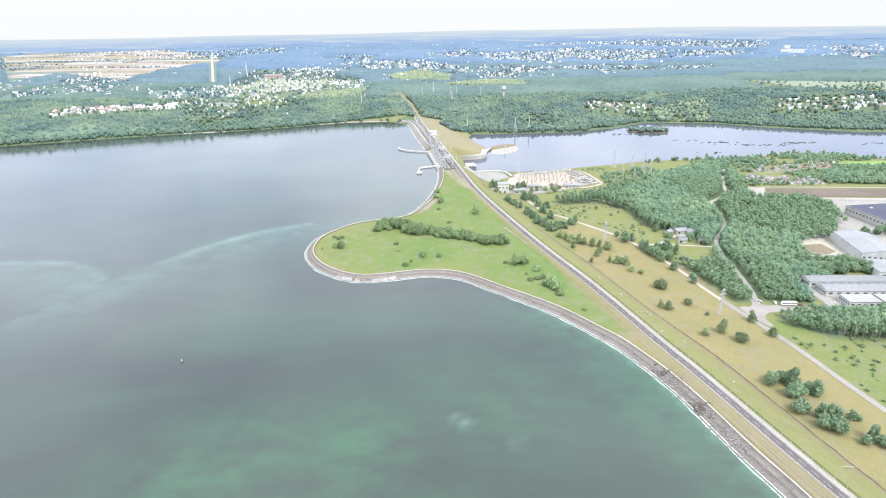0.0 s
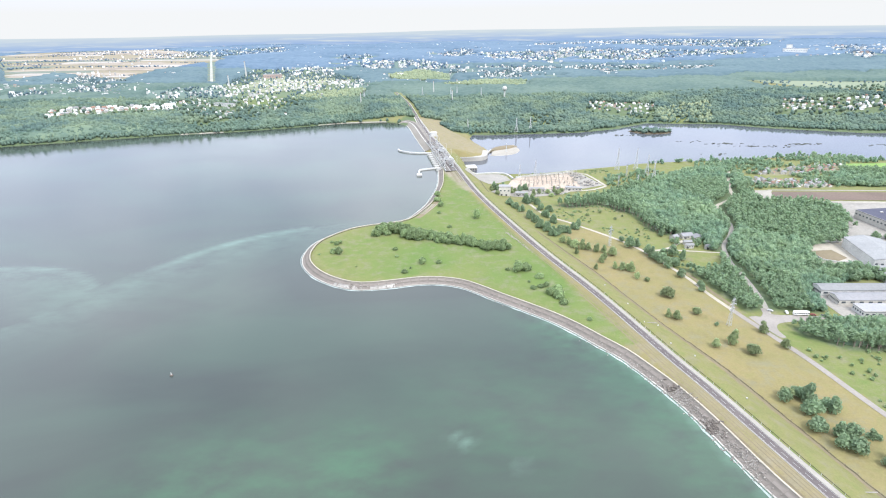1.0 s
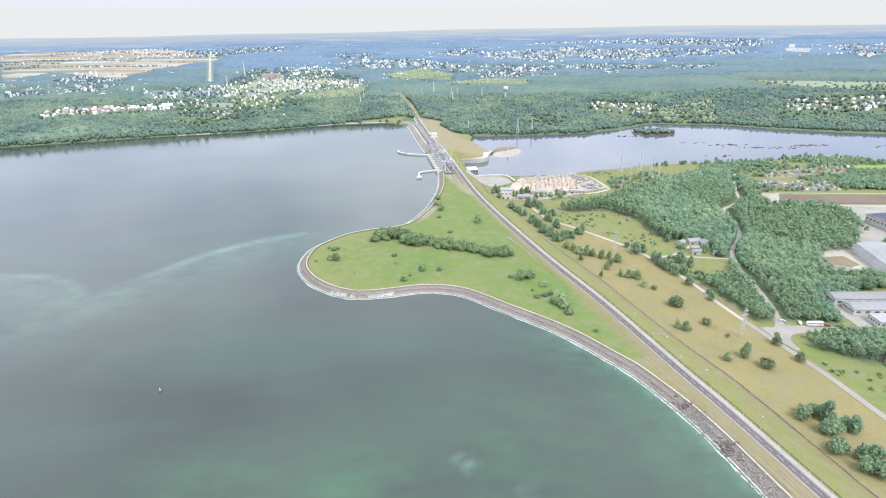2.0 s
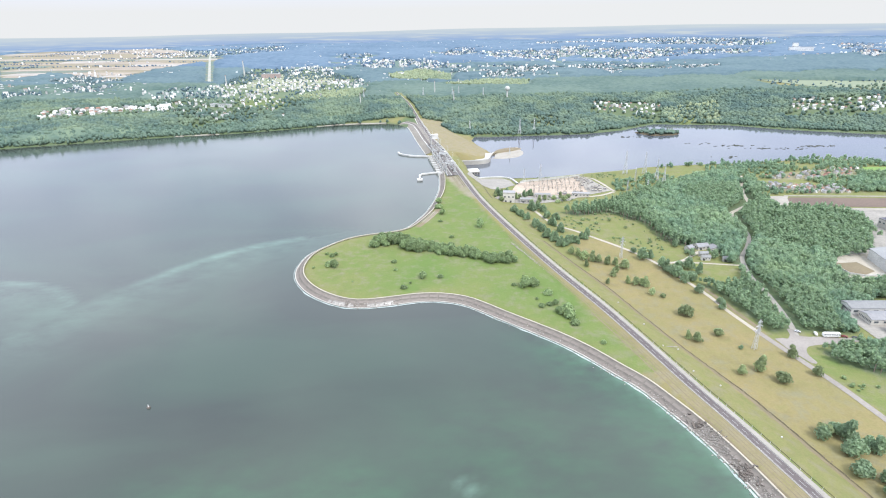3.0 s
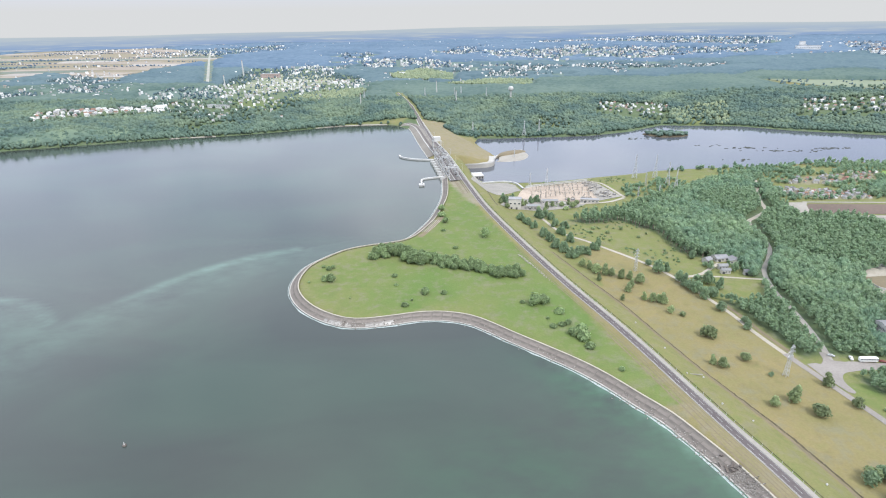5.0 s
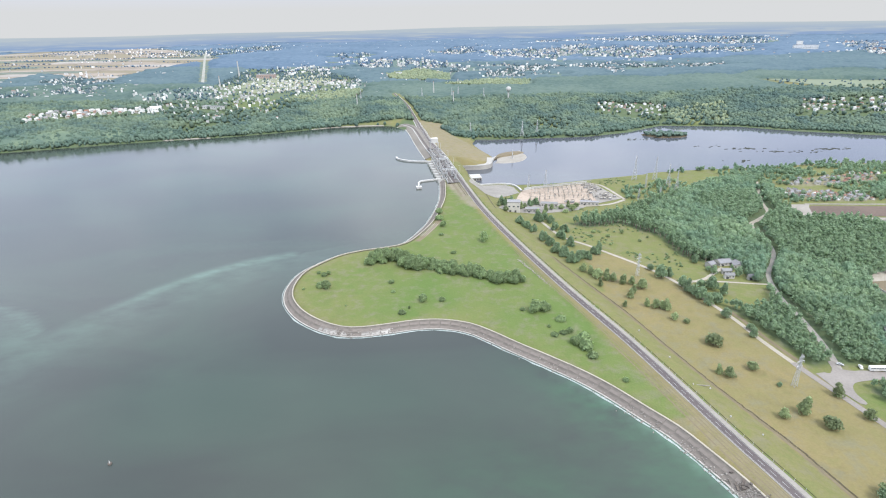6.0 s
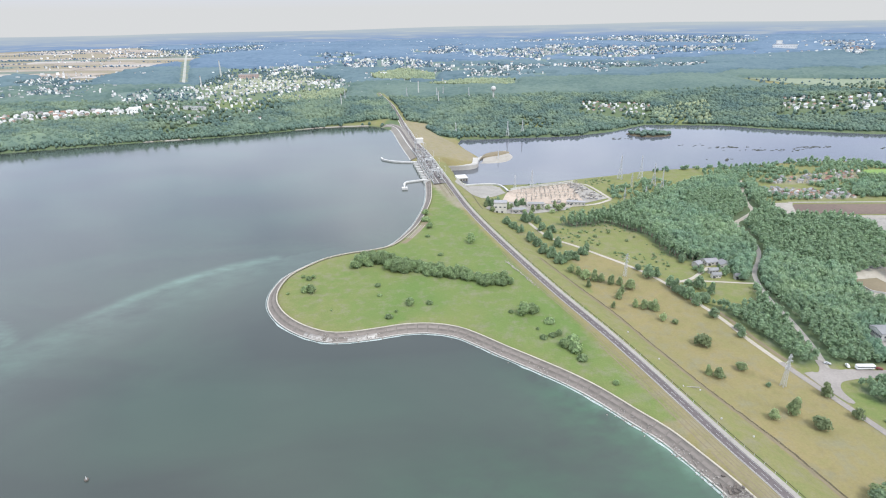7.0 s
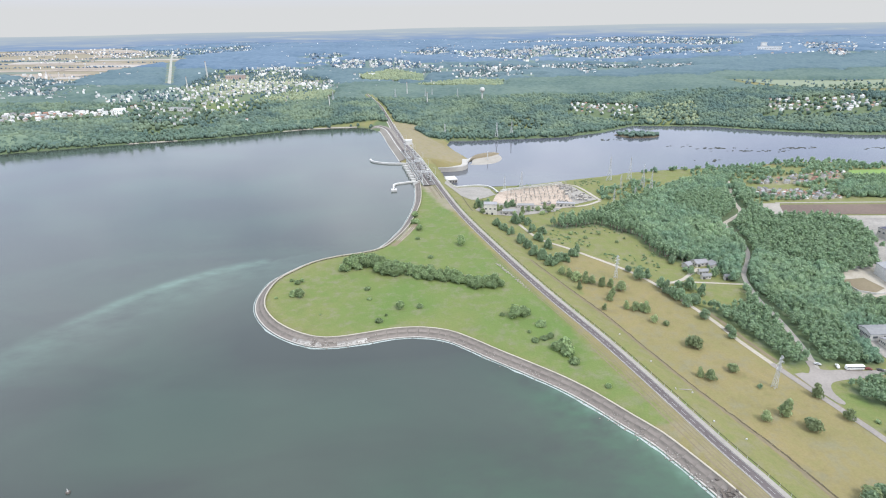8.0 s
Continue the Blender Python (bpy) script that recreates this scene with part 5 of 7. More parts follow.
# ---------------------------------------------------------------- the dam
def portal(x, y, z, turn, wide, deep, tall, label, housed=True):
    """A travelling gantry: four legs, cross girders and a machinery house on top."""
    ob = thing("gantry_crane", label, "gantry crane", "gantries on the dam", pose(x, y, z, 0, 0, turn))
    for sx in (-1, 1):
        for sy in (-1, 1):
            leg = bmesh.new()
            add_box(leg, (0.5, 0.5, tall), (sx * wide / 2, sy * deep / 2, tall / 2), bevel=0.05)
            add_box(leg, (1.3, 2.0, 0.8), (sx * wide / 2, sy * deep / 2, 0.4))
            part("leg", leg, M_WHITE, ob)
    for sy in (-1, 1):
        part("girder", box((wide + 1.5, 0.7, 1.1), (0, sy * deep / 2, tall - 0.2), bevel=0.05), M_TOWNWALL if housed else M_STEEL, ob)
    for sx in (-1, 1):
        part("crossbeam", box((0.7, deep, 0.9), (sx * wide / 2, 0, tall - 0.3), bevel=0.05), M_WHITE, ob)
    for sx in (-1, 1):
        for lo, hi in ((0.05, 0.5), (0.5, 0.95)):
            for sy in (-1, 1):
                part("brace", rod((sx * wide / 2, -sy * deep / 2, lo * tall), (sx * wide / 2, sy * deep / 2, hi * tall), 0.16, 0.16, 5), M_STEEL, ob)
    if not housed:
        part("trolley", box((wide * 0.25, deep * 0.6, 1.8), (wide * 0.15, 0, tall + 1.4), bevel=0.1), M_WHITE, ob, "pale hoisting trolley")
        part("cab", box((1.8, 2.2, 2.2), (-wide * 0.4, 0, tall - 2.2), bevel=0.1), M_GLASS, ob, "glazed operator's cab")
        return ob
    house = part("machinery_house", box((wide * 0.85, deep * 0.95, 5.4), (0, 0, tall + 3.2), bevel=0.1), M_TOWNWALL, ob, "pale machinery house")
    part("roof", box((wide * 0.9, deep * 1.02, 0.3), (0, 0, tall + 6.05)), M_TOWNWALL, house)
    for k in (-1, 0, 1):
        part("window", box((1.4, 0.12, 1.2), (k * wide * 0.22, -deep * 0.45 - 0.04, tall + 2.4)), M_GLASS, house)
    return ob


def road_at(y):
    i = np.argsort(road[:, 1])
    return float(np.interp(y, road[i, 1], road[i, 0]))


def build_dam():
    lv = 5.0
    face = np.array(curve_through(DAM_FACE[2:] , 12))
    prof = [(-2.0, -1.0), (0.5, 0.3), (8.0, 3.5), (14.0, 4.9), (23.5, 5.15)]
    rows = [offset_line(face, o) for o, _ in prof]
    xx, yy = np.array([r[:, 0] for r in rows]).T, np.array([r[:, 1] for r in rows]).T
    tagged(new("revetment", grid_mesh("revetment", xx, yy, np.repeat(np.array([[z for _, z in prof]]), len(face), 0), M_DAMSLOPE)), "sloping tan-grey concrete face of the far dam", "revetment", kind="structure")
    strip("trim", face, -0.5, 0.5, 0.0, M_WHITE, "pale concrete edge at the waterline", "edge beam", "structure", level=0.4, thick=1.0)
    strip("trim", face, 11.0, 12.0, 0.0, M_TOWNWALL, "white concrete berm edge on the dam's slope", "berm edge", "structure", level=4.62, thick=0.5)
    strip("track", face, 14.2, 17.4, 0.0, M_ASPHALT, "dark service track along the dam's slope", "track", "structure", level=5.02, thick=0.25)
    for k, p in enumerate(face[::2]):
        q = (offset_line(face, 11.0) - face)[::2][k]
        strip("step", np.array([p, p + q]), -0.25, 0.25, 0.0, M_DECK, "narrow concrete joint down the dam's slope", "joint", "structure", level=np.array([0.45, 4.45]), thick=0.3)
    far_part = road[(road[:, 1] > 960) & (road[:, 1] < 1300)]
    strip("road", far_part, -9.6, -5.4, 0.5, M_DECK, "worn grey service road along the far dam", "road", "structure")
    strip("kerb", far_part, -10.5, -9.6, 0.8, M_TOWNWALL, "white kerb above the far dam's slope", "kerb", "structure", thick=0.6)
    spill = np.array([(road_at(y) - 4.0, y) for y in np.arange(786, 1002, 6.0)])
    deck = tagged(new("dam_deck"), "long grey concrete deck of the dam beside the road", "dam", kind="structure")
    strip("slab", spill, -16.5, -1.4, 0.0, M_DECK, parent=deck, level=lv, thick=7.0)
    strip("parapet", spill, -17.0, -16.5, 0.0, M_WHITE, parent=deck, level=lv + 1.0, thick=7.5)
    strip("parapet", spill, -1.4, -1.0, 0.0, M_WHITE, parent=deck, level=lv + 1.0, thick=1.5)
    strip("service_road", spill, -9.5, -6.5, 0.0, M_ASPHALT, parent=deck, level=lv + 0.06)
    for o in (-14.5, -11.5, -5.2, -2.8):
        strip("crane_rail", spill, o, o + 0.5, 0.0, M_DARK, parent=deck, level=lv + 0.18, thick=0.3)
    strip("cable_trench", spill, -10.9, -9.9, 0.0, M_CONCRETE, parent=deck, level=lv + 0.1, thick=0.2)
    # rails that run on over bare ground
    tail_end = np.array([(road_at(y) - 4.0, y) for y in np.arange(728, 790, 6.0)])
    for o in (-11.5, -9.8, -5.2, -2.8):
        strip("track", tail_end, o, o + 0.6, 0.2, M_DIRT if o < -9 else M_DITCH, "old crane rail running out into the grass", "rail", "structure")
    # spillway piers towards the reservoir, each with its gate between
    for n, y in enumerate(np.arange(806, 912, 15.0)):
        x = road_at(y) - 26.5
        pier = tagged(thing("spillway_pier", "", "", "", pose(x, y, 0, 0, 0, 12)), "pale concrete spillway pier with a lifting frame", "spillway pier", "spillway piers")
        part("pier_wall", box((9.0, 2.4, 9.2), (0, 0, 0.2), bevel=0.3), M_WHITE, pier)
        part("nose", rod((-4.4, 0, -4.4), (-4.4, 0, 4.8), 1.2, 1.2, 12), M_WHITE, pier)
        part("cap", box((3.0, 3.0, 1.0), (2.4, 0, 5.2), bevel=0.1), M_CONCRETE, pier)
        frame_bm = bmesh.new()
        for sy in (-1, 1):
            add_rod(frame_bm, (1.2, sy, 4.7), (1.2, sy, 8.2), 0.2, 0.2, 6)
        add_box(frame_bm, (0.6, 3.0, 0.5), (1.2, 0, 8.2))
        part("lifting_frame", frame_bm, M_STEEL, pier)
        if n < 7:
            gate = tagged(thing("spillway_gate", "", "", "", pose(x + 0.6, y + 7.4, 0, 0, 0, 12)), "dark steel spillway gate between two piers", "gate", "spillway gates")
            part("gate_leaf", box((0.8, 12.2, 6.0), (0, 0, 0.6), bevel=0.05), M_RUST, gate)
            for z in (-1.0, 0.8, 2.6):
                part("rib", box((0.4, 12.2, 0.4), (-0.55, 0, z)), M_STEEL, gate)
    portal(-14, 986, lv, 12, 13, 9, 14, "tall pale gantry crane standing on the dam")
    portal(1, 866, lv, 12, 12, 7, 14, "narrow open gantry crane on the middle of the dam", False)
    portal(10.5, 808, lv, 12, 13, 8, 13, "broad open gantry crane on the near end of the dam", False)
    # lifting frames in two rows along the deck
    lifting = None
    for n, y in enumerate(np.arange(818, 962, 11.0)):
        for off, wide, tall in ((18.0, 4.0, 7.0), (8.0, 5.0, 8.5)):
            k = 1.0 + 0.18 * math.sin(2.3 * n + off)
            m = pose(road_at(y) - off, y, lv, 0, 0, 12) @ Matrix.Diagonal((wide / 4, 1, tall * k / 9, 1))
            if lifting is None:
                lifting = thing("hoist_frame", "slender pale steel hoist frame standing on the dam", "hoist frame", "hoist frames on the dam", m)
                for sx in (-2, 2):
                    part("post", box((0.38, 0.5, 9.0), (sx, 0, 4.5), bevel=0.04), M_WHITE, lifting)
                part("beam", box((4.8, 0.6, 0.6), (0, 0, 8.8), bevel=0.04), M_STEEL, lifting)
                part("brace", rod((-2, 0, 5.0), (2, 0, 8.5), 0.14, 0.14, 5), M_STEEL, lifting)
                part("hoist", box((1.3, 1.0, 0.9), (0.3, 0, 9.5), bevel=0.08), M_DARK, lifting, "dark hoist motor")
            else:
                copy_thing(lifting, Matrix()).matrix_basis = m
    # control houses and hoists crowded along the deck
    rng = np.random.default_rng(12)
    for n, y in enumerate((822, 834, 846, 858, 896, 908, 922, 936, 944)):
        x = road_at(y) - (7.0 if n % 2 else 18.4) + rng.normal(0, 0.4)
        w, d, h = rng.uniform(2.4, 3.8), rng.uniform(4, 7), rng.uniform(2.4, 5.0)
        hut = tagged(thing("control_house", "", "", "", pose(x, y, lv, 0, 0, 12)), "small pale flat-roofed control house on the dam", "control house", "control houses on the dam")
        part("wall", box((w, d, h), (0, 0, h / 2), bevel=0.08), M_WHITE if n % 3 else M_CONCRETE, hut)
        part("roof", box((w + 0.5, d + 0.5, 0.35), (0, 0, h + 0.17), bevel=0.05), M_GREYROOF if n % 2 else M_PALEROOF, hut)
        part("door", box((0.9, 0.14, 2.0), (0.4, -d / 2 - 0.05, 1.0)), M_DARK, hut)
        part("window", box((0.9, 0.12, 0.9), (-0.7, -d / 2 - 0.05, 1.6)), M_GLASS, hut)
    for n in range(26):
        y = rng.uniform(800, 950)
        x = road_at(y) - rng.choice([6.2, 8.8, 16.8, 19.2]) + rng.normal(0, 0.4)
        k = rng.uniform(0.7, 1.4)
        winch = tagged(thing("winch", "", "", "", pose(x, y, lv, 0, 0, 12 + rng.normal(0, 4)) @ Matrix.Diagonal((k, k, k, 1))), "grey hoisting winch standing on the dam deck", "winch", "winches on the dam")
        part("bed", box((2.2, 1.8, 0.4), (0, 0, 0.2)), M_DARK, winch)
        part("drum", rod((-0.8, 0, 1.0), (0.8, 0, 1.0), 0.65, 0.65, 12), M_RUST if n % 2 else M_STEEL, winch)
        part("motor", box((0.9, 0.9, 1.1), (0.4, 0.7, 0.9), bevel=0.1), M_STEEL, winch)
    for n, y in enumerate((812, 838, 862, 890, 915, 938, 968, 1000, 1040, 1080, 1120)):
        x = road_at(y) + (5 if n % 2 else -6.5)
        mast = tagged(thing("lamp_post", "", "", "", pose(x, y, lv - 0.6, 0, 0, 12)), "thin grey lamp post beside the dam road", "lamp post", "lamp posts on the dam")
        part("pole", rod((0, 0, 0), (0, 0, 10.0), 0.2, 0.12, 8), M_STEEL, mast)
        part("arm", rod((0, 0, 9.9), (1.8 * (-1 if n % 2 else 1), 0, 10.3), 0.1, 0.08, 6), M_STEEL, mast)
        part("lantern", box((0.9, 0.35, 0.2), (2.1 * (-1 if n % 2 else 1), 0, 10.3), bevel=0.04), M_WHITE, mast)
    # breakwaters in the reservoir
    far_mole = curve_through([(-76, 956), (-73, 945), (-62, 934), (-45, 926), (-22, 922), (-13, 921)], 4)
    strip("breakwater", far_mole, -1.3, 1.3, 0.0, M_TOWNWALL, "pale concrete breakwater curving out from the dam", "breakwater", "structure", level=2.2, thick=5.0, cols=3)
    near_mole = curve_through([(-33, 783), (-34, 800), (-31, 809), (-22, 813), (-5, 819), (2, 821)], 3)
    strip("breakwater", near_mole, -1.1, 1.1, 0.0, M_TOWNWALL, "low pale concrete jetty bent like a hook", "jetty", "structure", level=1.9, thick=4.5, cols=3)
    head = thing("jetty_head", "square pale concrete head at the jetty's end", "jetty", "", pose(-33, 779, 0, 0, 0, 5))
    part("block", box((7.5, 7.0, 5.0), (0, 0, 0.0), bevel=0.3), M_WHITE, head)
    part("bollard", rod((1, 0.5, 2.4), (1, 0.5, 3.4), 0.5, 0.5, 10), M_DARK, head)
    # downstream side: tailrace walls, the low powerhouse roof, and a sand bar
    tail = curve_through([(30, 930), (45, 930), (62, 932), (74, 938), (80, 950), (82, 966), (84, 985)], 4)
    strip("retaining_wall", tail, -9.0, 0.6, 0.0, M_CONCRETE, "long pale concrete wall and apron above the tailrace", "retaining wall", "structure", level=-9.3, thick=9.0)
    strip("parapet", tail, 0.1, 0.7, 0.0, M_WHITE, "thin white parapet on the tailrace wall", "parapet", "structure", level=-8.4, thick=1.2)
    hall = thing("turbine_hall", "low pale turbine hall roof below the dam", "building", "", pose(46, 876, -17.0, 0, 0, 8))
    part("wall", box((20, 20, 5.0), (0, 0, 2.5), bevel=0.1), M_CONCRETE, hall)
    part("roof", box((21, 21, 0.6), (0, 0, 5.3), bevel=0.1), M_TOWNWALL, hall)
    for k in range(5):
        part("opening", box((2.6, 0.2, 2.4), (-8 + 4 * k, -10.03, 2.6)), M_DARK, hall)
    curve = curve_through([(36, 833), (60, 841), (80, 844), (95, 842), (103, 832), (106, 812), (106, 790)], 4)
    strip("retaining_wall", curve, -1.2, 1.2, 1.8, M_WHITE, "curving pale concrete quay wall by the river", "quay wall", "structure", thick=6.0)
    patch("quay", [(34, 790), (40, 828), (60, 836), (90, 838), (100, 826), (101, 775), (70, 745), (52, 742)], 0.35, M_DUST, "pale gravelled yard by the river", "yard")
    bm = bmesh.new()
    bar = curve_through([(82, 968), (104, 966), (128, 974), (143, 994), (149, 1018), (144, 1046), (128, 1040), (108, 1028), (88, 1008)], 6)
    outer = [bm.verts.new((x, y, -16.6)) for x, y in bar]
    mid = bar.mean(0)
    inner = [bm.verts.new((mid[0] + (x - mid[0]) * 0.8, mid[1] + (y - mid[1]) * 0.8, -15.2)) for x, y in bar]
    for i in range(len(bar) - 1):
        bm.faces.new((outer[i], outer[i + 1], inner[i + 1], inner[i]))
    bm.faces.new(inner)
    tagged(part("sand_bar", bm, M_SAND), "pale sand bar in the river below the dam", "sand bar", kind="structure")
    bm = bmesh.new()
    crest = curve_through([(86, 990), (96, 1004), (114, 1016), (132, 1026), (144, 1040), (146, 1052), (126, 1050), (104, 1036), (90, 1016), (86, 990)], 5)[:-1]
    mid = crest.mean(0)
    foot = [bm.verts.new((x, y, -16.0)) for x, y in crest]
    top = [bm.verts.new((mid[0] + (x - mid[0]) * 0.72, mid[1] + (y - mid[1]) * 0.72, -12.9)) for x, y in crest]
    for i in range(len(crest)):
        j = (i + 1) % len(crest)
        bm.faces.new((foot[i], foot[j], top[j], top[i]))
    bm.faces.new(top)
    tagged(part("mound", bm, M_DIRT), "low brown earth mound behind the sand bar", "mound", kind="structure")
    strip("retaining_wall", curve_through([(84, 986), (92, 1010), (112, 1032), (140, 1050)], 5), -1.5, 1.5, 0.0, M_CONCRETE, "low concrete training wall behind the sand bar", "training wall", "structure", level=-13.6, thick=4.0)


build_dam()


# ---------------------------------------------------------------- power lines
def lattice(tall, arms, wide, stout=1.0):
    """Parts of a lattice pylon: four tapering legs, bracing by bays, and cross-arms."""
    made = []
    waist, top = tall * 0.62, 0.35
    half = lambda z: wide / 2 * (1 - z / waist) + 0.55 * (z / waist) if z < waist else 0.55 + (top - 0.55) * (z - waist) / (tall - waist)
    for sx, sy in ((1, 1), (1, -1), (-1, -1), (-1, 1)):
        bm = bmesh.new()
        for a, b in ((0, waist), (waist, tall)):
            add_rod(bm, (sx * half(a), sy * half(a), a), (sx * half(b), sy * half(b), b), 0.12 * stout, 0.10 * stout, 4)
        made.append(("leg", bm))
    zs = np.linspace(0, tall, 9)
    bm = bmesh.new()
    for a, b in zip(zs[:-1], zs[1:]):
        ha, hb = half(a), half(b)
        cs = ((1, 1), (1, -1), (-1, -1), (-1, 1))
        for i in range(4):
            p, q = cs[i], cs[(i + 1) % 4]
            add_rod(bm, (p[0] * ha, p[1] * ha, a), (q[0] * hb, q[1] * hb, b), 0.06 * stout, 0.06 * stout, 4)
            add_rod(bm, (q[0] * ha, q[1] * ha, a), (p[0] * hb, p[1] * hb, b), 0.06 * stout, 0.06 * stout, 4)
    made.append(("bracing", bm))
    for z, w in arms:
        bm = bmesh.new()
        for sy in (-0.4, 0.4):
            add_rod(bm, (-w, 0, z), (0, sy, z + 0.9), 0.09, 0.11, 4)
            add_rod(bm, (w, 0, z), (0, sy, z + 0.9), 0.09, 0.11, 4)
            add_rod(bm, (-w, 0, z), (w, 0, z), 0.1, 0.1, 4)
        for sx in (-1, 1):
            add_rod(bm, (sx * w, 0, z), (sx * w, 0, z - 1.5), 0.12, 0.12, 6)
        made.append(("cross_arm", bm))
    return made


def put_pylons(rows, tall, arms, wide, label, group, stout=1.0):
    first = None
    for x, y, turn, k in rows:
        m = pose(x, y, float(height(x, y)) - 0.2, 0, 0, turn) @ Matrix.Diagonal((k, k, k, 1))
        if first is None:
            first = thing("pylon", label, "pylon", group, m)
            for name, bm in lattice(tall, arms, wide, stout):
                part(name, bm, M_STEEL, first)
        else:
            copy_thing(first, Matrix()).matrix_basis = m


put_pylons([(166, 509, 20, 0.95), (208, 354, 20, 1.0), (275, 793, 40, 0.85), (242, 727, 40, 0.8), (270, 731, 40, 0.8)], 23, [(14.5, 2.4), (17.8, 3.0), (21.0, 2.0)], 2.4,
           "slender pale lattice pylon beside the gravel track", "pylons by the track")
put_pylons([(276, 841, 60, 1.1), (302, 832, 60, 1.05), (306, 795, 60, 1.0), (306, 768, 60, 0.95), (145, 827, 60, 0.75), (120, 821, 60, 0.6)], 32, [(22, 4.5), (26, 5.5), (29.5, 3.5)], 6.0,
           "tall pale lattice pylon near the river", "pylons by the river", 2.2)
put_pylons([(162, 1178, 70, 1.0), (194, 1190, 70, 0.95), (58, 1190, 70, 0.85), (-207, 1517, 70, 0.9), (-50, 1543, 70, 0.9), (28, 1530, 70, 0.9), (46, 1560, 70, 0.9), (108, 1490, 70, 1.0), (120, 1000, 70, 0.7)], 30,
           [(20, 4.5), (24, 5.5), (28, 3.5)], 6.0, "pale lattice pylon standing among far trees", "pylons across the river", 2.6)


# ---------------------------------------------------------------- switchyard and buildings below the dam
def block_house(x, y, turn, w, d, h, wall, roof_material, label, category, roof="flat", rise=2.5, group="", bays=4, sink=0.3, doors=1):
    """A building: walls with thickness and a plinth, a roof, windows and doors along the long side."""
    z = float(height(x, y))
    ob = thing(category.replace(" ", "_"), label, category, group, pose(x, y, z - sink, 0, 0, turn))
    body = box((w, d, h + sink), (0, 0, (h + sink) / 2), bevel=0.06)
    if roof == "gable":
        for sx in (-1, 1):
            vs = [body.verts.new(p) for p in ((sx * w / 2, -d / 2, h + sink), (sx * w / 2, d / 2, h + sink), (sx * w / 2, 0, h + sink + rise - 0.1))]
            body.faces.new(vs)
    part("wall", body, wall, ob)
    if roof == "gable":
        part("roof", gable(w, d, h + sink, rise), roof_material, ob)
    else:
        rf = part("roof", box((w + 0.6, d + 0.6, 0.5), (0, 0, h + sink + 0.2), bevel=0.08), roof_material, ob)
        part("coping", box((w + 0.7, 0.4, 0.5), (0, -d / 2 - 0.1, h + sink + 0.5)), M_CONCRETE, rf)
        part("coping", box((0.4, d + 0.7, 0.5), (-w / 2 - 0.1, 0, h + sink + 0.5)), M_CONCRETE, rf)
    for k in range(bays):
        px = -w / 2 + (k + 0.5) * w / bays
        part("window", box((w / bays * 0.45, 0.16, min(1.6, h * 0.3)), (px, -d / 2 - 0.06, sink + h * 0.6)), M_GLASS, ob)
        if d > 8:
            part("window", box((0.16, d / bays * 0.45, min(1.6, h * 0.3)), (-w / 2 - 0.06, -d / 2 + (k + 0.5) * d / bays, sink + h * 0.6)), M_GLASS, ob)
    for k in range(doors):
        part("door", box((2.2, 0.2, min(2.6, h * 0.6)), (-w / 4 + k * w / 2.5, -d / 2 - 0.07, sink + min(1.3, h * 0.3))), M_DARK, ob)
    return ob


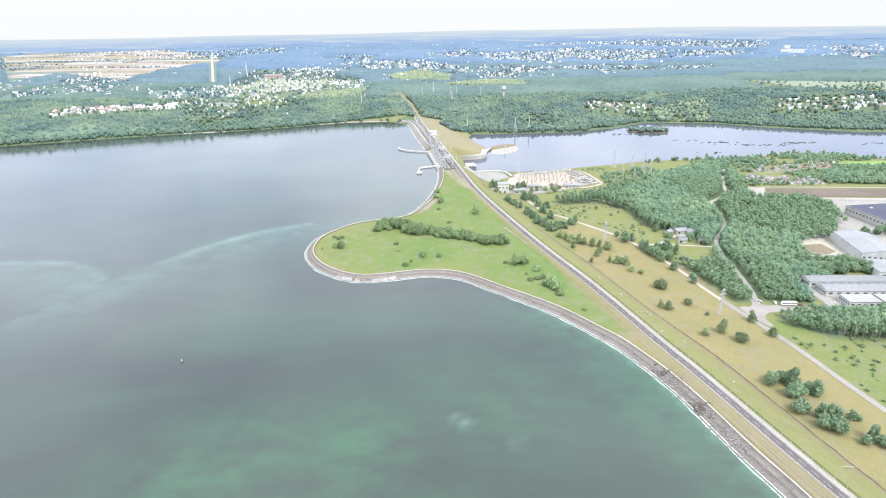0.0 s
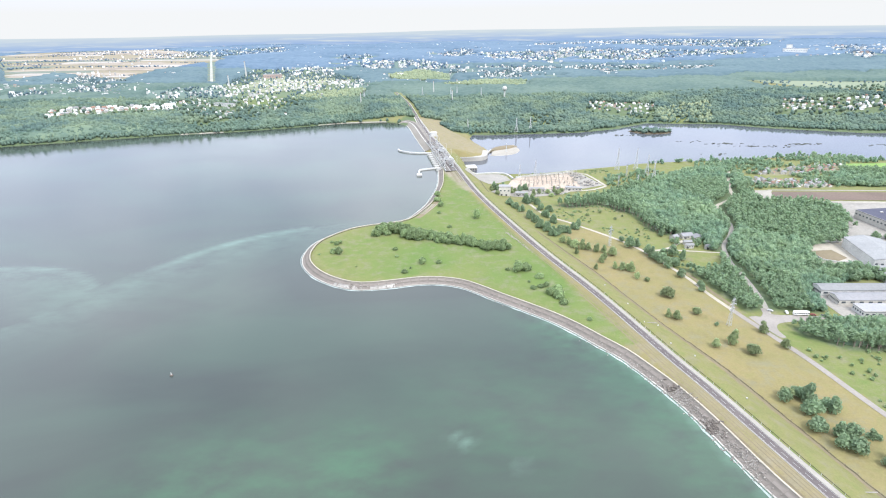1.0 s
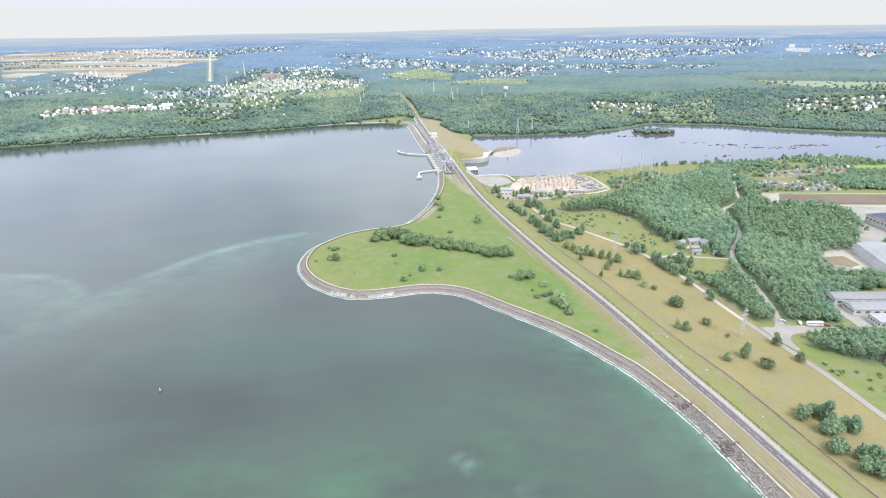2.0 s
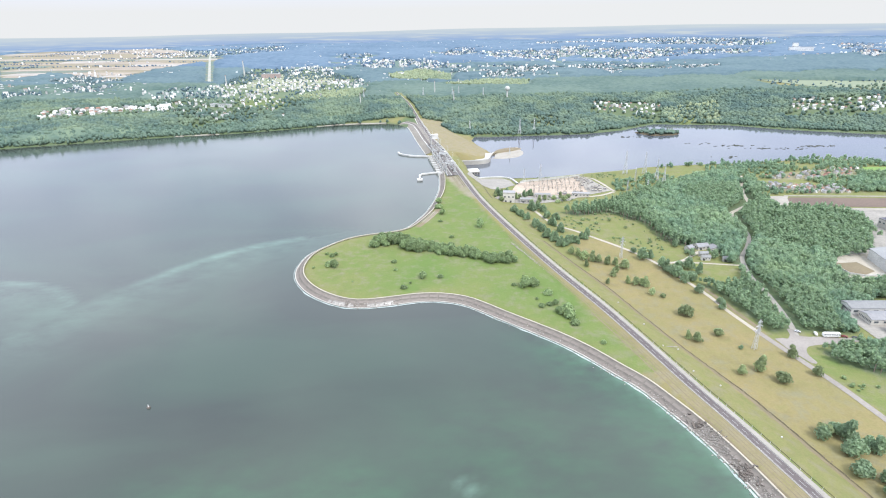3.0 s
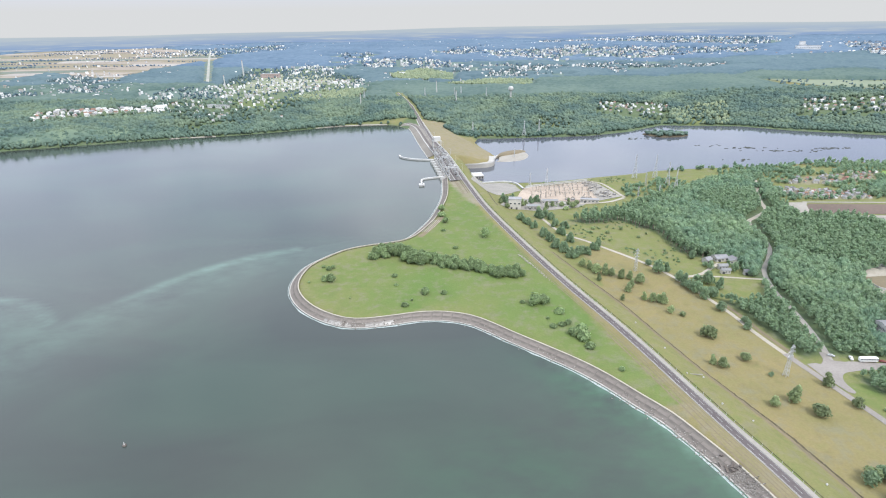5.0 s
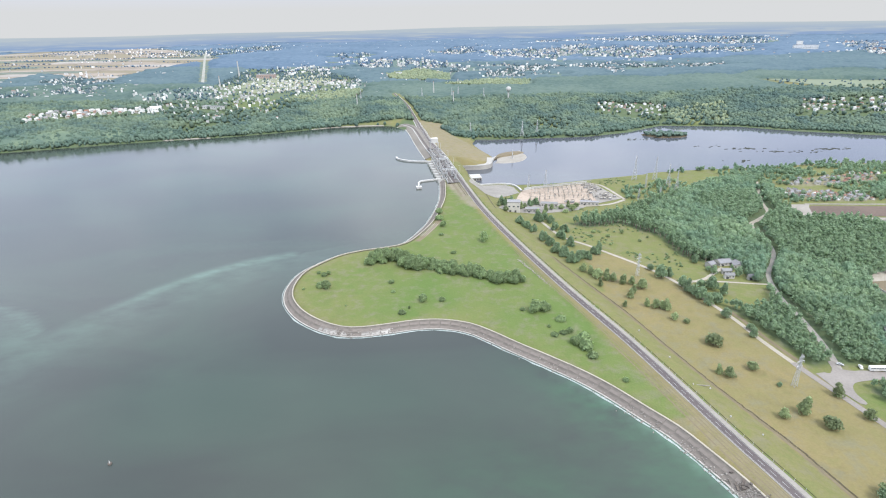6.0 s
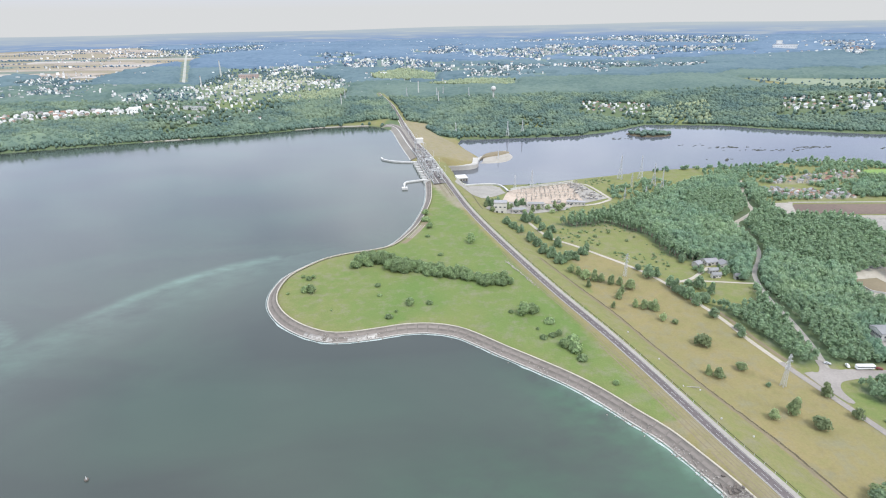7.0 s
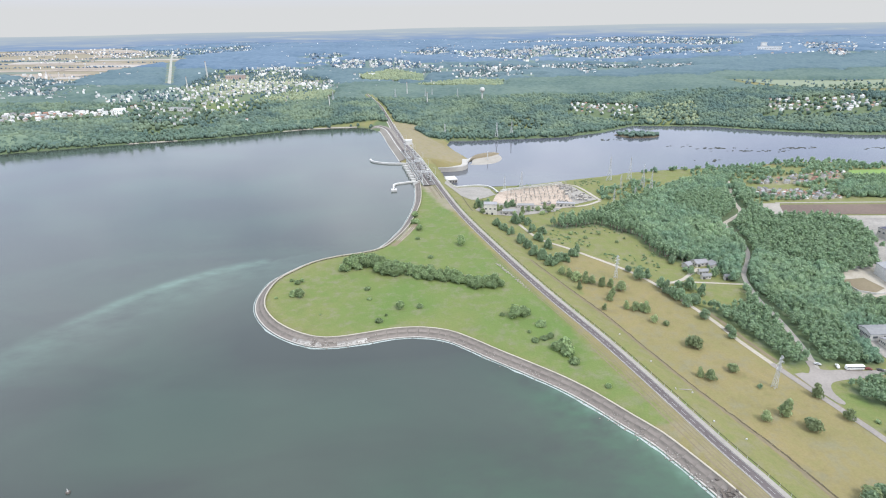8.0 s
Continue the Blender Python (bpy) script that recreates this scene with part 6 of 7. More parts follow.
def build_switchyard():
    patch("yard", [(90, 736), (110, 804), (207, 832), (226, 742), (176, 714)], 0.3, M_YARD, "cream gravel floor of the open switchyard", "yard")
    block_house(82, 692, -8, 15, 11, 12, M_PLASTER, M_GREYROOF, "tall pale grey control building beside the switchyard", "control building", bays=3, doors=2)
    block_house(104, 690, -8, 16, 8, 4, M_PLASTER, M_PALEROOF, "low pale annex beside the switchyard", "annex", bays=4)
    block_house(128, 712, -8, 20, 8, 4, M_PLASTER, M_PALEROOF, "long low pale shed at the switchyard's edge", "shed", bays=5)
    block_house(178, 716, -14, 22, 7, 4, M_PLASTER, M_GREYROOF, "long grey-roofed shed at the switchyard's edge", "shed", bays=5)
    patch("yard", [(64, 692), (76, 728), (98, 734), (176, 712), (160, 694), (110, 680)], 0.28, M_DUST, "pale dusty yard round the control building", "yard", 6)
    strip("wall", curve_through([(112, 808), (124, 816), (160, 829), (207, 841)], 4), -0.4, 0.4, 2.0, M_WHITE, "pale weathered wall behind the switchyard", "yard wall", "structure", thick=3.0)
    rng = np.random.default_rng(31)
    put_plants([(x + rng.normal(0, 1.5), y + rng.normal(0, 1.5), rng.uniform(1.8, 3.4)) for x, y in ((66, 700), (68, 706), (72, 688), (94, 700), (98, 704), (112, 684), (120, 690), (128, 696), (140, 700), (150, 704), (116, 676), (160, 706), (76, 724), (88, 728))],
               ("spire", "tall", "broad"), "tree", "small dark tree beside the switchyard buildings", "trees by the switchyard", M_JUNIPER, M_PINE_BARK)
    inner = [(104, 733), (124, 802), (204, 826), (222, 746), (176, 718)]
    hold = lambda x, y: inside(np.array([x]), np.array([y]), inner)[0]
    stand = lambda x, y, turn: pose(x, y, float(height(x, y)) + 0.25, 0, 0, turn)
    patch("yard", [(192, 722), (196, 826), (207, 832), (226, 742)], 0.36, M_DUST, "pale grey gravel strip along the switchyard's edge", "yard")
    frame_ob = None
    for row in range(7):
        for col in range(8):
            x, y = 114 + col * 11 + row * 2.2, 738 + row * 12.5 + col * 1.6
            if not hold(x, y) or (row in (2, 4) and col % 2):
                continue
            if frame_ob is None:
                frame_ob = thing("busbar_frame", "slender pale steel busbar frame on cream gravel", "busbar frame", "busbar frames", stand(x, y, 12))
                for sx in (-4.2, 4.2):
                    post = bmesh.new()
                    for lean in (-0.35, 0.35):
                        add_rod(post, (sx + lean, 0, 0), (sx, 0, 5.0), 0.1, 0.08, 4)
                    part("post", post, M_ENAMEL, frame_ob)
                part("beam", box((9.0, 0.3, 0.3), (0, 0, 5.0)), M_ENAMEL, frame_ob)
                for sx in (-3, 0, 3):
                    part("insulator", rod((sx, 0, 4.9), (sx, 0, 3.8), 0.16, 0.1, 8), M_ENAMEL, frame_ob)
            else:
                copy_thing(frame_ob, stand(x, y, rng.normal(12, 2)))
    breaker = None
    for row in range(13):
        for col in range(15):
            x, y = 108 + col * 6.4 + row * 1.1 + rng.normal(0, 0.5), 733 + row * 6.6 + col * 0.9 + rng.normal(0, 0.5)
            if not hold(x, y) or rng.random() < 0.45:
                continue
            k = rng.uniform(0.7, 1.25)
            m = stand(x, y, rng.normal(12, 5)) @ Matrix.Diagonal((k, k, k, 1))
            if breaker is None:
                breaker = thing("circuit_breaker", "small beige circuit breaker on a concrete footing", "circuit breaker", "circuit breakers", m)
                part("footing", box((1.3, 1.0, 0.7), (0, 0, 0.3), bevel=0.05), M_CONCRETE, breaker)
                part("cabinet", box((1.0, 0.8, 1.2), (0, 0, 1.2), bevel=0.06), M_ENAMEL, breaker)
                for sx in (-0.35, 0, 0.35):
                    part("bushing", rod((sx, 0, 1.8), (sx * 1.8, 0, 3.4), 0.16, 0.09, 8), M_RUST if sx else M_WHITE, breaker)
            else:
                copy_thing(breaker, Matrix()).matrix_basis = m
    transformer = None
    for n in range(60):
        x, y = (rng.uniform(192, 222), rng.uniform(726, 815)) if n < 46 else (rng.uniform(112, 190), rng.uniform(722, 733))
        if not hold(x, y):
            continue
        k = rng.uniform(0.7, 1.2)
        m = stand(x, y, 12 + rng.normal(0, 3)) @ Matrix.Diagonal((k, k, k, 1))
        if transformer is None:
            transformer = thing("transformer", "grey-beige transformer with bushings standing on gravel", "transformer", "transformers", m)
            part("tank", box((3.4, 2.2, 2.4), (0, 0, 1.4), bevel=0.1), M_ENAMEL, transformer)
            part("plinth", box((4.0, 2.8, 0.4), (0, 0, 0.1)), M_CONCRETE, transformer)
            for sx in (-1.0, 0, 1.0):
                part("bushing", rod((sx, 0, 2.6), (sx, 0, 4.2), 0.2, 0.1, 8), M_RUST, transformer)
            part("radiator", box((3.0, 0.5, 1.6), (0, -1.4, 1.4), bevel=0.05), M_GREYROOF, transformer)
        else:
            copy_thing(transformer, Matrix()).matrix_basis = m
    strip("path", curve_through([(209, 834), (222, 790), (229, 738)]), -2.0, 2.0, 0.3, M_GRAVEL, "pale access road along the switchyard", "road", "structure")
    strip("path", curve_through([(110, 800), (122, 811), (160, 824), (208, 836)]), -2.0, 2.0, 0.35, M_CONCRETE, "pale concrete road between river and switchyard", "road", "structure")
    strip("path", curve_through([(100, 722), (116, 718), (150, 712), (176, 710), (205, 718), (228, 736)]), -2.2, 2.2, 0.32, M_GRAVEL, "pale road in front of the switchyard", "road", "structure")


build_switchyard()


def build_works():
    """The works beyond the wood: halls, sheds and yards."""
    patch("yard", [(300, 360), (300, 412), (400, 412), (400, 360)], 0.25, M_DUST, "pale dusty yard between the sheds", "yard", 8)
    patch("yard", [(345, 462), (355, 487), (362, 511), (400, 512), (392, 482), (380, 458)], 0.25, M_GRAVEL, "pale gravel lot beside the white hall", "yard", 8)
    patch("lawn", [(351, 471), (356, 492), (378, 494), (380, 474), (364, 466)], 0.4, M_DIRT, "worn brownish lot inside the yard", "lot", 8)
    patch("yard", [(376, 412), (380, 520), (470, 640), (700, 640), (700, 412)], 0.12, M_DUST, "pale ground of the works", "yard", 20)
    block_house(404, 472, 79, 56, 32, 10, M_WHITE, M_PALEROOF, "large white hall with a low pitched pale roof", "hall", "gable", 3.0, bays=7)
    block_house(396, 424, 79, 30, 40, 7, M_WHITE, M_PALEROOF, "lower pale hall joined to the yard", "hall", "flat", bays=5, doors=2)
    block_house(338, 404, -2, 66, 12, 6, M_WHITE, M_PALEROOF, "long shed with a pale sheet roof", "shed", "gable", 1.6, bays=9)
    block_house(340, 389, -2, 62, 13, 5, M_PLASTER, M_GREYROOF, "long shed with a lilac-grey roof", "shed", "gable", 1.6, bays=9)
    block_house(326, 370, -2, 24, 13, 5, M_WHITE, M_GREYROOF, "white flat-roofed shed with a grey roof", "shed", "flat", bays=5)
    block_house(354, 370, -2, 26, 13, 5, M_WHITE, M_GREYROOF, "white flat-roofed shed with a grey roof", "shed", "flat", bays=5)
    block_house(506, 562, 6, 76, 56, 9, M_PLASTER, M_BLUEROOF, "huge hall with a dark blue roof", "hall", "flat", bays=12, doors=3)
    for line in ([(357, 516), (401, 514)], [(352, 492), (354, 470), (364, 464), (382, 466)]):
        strip("wall", np.array(line, float), -0.15, 0.15, 1.9, M_TOWNWALL, "low white boundary wall round the lot", "boundary wall", "structure", thick=2.4)
    rng_w = np.random.default_rng(23)
    trees = [(rng_w.uniform(326, 378), rng_w.uniform(426, 452), rng_w.uniform(2.6, 4.2)) for _ in range(60)]
    trees += [(rng_w.uniform(440, 475), rng_w.uniform(505, 530), rng_w.uniform(2.6, 4.0)) for _ in range(14)]
    put_plants(trees, ("broad", "tall"), "tree", "rounded green tree among the works' yards", "trees by the works", M_PINE)
    for n, (x, y) in enumerate(((486, 575), (500, 548), (520, 580), (512, 560), (528, 552))):
        sky = thing("skylight", "small pale skylight on a dark blue roof", "skylight", "skylights", pose(x, y, float(height(506, 562)) + 9.4, 0, 0, 6))
        part("kerb", box((2.6, 2.6, 0.6), (0, 0, 0.3)), M_CONCRETE, sky)
        part("dome", box((2.2, 2.2, 0.5), (0, 0, 0.85), bevel=0.2), M_WHITE, sky)
    patch("field", [(438, 696), (406, 660), (560, 645), (760, 625), (790, 660), (590, 682)], 0.3, M_PLOUGH, "brown ploughed field with pale margins", "field", 20)
    patch("yard", [(396, 704), (402, 652), (412, 648), (432, 690), (440, 702)], 0.36, M_SAND, "pale sandy margin of the ploughed field", "field margin", 8)
    strip("road", np.array([(402, 652), (480, 643), (560, 635), (760, 612)], float), -5, 4, 0.3, M_SAND, "pale dusty road beside the ploughed field", "road", "structure")
    strip("road", np.array([(436, 704), (520, 697), (600, 690), (790, 668)], float), -2, 2, 0.3, M_SAND, "pale dusty road beside the ploughed field", "road", "structure")


build_works()


# ---------------------------------------------------------------- houses
def house_proto(w, d, h, rise, wall, roof_material, label, group):
    ob = thing("house", label, "house", group)
    body = box((w, d, h + 0.4), (0, 0, h / 2 - 0.2))
    for sx in (-1, 1):
        body.faces.new([body.verts.new(p) for p in ((sx * w / 2, -d / 2, h), (sx * w / 2, d / 2, h), (sx * w / 2, 0, h + rise))])
    part("wall", body, wall, ob)
    part("roof", gable(w, d, h, rise), roof_material, ob)
    part("chimney", box((0.7, 0.7, 1.8), (w * 0.2, 0.6, h + rise)), M_RED, ob)
    for sx in (-0.28, 0.02, 0.3):
        part("window", box((1.2, 0.12, 1.3), (sx * w, -d / 2 - 0.04, h * 0.55)), M_GLASS, ob)
    part("door", box((1.0, 0.12, 2.0), (0.42 * w - 0.6, -d / 2 - 0.04, 1.0)), M_DARK, ob)
    return ob


def put_houses(poly, count, gap, group, where, seed, size=(8, 13), mixture=(0, 2, 1, 1, 1)):
    rng = np.random.default_rng(seed)
    poly = np.array(poly, float)
    styles = [(M_PLASTER, M_RED, "pale house, faded red gabled roof, " + where), (M_TOWN_LIGHT, M_TOWNWALL, "white house, pale gabled roof, " + where),
              (M_PLASTER, M_GREYROOF, "pale house, grey gabled roof, " + where)]
    protos, placed, tries = {}, [], 0
    while len(placed) < count and tries < 4000:
        tries += 1
        x, y = rng.uniform(poly.min(0), poly.max(0))
        if not inside(np.array([x]), np.array([y]), poly)[0] or any(math.hypot(x - a, y - b) < gap for a, b in placed):
            continue
        placed.append((x, y))
        k = int(rng.choice(mixture))
        f = rng.uniform(*size) / 10
        m = pose(x, y, float(height(x, y)), 0, 0, rng.choice([0, 90, 20, 110]) + rng.normal(0, 6)) @ Matrix.Diagonal((f, f, f * rng.uniform(0.9, 1.2), 1))
        if k not in protos:
            protos[k] = house_proto(10, 8, 4.2 + k * 0.6, 2.6, *styles[k], group)
            protos[k].matrix_basis = m
        else:
            copy_thing(protos[k], Matrix()).matrix_basis = m


put_houses(ALLOTMENTS, 72, 5.5, "allotment houses", "among allotment gardens", 41, (2.8, 5.4), (0, 0, 2, 2, 2, 1))
put_houses(ALLOTMENTS_FAR, 46, 7.0, "allotment houses", "among allotment gardens", 47, (3.0, 6.4), (0, 0, 2, 2, 2, 1))
put_houses(HOUSE_AREAS[0], 80, 10, "houses above the far shore", "above the wooded shore", 42, (6, 9.5), (0, 1, 1, 1, 2))
put_houses(HOUSE_AREAS[1], 46, 10.5, "houses across the river", "among trees across the river", 43, (4.6, 7.2))
put_houses(HOUSE_AREAS[2], 72, 10, "houses across the river", "in an estate across the river", 44, (5, 8))
for n, (x, y, w, d, turn, wall, rf, text) in enumerate(((252, 532, 12, 9, 10, M_PLASTER, M_GREYROOF, "pale house with grey roofs in a clearing"), (262, 526, 10, 9, 80, M_PLASTER, M_GREYROOF, "pale house wing with a grey roof in a clearing"),
                                                       (238, 527, 7, 6, 30, M_PLASTER, M_GREYROOF, "small pale outbuilding beside the gravel drive"), (245, 512, 8, 3.4, 0, M_PLASTER, M_PALEROOF, "low pale shed beside the gravel drive"),
                                                       (243, 503, 8, 3.4, 0, M_PLASTER, M_PALEROOF, "low pale shed beside the gravel drive"), (262, 500, 9, 3.2, 0, M_PLASTER, M_PALEROOF, "low pale shed at the meadow's edge"))):
    block_house(x, y, turn, w, d, 3.2, wall, rf, text, "house" if n < 3 else "shed", "gable", 1.8, "houses in the clearing", bays=3)


rng_h = np.random.default_rng(61)
put_plants([(x + rng_h.normal(0, 1.2), y + rng_h.normal(0, 1.2), rng_h.uniform(1.8, 3.2)) for x, y in ((228, 536), (232, 542), (240, 545), (247, 544), (256, 543), (266, 538), (272, 530), (270, 520), (262, 512), (256, 506), (231, 520), (254, 518), (246, 538), (276, 512), (268, 504), (236, 512))],
           ("tall", "broad", "spire"), "tree", "leafy garden tree beside the houses", "trees in the clearing", M_PINE)


def build_town():
    """Far streets: very many small houses and blocks as one mesh, walls and roofs told apart."""
    rng = np.random.default_rng(77)
    v0 = np.array([(-1, -1, 0), (1, -1, 0), (1, 1, 0), (-1, 1, 0), (-1, -1, 1), (1, -1, 1), (1, 1, 1), (-1, 1, 1), (-1.05, 0, 1.5), (1.05, 0, 1.5)], float)
    quads = [(0, 1, 5, 4), (1, 2, 6, 5), (2, 3, 7, 6), (3, 0, 4, 7), (4, 5, 9, 8), (6, 7, 8, 9)]
    vs, fs, ms = [], [], []
    spots = []
    for poly, count, wide, tall in TOWN_AREAS:
        poly = np.array(poly, float)
        x, y = rng.uniform(poly[:, 0].min(), poly[:, 0].max(), count * 12), rng.uniform(poly[:, 1].min(), poly[:, 1].max(), count * 12)
        ok = np.flatnonzero(inside(x, y, poly) & (noise_field(x, y, 0.022) > -0.45))[:int(count * (1.2 if tall[1] < 6.5 else 2.2))]
        stray = rng.random(len(ok)) < 0.3
        sx, sy = x[ok] + stray * rng.normal(0, 110, len(ok)), y[ok] + stray * rng.normal(0, 70, len(ok))
        dry_land = (poly_distance(sx, sy, lake_poly) > 60) & (poly_distance(sx, sy, river_poly) > 60)
        spots += [(px, py, wide, tall, 3.5 if out else 0.5) for px, py, out, ok in zip(sx, sy, stray, dry_land) if ok]
    for poly, count in OUTSKIRTS:
        poly = np.array(poly, float)
        x, y = rng.uniform(poly[:, 0].min(), poly[:, 0].max(), count * 8), rng.uniform(poly[:, 1].min(), poly[:, 1].max(), count * 8)
        ok = np.flatnonzero(inside(x, y, poly) & (noise_field(x, y * 2.2, 0.006) > -0.1))[:count]
        spots += [(x[i], y[i], (8, 34), (5, 9), 4.5) for i in ok]
    for px, py, wide, tall, up in spots:
        w, d, h = min(rng.uniform(*wide) * 0.20, 7.0), rng.uniform(1.4, 2.5), max(2.0, rng.uniform(*tall) * 0.36)
        a = rng.choice([0.2, 1.77]) + rng.normal(0, 0.15)
        c, s = math.cos(a), math.sin(a)
        p = v0 * (w, d, h)
        if h > 7:
            p[8:, 2] = h * 1.02
        z = float(height(px, py)) + up + rng.uniform(0, 2.5)
        n = len(vs) * 10
        vs.append(np.stack([c * p[:, 0] - s * p[:, 1] + px, s * p[:, 0] + c * p[:, 1] + py, p[:, 2] + z - (2 + up) * (v0[:, 2] == 0)], 1))
        fs += [[n + k for k in q] for q in quads]
        roof_kind = int(rng.choice([0, 0, 1, 1, 2, 3]))
        ms += [0] * 4 + [roof_kind] * 2
    me = mesh_of("town", np.concatenate(vs), fs, M_TOWN_LIGHT)
    for m in (M_PALEROOF, M_GREYROOF, M_RED):
        me.materials.append(m)
    me.polygons.foreach_set("material_index", np.array(ms, np.int32))
    tagged(new("town", me), "many small pale houses and blocks of a far town", "town", kind="stuff")


build_town()
block_house(1646, 2652, -20, 96, 24, 22, M_TOWN_LIGHT, M_PALEROOF, "long white slab block far across the forest", "apartment block", bays=14)
block_house(1640, 2690, -20, 22, 22, 38, M_TOWN_LIGHT, M_PALEROOF, "white tower block behind a long slab", "tower block", bays=4)
block_house(-616, 2078, 2, 62, 30, 14, shade("pinkish_plaster", (0.40, 0.31, 0.28), (0.33, 0.26, 0.235), 0.9, 0.05, 0.4), M_PALEROOF, "large pale reddish block above the suburb", "apartment block", bays=10)
block_house(-550, 1420, -22, 62, 12, 7, M_TOWN_LIGHT, M_PALEROOF, "long white building among the far trees", "public building", bays=12)
block_house(-676, 1392, 30, 24, 16, 10, M_TOWN_LIGHT, M_TOWN_LIGHT, "white house at the end of a row", "house", "gable", 3.0, bays=5)


def chimney(x, y, tall, r, label):
    ob = thing("chimney_stack", label, "chimney", "chimneys", pose(x, y, float(height(x, y)) - 1))
    part("shaft", rod((0, 0, 0), (0, 0, tall), r, r * 0.6, 14), M_WHITE, ob)
    part("rim", rod((0, 0, tall), (0, 0, tall + 1.2), r * 0.7, r * 0.7, 14), M_RED, ob)


for x, y, tall, r in ((-736, 2148, 55, 3.0), (-669, 1784, 38, 2.2), (-203, 1420, 30, 1.6), (-20, 1618, 34, 1.8), (30, 1440, 30, 1.6)):
    chimney(x, y, tall, r, "thin pale chimney rising over the far trees")
tank = thing("water_tower", "pale round water tower above the trees", "water tower", "", pose(168, 1470, float(height(168, 1470))))
part("stem", rod((0, 0, 0), (0, 0, 24), 2.2, 1.8, 12), M_WHITE, tank)
bm = bmesh.new()
bmesh.ops.create_uvsphere(bm, u_segments=16, v_segments=10, radius=6.5, matrix=Matrix.Translation((0, 0, 28)))
part("tank", bm, M_WHITE, tank)


# ---------------------------------------------------------------- small things
def build_vehicles():
    z = float(height(269, 367)) + 0.14
    bus = thing("bus", "long white coach parked beside the woods", "bus", "", pose(269.5, 368.2, z, 0, 0, -3))
    part("body", box((11.4, 2.5, 2.6), (0, 0, 1.85), bevel=0.25), M_BUS, bus)
    part("roof", box((10.8, 2.2, 0.25), (0, 0, 3.2), bevel=0.1), M_BUS, bus)
    for s in (-1, 1):
        for k in range(7):
            part("window", box((1.35, 0.06, 0.9), (-4.8 + 1.6 * k, s * 1.25, 2.3)), M_GLASS, bus)
        for x in (-3.9, 3.9):
            wheel = part("wheel", rod((x, s * 0.95, 0.5), (x, s * 1.25, 0.5), 0.5, 0.5, 16), M_TYRE, bus)
            part("rim", rod((x, s * 1.25, 0.5), (x, s * 1.28, 0.5), 0.28, 0.28, 12), M_STEEL, wheel)
    part("windscreen", box((0.06, 2.2, 1.3), (5.7, 0, 2.3)), M_GLASS, bus)
    for n, (x, y, turn, paint, text) in enumerate(((260.5, 371, 75, M_BUS, "white van parked by the woods"), (250, 374.5, -30, M_STEEL, "pale grey car parked by the woods"), (278.5, 367.5, -20, M_REDPAINT, "red car parked behind the coach"),
                                                   (285, 366, -30, M_DARK, "dark car parked near the coach"))):
        car = thing("van" if n == 0 else "car", text, "van" if n == 0 else "car", "parked cars", pose(x, y, float(height(x, y)) + 0.18, 0, 0, turn) @ Matrix.Scale(0.86, 4))
        high = 1.3 if n == 0 else 0.75
        part("body", box((4.6, 1.8, high), (0, 0, 0.4 + high / 2), bevel=0.18), paint, car)
        cab = part("cabin", box((2.4, 1.6, 0.6), (-0.2, 0, 0.65 + high), bevel=0.2), paint, car)
        for s in (-1, 1):
            part("side_window", box((2.0, 0.05, 0.38), (-0.2, s * 0.8, 0.68 + high)), M_GLASS, cab)
            for px in (-1.4, 1.4):
                part("wheel", rod((px, s * 0.7, 0.33), (px, s * 0.92, 0.33), 0.33, 0.33, 12), M_TYRE, car)
        part("windscreen", box((0.05, 1.4, 0.4), (1.0, 0, 0.66 + high)), M_GLASS, cab)


build_vehicles()


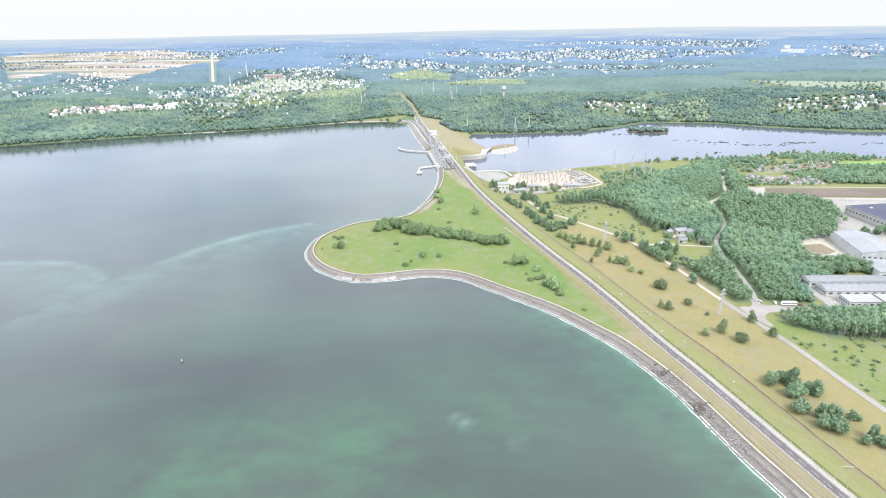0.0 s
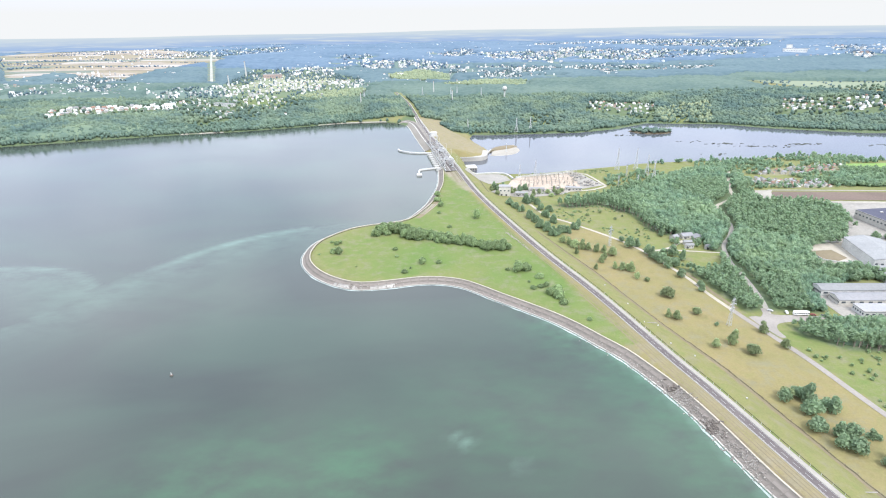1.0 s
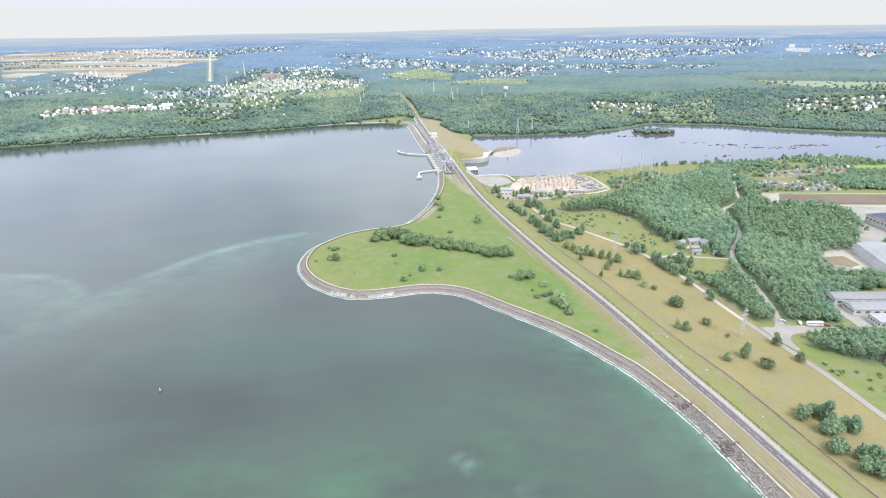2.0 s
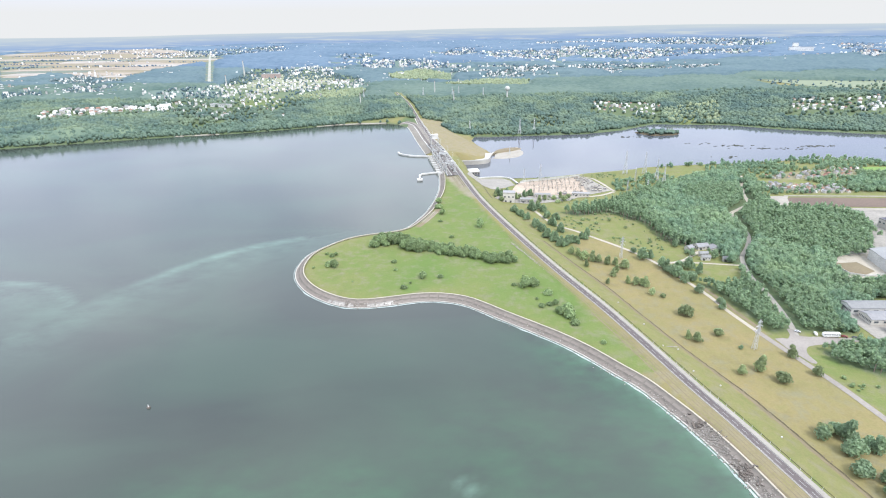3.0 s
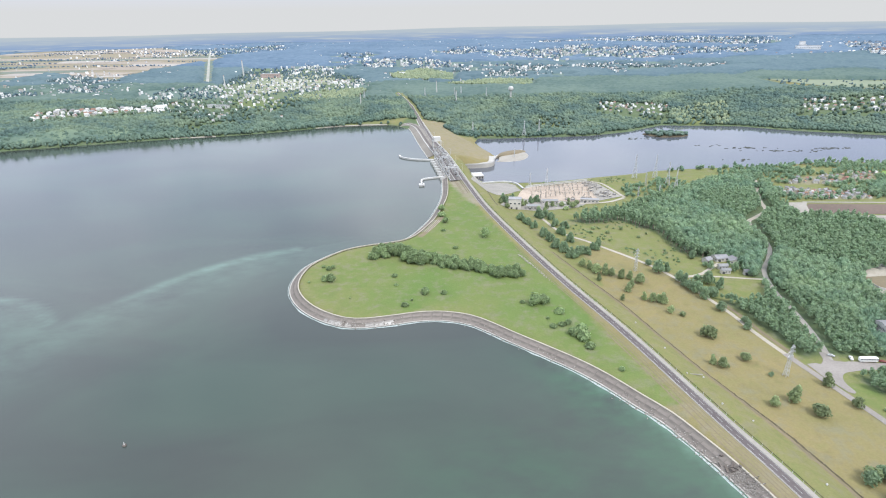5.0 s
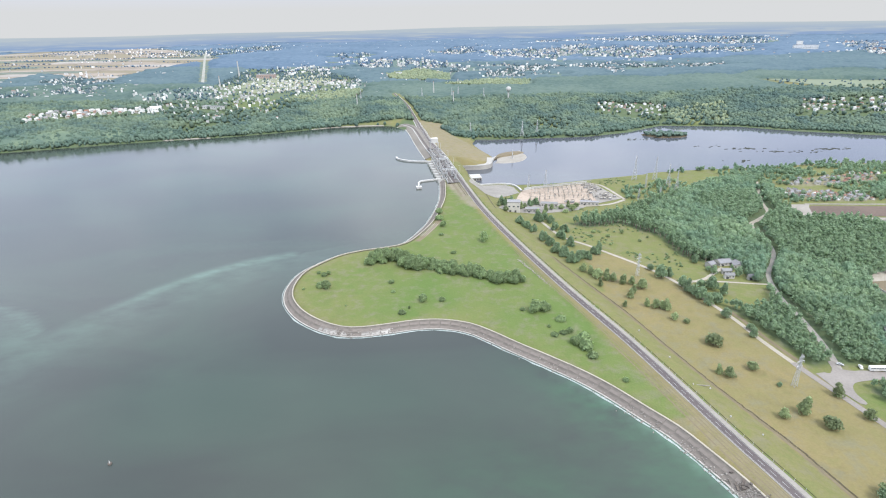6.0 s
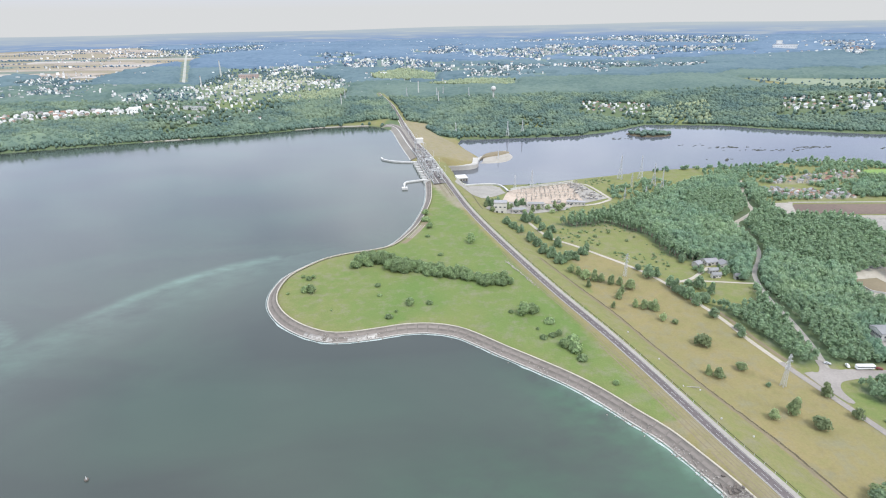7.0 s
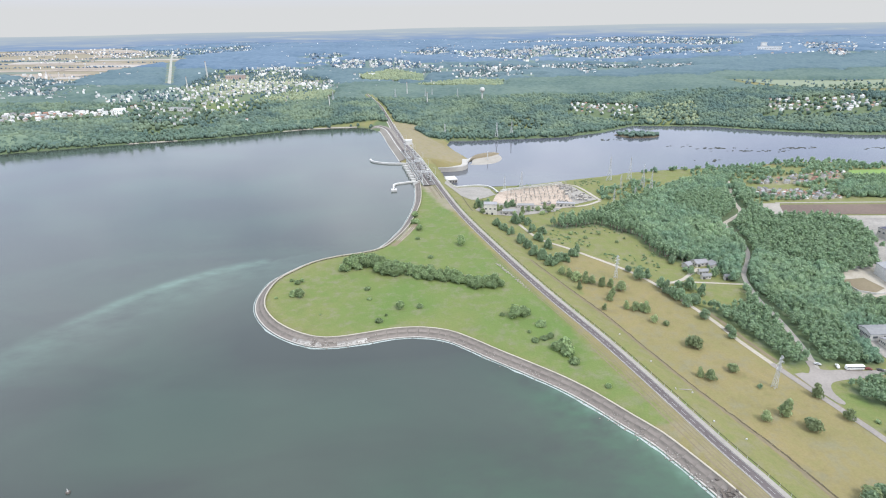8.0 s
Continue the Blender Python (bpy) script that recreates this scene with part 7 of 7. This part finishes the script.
def build_shore_bits():
    rng = np.random.default_rng(9)
    # lace of foam along the waterline
    n = len(bank)
    wide = 0.35 + 0.9 * np.abs(np.sin(np.arange(n) * 1.7) * np.sin(np.arange(n) * 0.53 + 1)) + rng.uniform(0, 0.5, n)
    wide = wide * np.where(bank[:, 1] > 440, 0.35, 1.0)
    edge, outer = offset_line(bank, -1.1), np.stack([offset_line(bank, -1.2)[i] - (offset_line(bank, 1)[i] - bank[i]) * wide[i] for i in range(n)])
    v = np.concatenate([np.c_[edge, np.full(n, 0.09)], np.c_[outer, np.full(n, 0.04)]])
    i = np.arange(n - 1)
    tagged(new("foam", mesh_of("foam", v, np.stack([i, i + 1, i + n + 1, i + n], 1), M_FOAM)), "white foam lapping along the concrete bank", "foam", kind="stuff")
    # broken slabs and stones on the bank
    def slabs(name, centre_list, count, size, material, label):
        vs, fs = [], []
        cube = np.array([(-1, -1, -1), (1, -1, -1), (1, 1, -1), (-1, 1, -1), (-1, -1, 1), (1, -1, 1), (1, 1, 1), (-1, 1, 1)], float)
        quads = [(0, 3, 2, 1), (4, 5, 6, 7), (0, 1, 5, 4), (1, 2, 6, 5), (2, 3, 7, 6), (3, 0, 4, 7)]
        for _ in range(count):
            k = rng.integers(0, len(centre_list))
            y0, y1, o0, o1 = centre_list[k]
            y, o = rng.uniform(y0, y1), rng.uniform(o0, o1)
            if y0 < 0:
                j = int(np.argmin(np.abs(bank[:, 0] + y * -1) + 1000 * (bank[:, 1] > 430)))
            else:
                j = int(np.argmin(np.abs(bank[:, 1] - y) + 1000 * (bank[:, 0] < 0)))
            p = bank[j] + (offset_line(bank, 1)[j] - bank[j]) * o + rng.normal(0, 1.5, 2)
            d = to_line(np.array([p[0]]), np.array([p[1]]), bank)[1][0]
            e = Euler((rng.normal(0, 0.25), rng.normal(0, 0.25), rng.uniform(0, 6.28))).to_matrix()
            q = (cube * (rng.uniform(*size), rng.uniform(*size) * 0.7, rng.uniform(0.12, 0.3))) * (1 + rng.normal(0, 0.1, (8, 3))) @ np.array(e).T
            n0 = len(vs) * 8
            vs.append(q + (p[0], p[1], 0.2 + 0.55 * np.clip(d, 0, 7)))
            fs += [[n0 + a for a in f] for f in quads]
        tagged(new(name, mesh_of(name, np.concatenate(vs), fs, material)), label, "rubble", kind="stuff")
    slabs("rubble", [(256, 272, 0.6, 5.2), (260, 270, 1.5, 5.6), (225, 258, 0.3, 3.4), (208, 226, 1.5, 5.0), (150, 300, -0.6, 1.0), (270, 330, -0.6, 1.2)], 900, (0.16, 0.5), M_RUBBLE, "broken pale concrete slabs strewn over the bank")
    slabs("rubble", [(325, 420, -0.5, 0.8), (-88, -35, 0.3, 3.2)], 240, (0.2, 0.5), M_RUBBLE, "pale broken stones along the waterline")
    slabs("rubble", [(273, 278, 3.0, 5.6), (236, 246, 1.6, 4.0), (240, 243, 2.0, 4.5)], 80, (0.4, 1.1), M_RUST, "heap of dark rusty debris on the bank")
    # pale rocky rim between grass and road
    vs, fs = [], []
    for p in curve_through([(66, 530), (74, 508), (82, 486), (90, 466), (97, 447)], 1.0):
        for _ in range(3):
            v, f = lobe(rng, (p[0] + rng.normal(0, 0.9), p[1] + rng.normal(0, 0.9), 4.0), rng.uniform(0.25, 0.7, 3) * (1, 1, 0.4), 1, 0.1)
            fs.append(f + sum(len(a) for a in vs))
            vs.append(v)
    tagged(new("rubble", mesh_of("rubble", np.concatenate(vs), np.concatenate(fs), M_SAND)), "pale stones strewn beside the road", "stones", kind="stuff")
    vs, fs = [], []
    for p in ditch[(ditch[:, 1] > 120)]:
        for _ in range(3):
            if rng.random() < 0.45:
                at = p + rng.normal(0, 0.9, 2)
                v, f = lobe(rng, (at[0], at[1], float(height(at[0], at[1])) + 0.1), rng.uniform(0.15, 0.5, 3) * (1, 1, 0.5), 1, 0.12)
                fs.append(f + sum(len(q) for q in vs))
                vs.append(v)
    tagged(new("rubble", mesh_of("rubble", np.concatenate(vs), np.concatenate(fs), M_DIRT)), "brownish stones and clods along the ditch", "stones", kind="stuff")
    inner_bank = bank[(bank[:, 1] > 586) & (bank[:, 1] < 652)]
    strip("verge", inner_bank, 8.0, 16.5, 0.08, M_DIRT, "worn stony ground behind the bank", "verge", "structure", cols=4)
    for lo, hi, stone in ((8.8, 9.6, M_PAVE), (11.0, 11.7, M_COPING), (13.2, 13.8, M_PAVE), (15.2, 15.7, M_COPING)):
        strip("step", inner_bank[2:-2], lo, hi, 0.2, stone, "row of pale stones behind the bank", "stone row", "structure", thick=0.25)
    # thin dark path on the embankment's slope
    strip("track", curve_through([(51, 762), (54, 733), (57, 700), (60, 680)]), -0.7, 0.7, 0.1, M_DITCH, "dark narrow path down the embankment's slope", "gully", "structure")
    # marker buoy
    buoy = thing("buoy", "small dark marker buoy floating on the reservoir", "buoy", "", pose(-173, 298, 0))
    part("float", rod((0, 0, -0.5), (0, 0, 0.7), 1.0, 1.0, 14), M_RUST, buoy)
    part("topmark", rod((0, 0, 0.7), (0, 0, 2.4), 0.35, 0.1, 8), M_WHITE, buoy)
    # white marker stones beside the road
    for x, y in ((161, 306), (152, 345), (140, 375), (150, 318), (171, 262), (132, 408)):
        stone = thing("marker_stone", "small white marker stone in the grass", "marker stone", "marker stones", pose(x, y, float(height(x, y)), 0, 0, 10))
        part("block", box((0.9, 0.6, 0.9), (0, 0, 0.35), bevel=0.1), M_WHITE, stone)
    for (x, y, turn, long) in ((147, 346, -8, 9), (192, 197, -2, 9)):
        pipe = thing("pipe", "pale concrete culvert pipe lying in the grass", "pipe", "culvert pipes", pose(x, y, float(height(x, y)) + 0.3, 0, 0, turn))
        part("tube", rod((-long / 2, 0, 0), (long / 2, 0, 0), 0.26, 0.26, 12), M_PAVE, pipe)
        part("headwall", box((0.5, 1.6, 1.2), (-long / 2, 0, 0.1), bevel=0.05), M_CONCRETE, pipe)


build_shore_bits()


def build_rail():
    """Guard rail on the far side of the footpath."""
    line = offset_line(near_road[(near_road[:, 1] > 120) & (near_road[:, 1] < 760)], 3.9)
    ob = thing("guard_rail", "low grey steel guard rail beside the footpath", "guard rail", "", pose(0, 0, 0))
    strip("rail", line, -0.06, 0.06, 1.25, M_DITCH, parent=ob, thick=0.3)
    seg = np.r_[0, np.cumsum(np.linalg.norm(np.diff(line, axis=0), axis=1))]
    first = None
    for a in np.arange(0, seg[-1], 6.0):
        x, y = np.interp(a, seg, line[:, 0]), np.interp(a, seg, line[:, 1])
        if first is None:
            first = part("post", box((0.14, 0.14, 1.4), (0, 0, 0.65)), M_STEEL, ob)
            post = first
        else:
            post = new("post", first.data)
            post.parent = ob
        post.location = (x, y, float(height(x, y)))


build_rail()


def build_river_bits():
    rng = np.random.default_rng(14)
    bm = bmesh.new()
    isle = curve_through([(402, 1182), (425, 1148), (455, 1145), (482, 1150), (497, 1172), (470, 1192), (440, 1200), (412, 1195), (402, 1182)], 8)
    mid = isle.mean(0)
    low = [bm.verts.new((x, y, -17)) for x, y in isle[:-1]]
    top = [bm.verts.new((mid[0] + (x - mid[0]) * 0.85, mid[1] + (y - mid[1]) * 0.85, -14.6)) for x, y in isle[:-1]]
    for i in range(len(low)):
        bm.faces.new((low[i], low[(i + 1) % len(low)], top[(i + 1) % len(low)], top[i]))
    bm.faces.new(top)
    tagged(part("islet", bm, M_DITCH), "low wooded islet in the river", "islet", kind="structure")
    spots = []
    while len(spots) < 70:
        x, y = rng.uniform(405, 495), rng.uniform(1148, 1198)
        if inside(np.array([x]), np.array([y]), mid + (isle - mid) * 0.85)[0]:
            spots.append((x, y, -15.2, rng.uniform(3, 5.5), rng.uniform(2.2, 4.2)))
    scatter("thicket", np.array(spots), FAR, M_FAR_WOODS, "green thicket covering the river islet", "thicket")
    # reed beds, dark flecks on the river
    vs, fs, n = [], [], 0
    for cx, cy, count in ((555, 1040, 22), (585, 1015, 14), (690, 1024, 26), (637, 1008, 8), (820, 1008, 12), (483, 951, 8), (500, 1066, 6), (380, 1140, 8)):
        for _ in range(count):
            v, f = lobe(rng, (cx + rng.normal(0, 18), cy + rng.normal(0, 4), -16.0), (rng.uniform(1.5, 4.2), rng.uniform(0.8, 1.6), rng.uniform(0.5, 1.1)), 1, 0.2)
            vs.append(v)
            fs.append(f + n)
            n += len(v)
    tagged(new("reeds", mesh_of("reeds", np.concatenate(vs), np.concatenate(fs), M_REEDS)), "dark reed beds scattered over the shallow river", "reeds", kind="stuff")
    # thickets along the near river bank and between the allotments
    x, y = jittered(rng, 320, 800, 690, 930, 7.6)
    d = poly_distance(x, y, river_poly)
    plots = inside(x, y, ALLOTMENTS) | inside(x, y, ALLOTMENTS_FAR)
    keep = (d > 3) & (rng.random(len(x)) < np.where(plots, 0.3, 0.85)) & ~inside(x, y, [(598, 788), (640, 848), (900, 848), (900, 780)])
    keep &= (noise_field(x, y, 0.03) > -0.5) & (x > 395) & (y > 712) & ~inside(x, y, WOODS[2])
    keep |= (d > 3) & (d < 16) & (x > 340) & (rng.random(len(x)) < 0.7)
    x, y = x[keep], y[keep]
    r = rng.uniform(1.6, 3.2, len(x))
    scatter("thicket", np.stack([x, y, height(x, y) - 0.3, r, r * rng.uniform(0.9, 1.4, len(x))], 1), MID, M_WOODS, "green thickets and garden trees along the river", "thicket")
    patch("field", [(598, 790), (640, 846), (900, 846), (900, 784)], 0.3, shade("bright_meadow", (0.17, 0.26, 0.075), (0.14, 0.21, 0.065), 1.0, 0.02, 0.3), "bright green meadow near the river", "meadow", 20)
    # shrubs and scrub on the green slope beyond the lane
    x, y = rng.uniform(244, 330, 260), rng.uniform(240, 322, 260)
    keep = (to_line(x, y, path)[1] < -5) & (noise_field(x, y, 0.09) > 0.1)
    x, y = x[keep], y[keep]
    r = rng.uniform(0.5, 1.5, len(x))
    scatter("scrub", np.stack([x, y, height(x, y) - 0.2, r, r * 0.8], 1), MID, M_HEDGE, "light green scrub on the slope beyond the lane", "scrub")
    # a loose thicket between switchyard and wood
    x, y = jittered(rng, 225, 335, 690, 835, 7.0)
    keep = inside(x, y, [(232, 742), (262, 706), (300, 752), (335, 800), (318, 832), (268, 800), (240, 790)]) & (rng.random(len(x)) < 0.62)
    x, y = x[keep], y[keep]
    r = rng.uniform(1.4, 3.2, len(x))
    scatter("thicket", np.stack([x, y, height(x, y) - 0.2, r, r * rng.uniform(0.9, 1.3, len(x))], 1), MID, M_WOODS, "loose green thicket beside the switchyard", "thicket")
    # rough growth in the meadow beyond the track
    x, y = rng.uniform(130, 300, 1500), rng.uniform(520, 860, 1500)
    keep = ~inside(x, y, WOODS[0]) & (to_line(x, y, path)[1] < -6) & (poly_distance(x, y, river_poly) > 6) & ~inside(x, y, [(95, 720), (118, 815), (215, 845), (235, 730), (176, 700)])
    keep &= noise_field(x, y, 0.05) > 0.05
    x, y = x[keep], y[keep]
    r = rng.uniform(0.4, 1.5, len(x))
    scatter("scrub", np.stack([x, y, height(x, y) - 0.2, r, r * 0.55], 1), MID, M_HEDGE, "low scrub scattered over the rough meadow", "scrub")


build_river_bits()


def build_slabs():
    """Two courses of cast slabs on the bank, with open joints."""
    rng = np.random.default_rng(17)
    seg = np.r_[0, np.cumsum(np.linalg.norm(np.diff(bank, axis=0), axis=1))]
    begin = seg[int(np.argmin(np.abs(bank[:, 1] - 125) + 1000 * (bank[:, 0] < 60)))]
    unit = bmesh.new()
    add_box(unit, (1, 1, 0.16), (0, 0, 0), bevel=0.015)
    me = bpy.data.meshes.new("slab")
    unit.to_mesh(me)
    unit.free()
    me.materials.append(M_SLAB)
    pale = me.copy()
    pale.name = "slab"
    pale.materials[0] = M_PALE_SLAB
    rest = bmesh.new()
    n, long = 0, 7.0
    for s in np.arange(begin, seg[-1] - 8, long):
        p, q = [np.array([np.interp(v, seg, bank[:, k]) for k in (0, 1)]) for v in (s, s + long)]
        d = (q - p) / np.linalg.norm(q - p)
        nrm = np.array([d[1], -d[0]])
        for lo, hi in ((0.55, 3.6), (3.75, 6.75)):
            mid = (lo + hi) / 2
            at = (p + q) / 2 + nrm * mid
            turn = math.degrees(math.atan2(d[1], d[0]))
            m = pose(at[0], at[1], 0.02 + 0.541 * mid + rng.normal(0, 0.02)) @ pose(0, 0, 0, 0, 0, turn) @ pose(0, 0, 0, -28.3 + rng.normal(0, 0.5), 0, 0)
            m = m @ Matrix.Diagonal((np.linalg.norm(q - p) - 0.12 - 0.012 * mid, (hi - lo) * 1.13, 1, 1))
            if n < 300:
                slab = new("slab", pale if -92 < at[0] < -38 and at[1] < 432 and mid < 3 and rng.random() < 0.75 else me)
                slab.parent = bank_slope
                slab.matrix_basis = m
            else:
                tmp = bmesh.new()
                add_box(tmp, (1, 1, 0.16), (0, 0, 0))
                bmesh.ops.transform(tmp, matrix=m, verts=tmp.verts[:])
                held = bpy.data.meshes.new("held")
                tmp.to_mesh(held)
                tmp.free()
                rest.from_mesh(held)
                bpy.data.meshes.remove(held)
            n += 1
    if len(rest.faces):
        tagged(part("slabs", rest, M_SLAB, bank_slope), kind="stuff")


build_slabs()
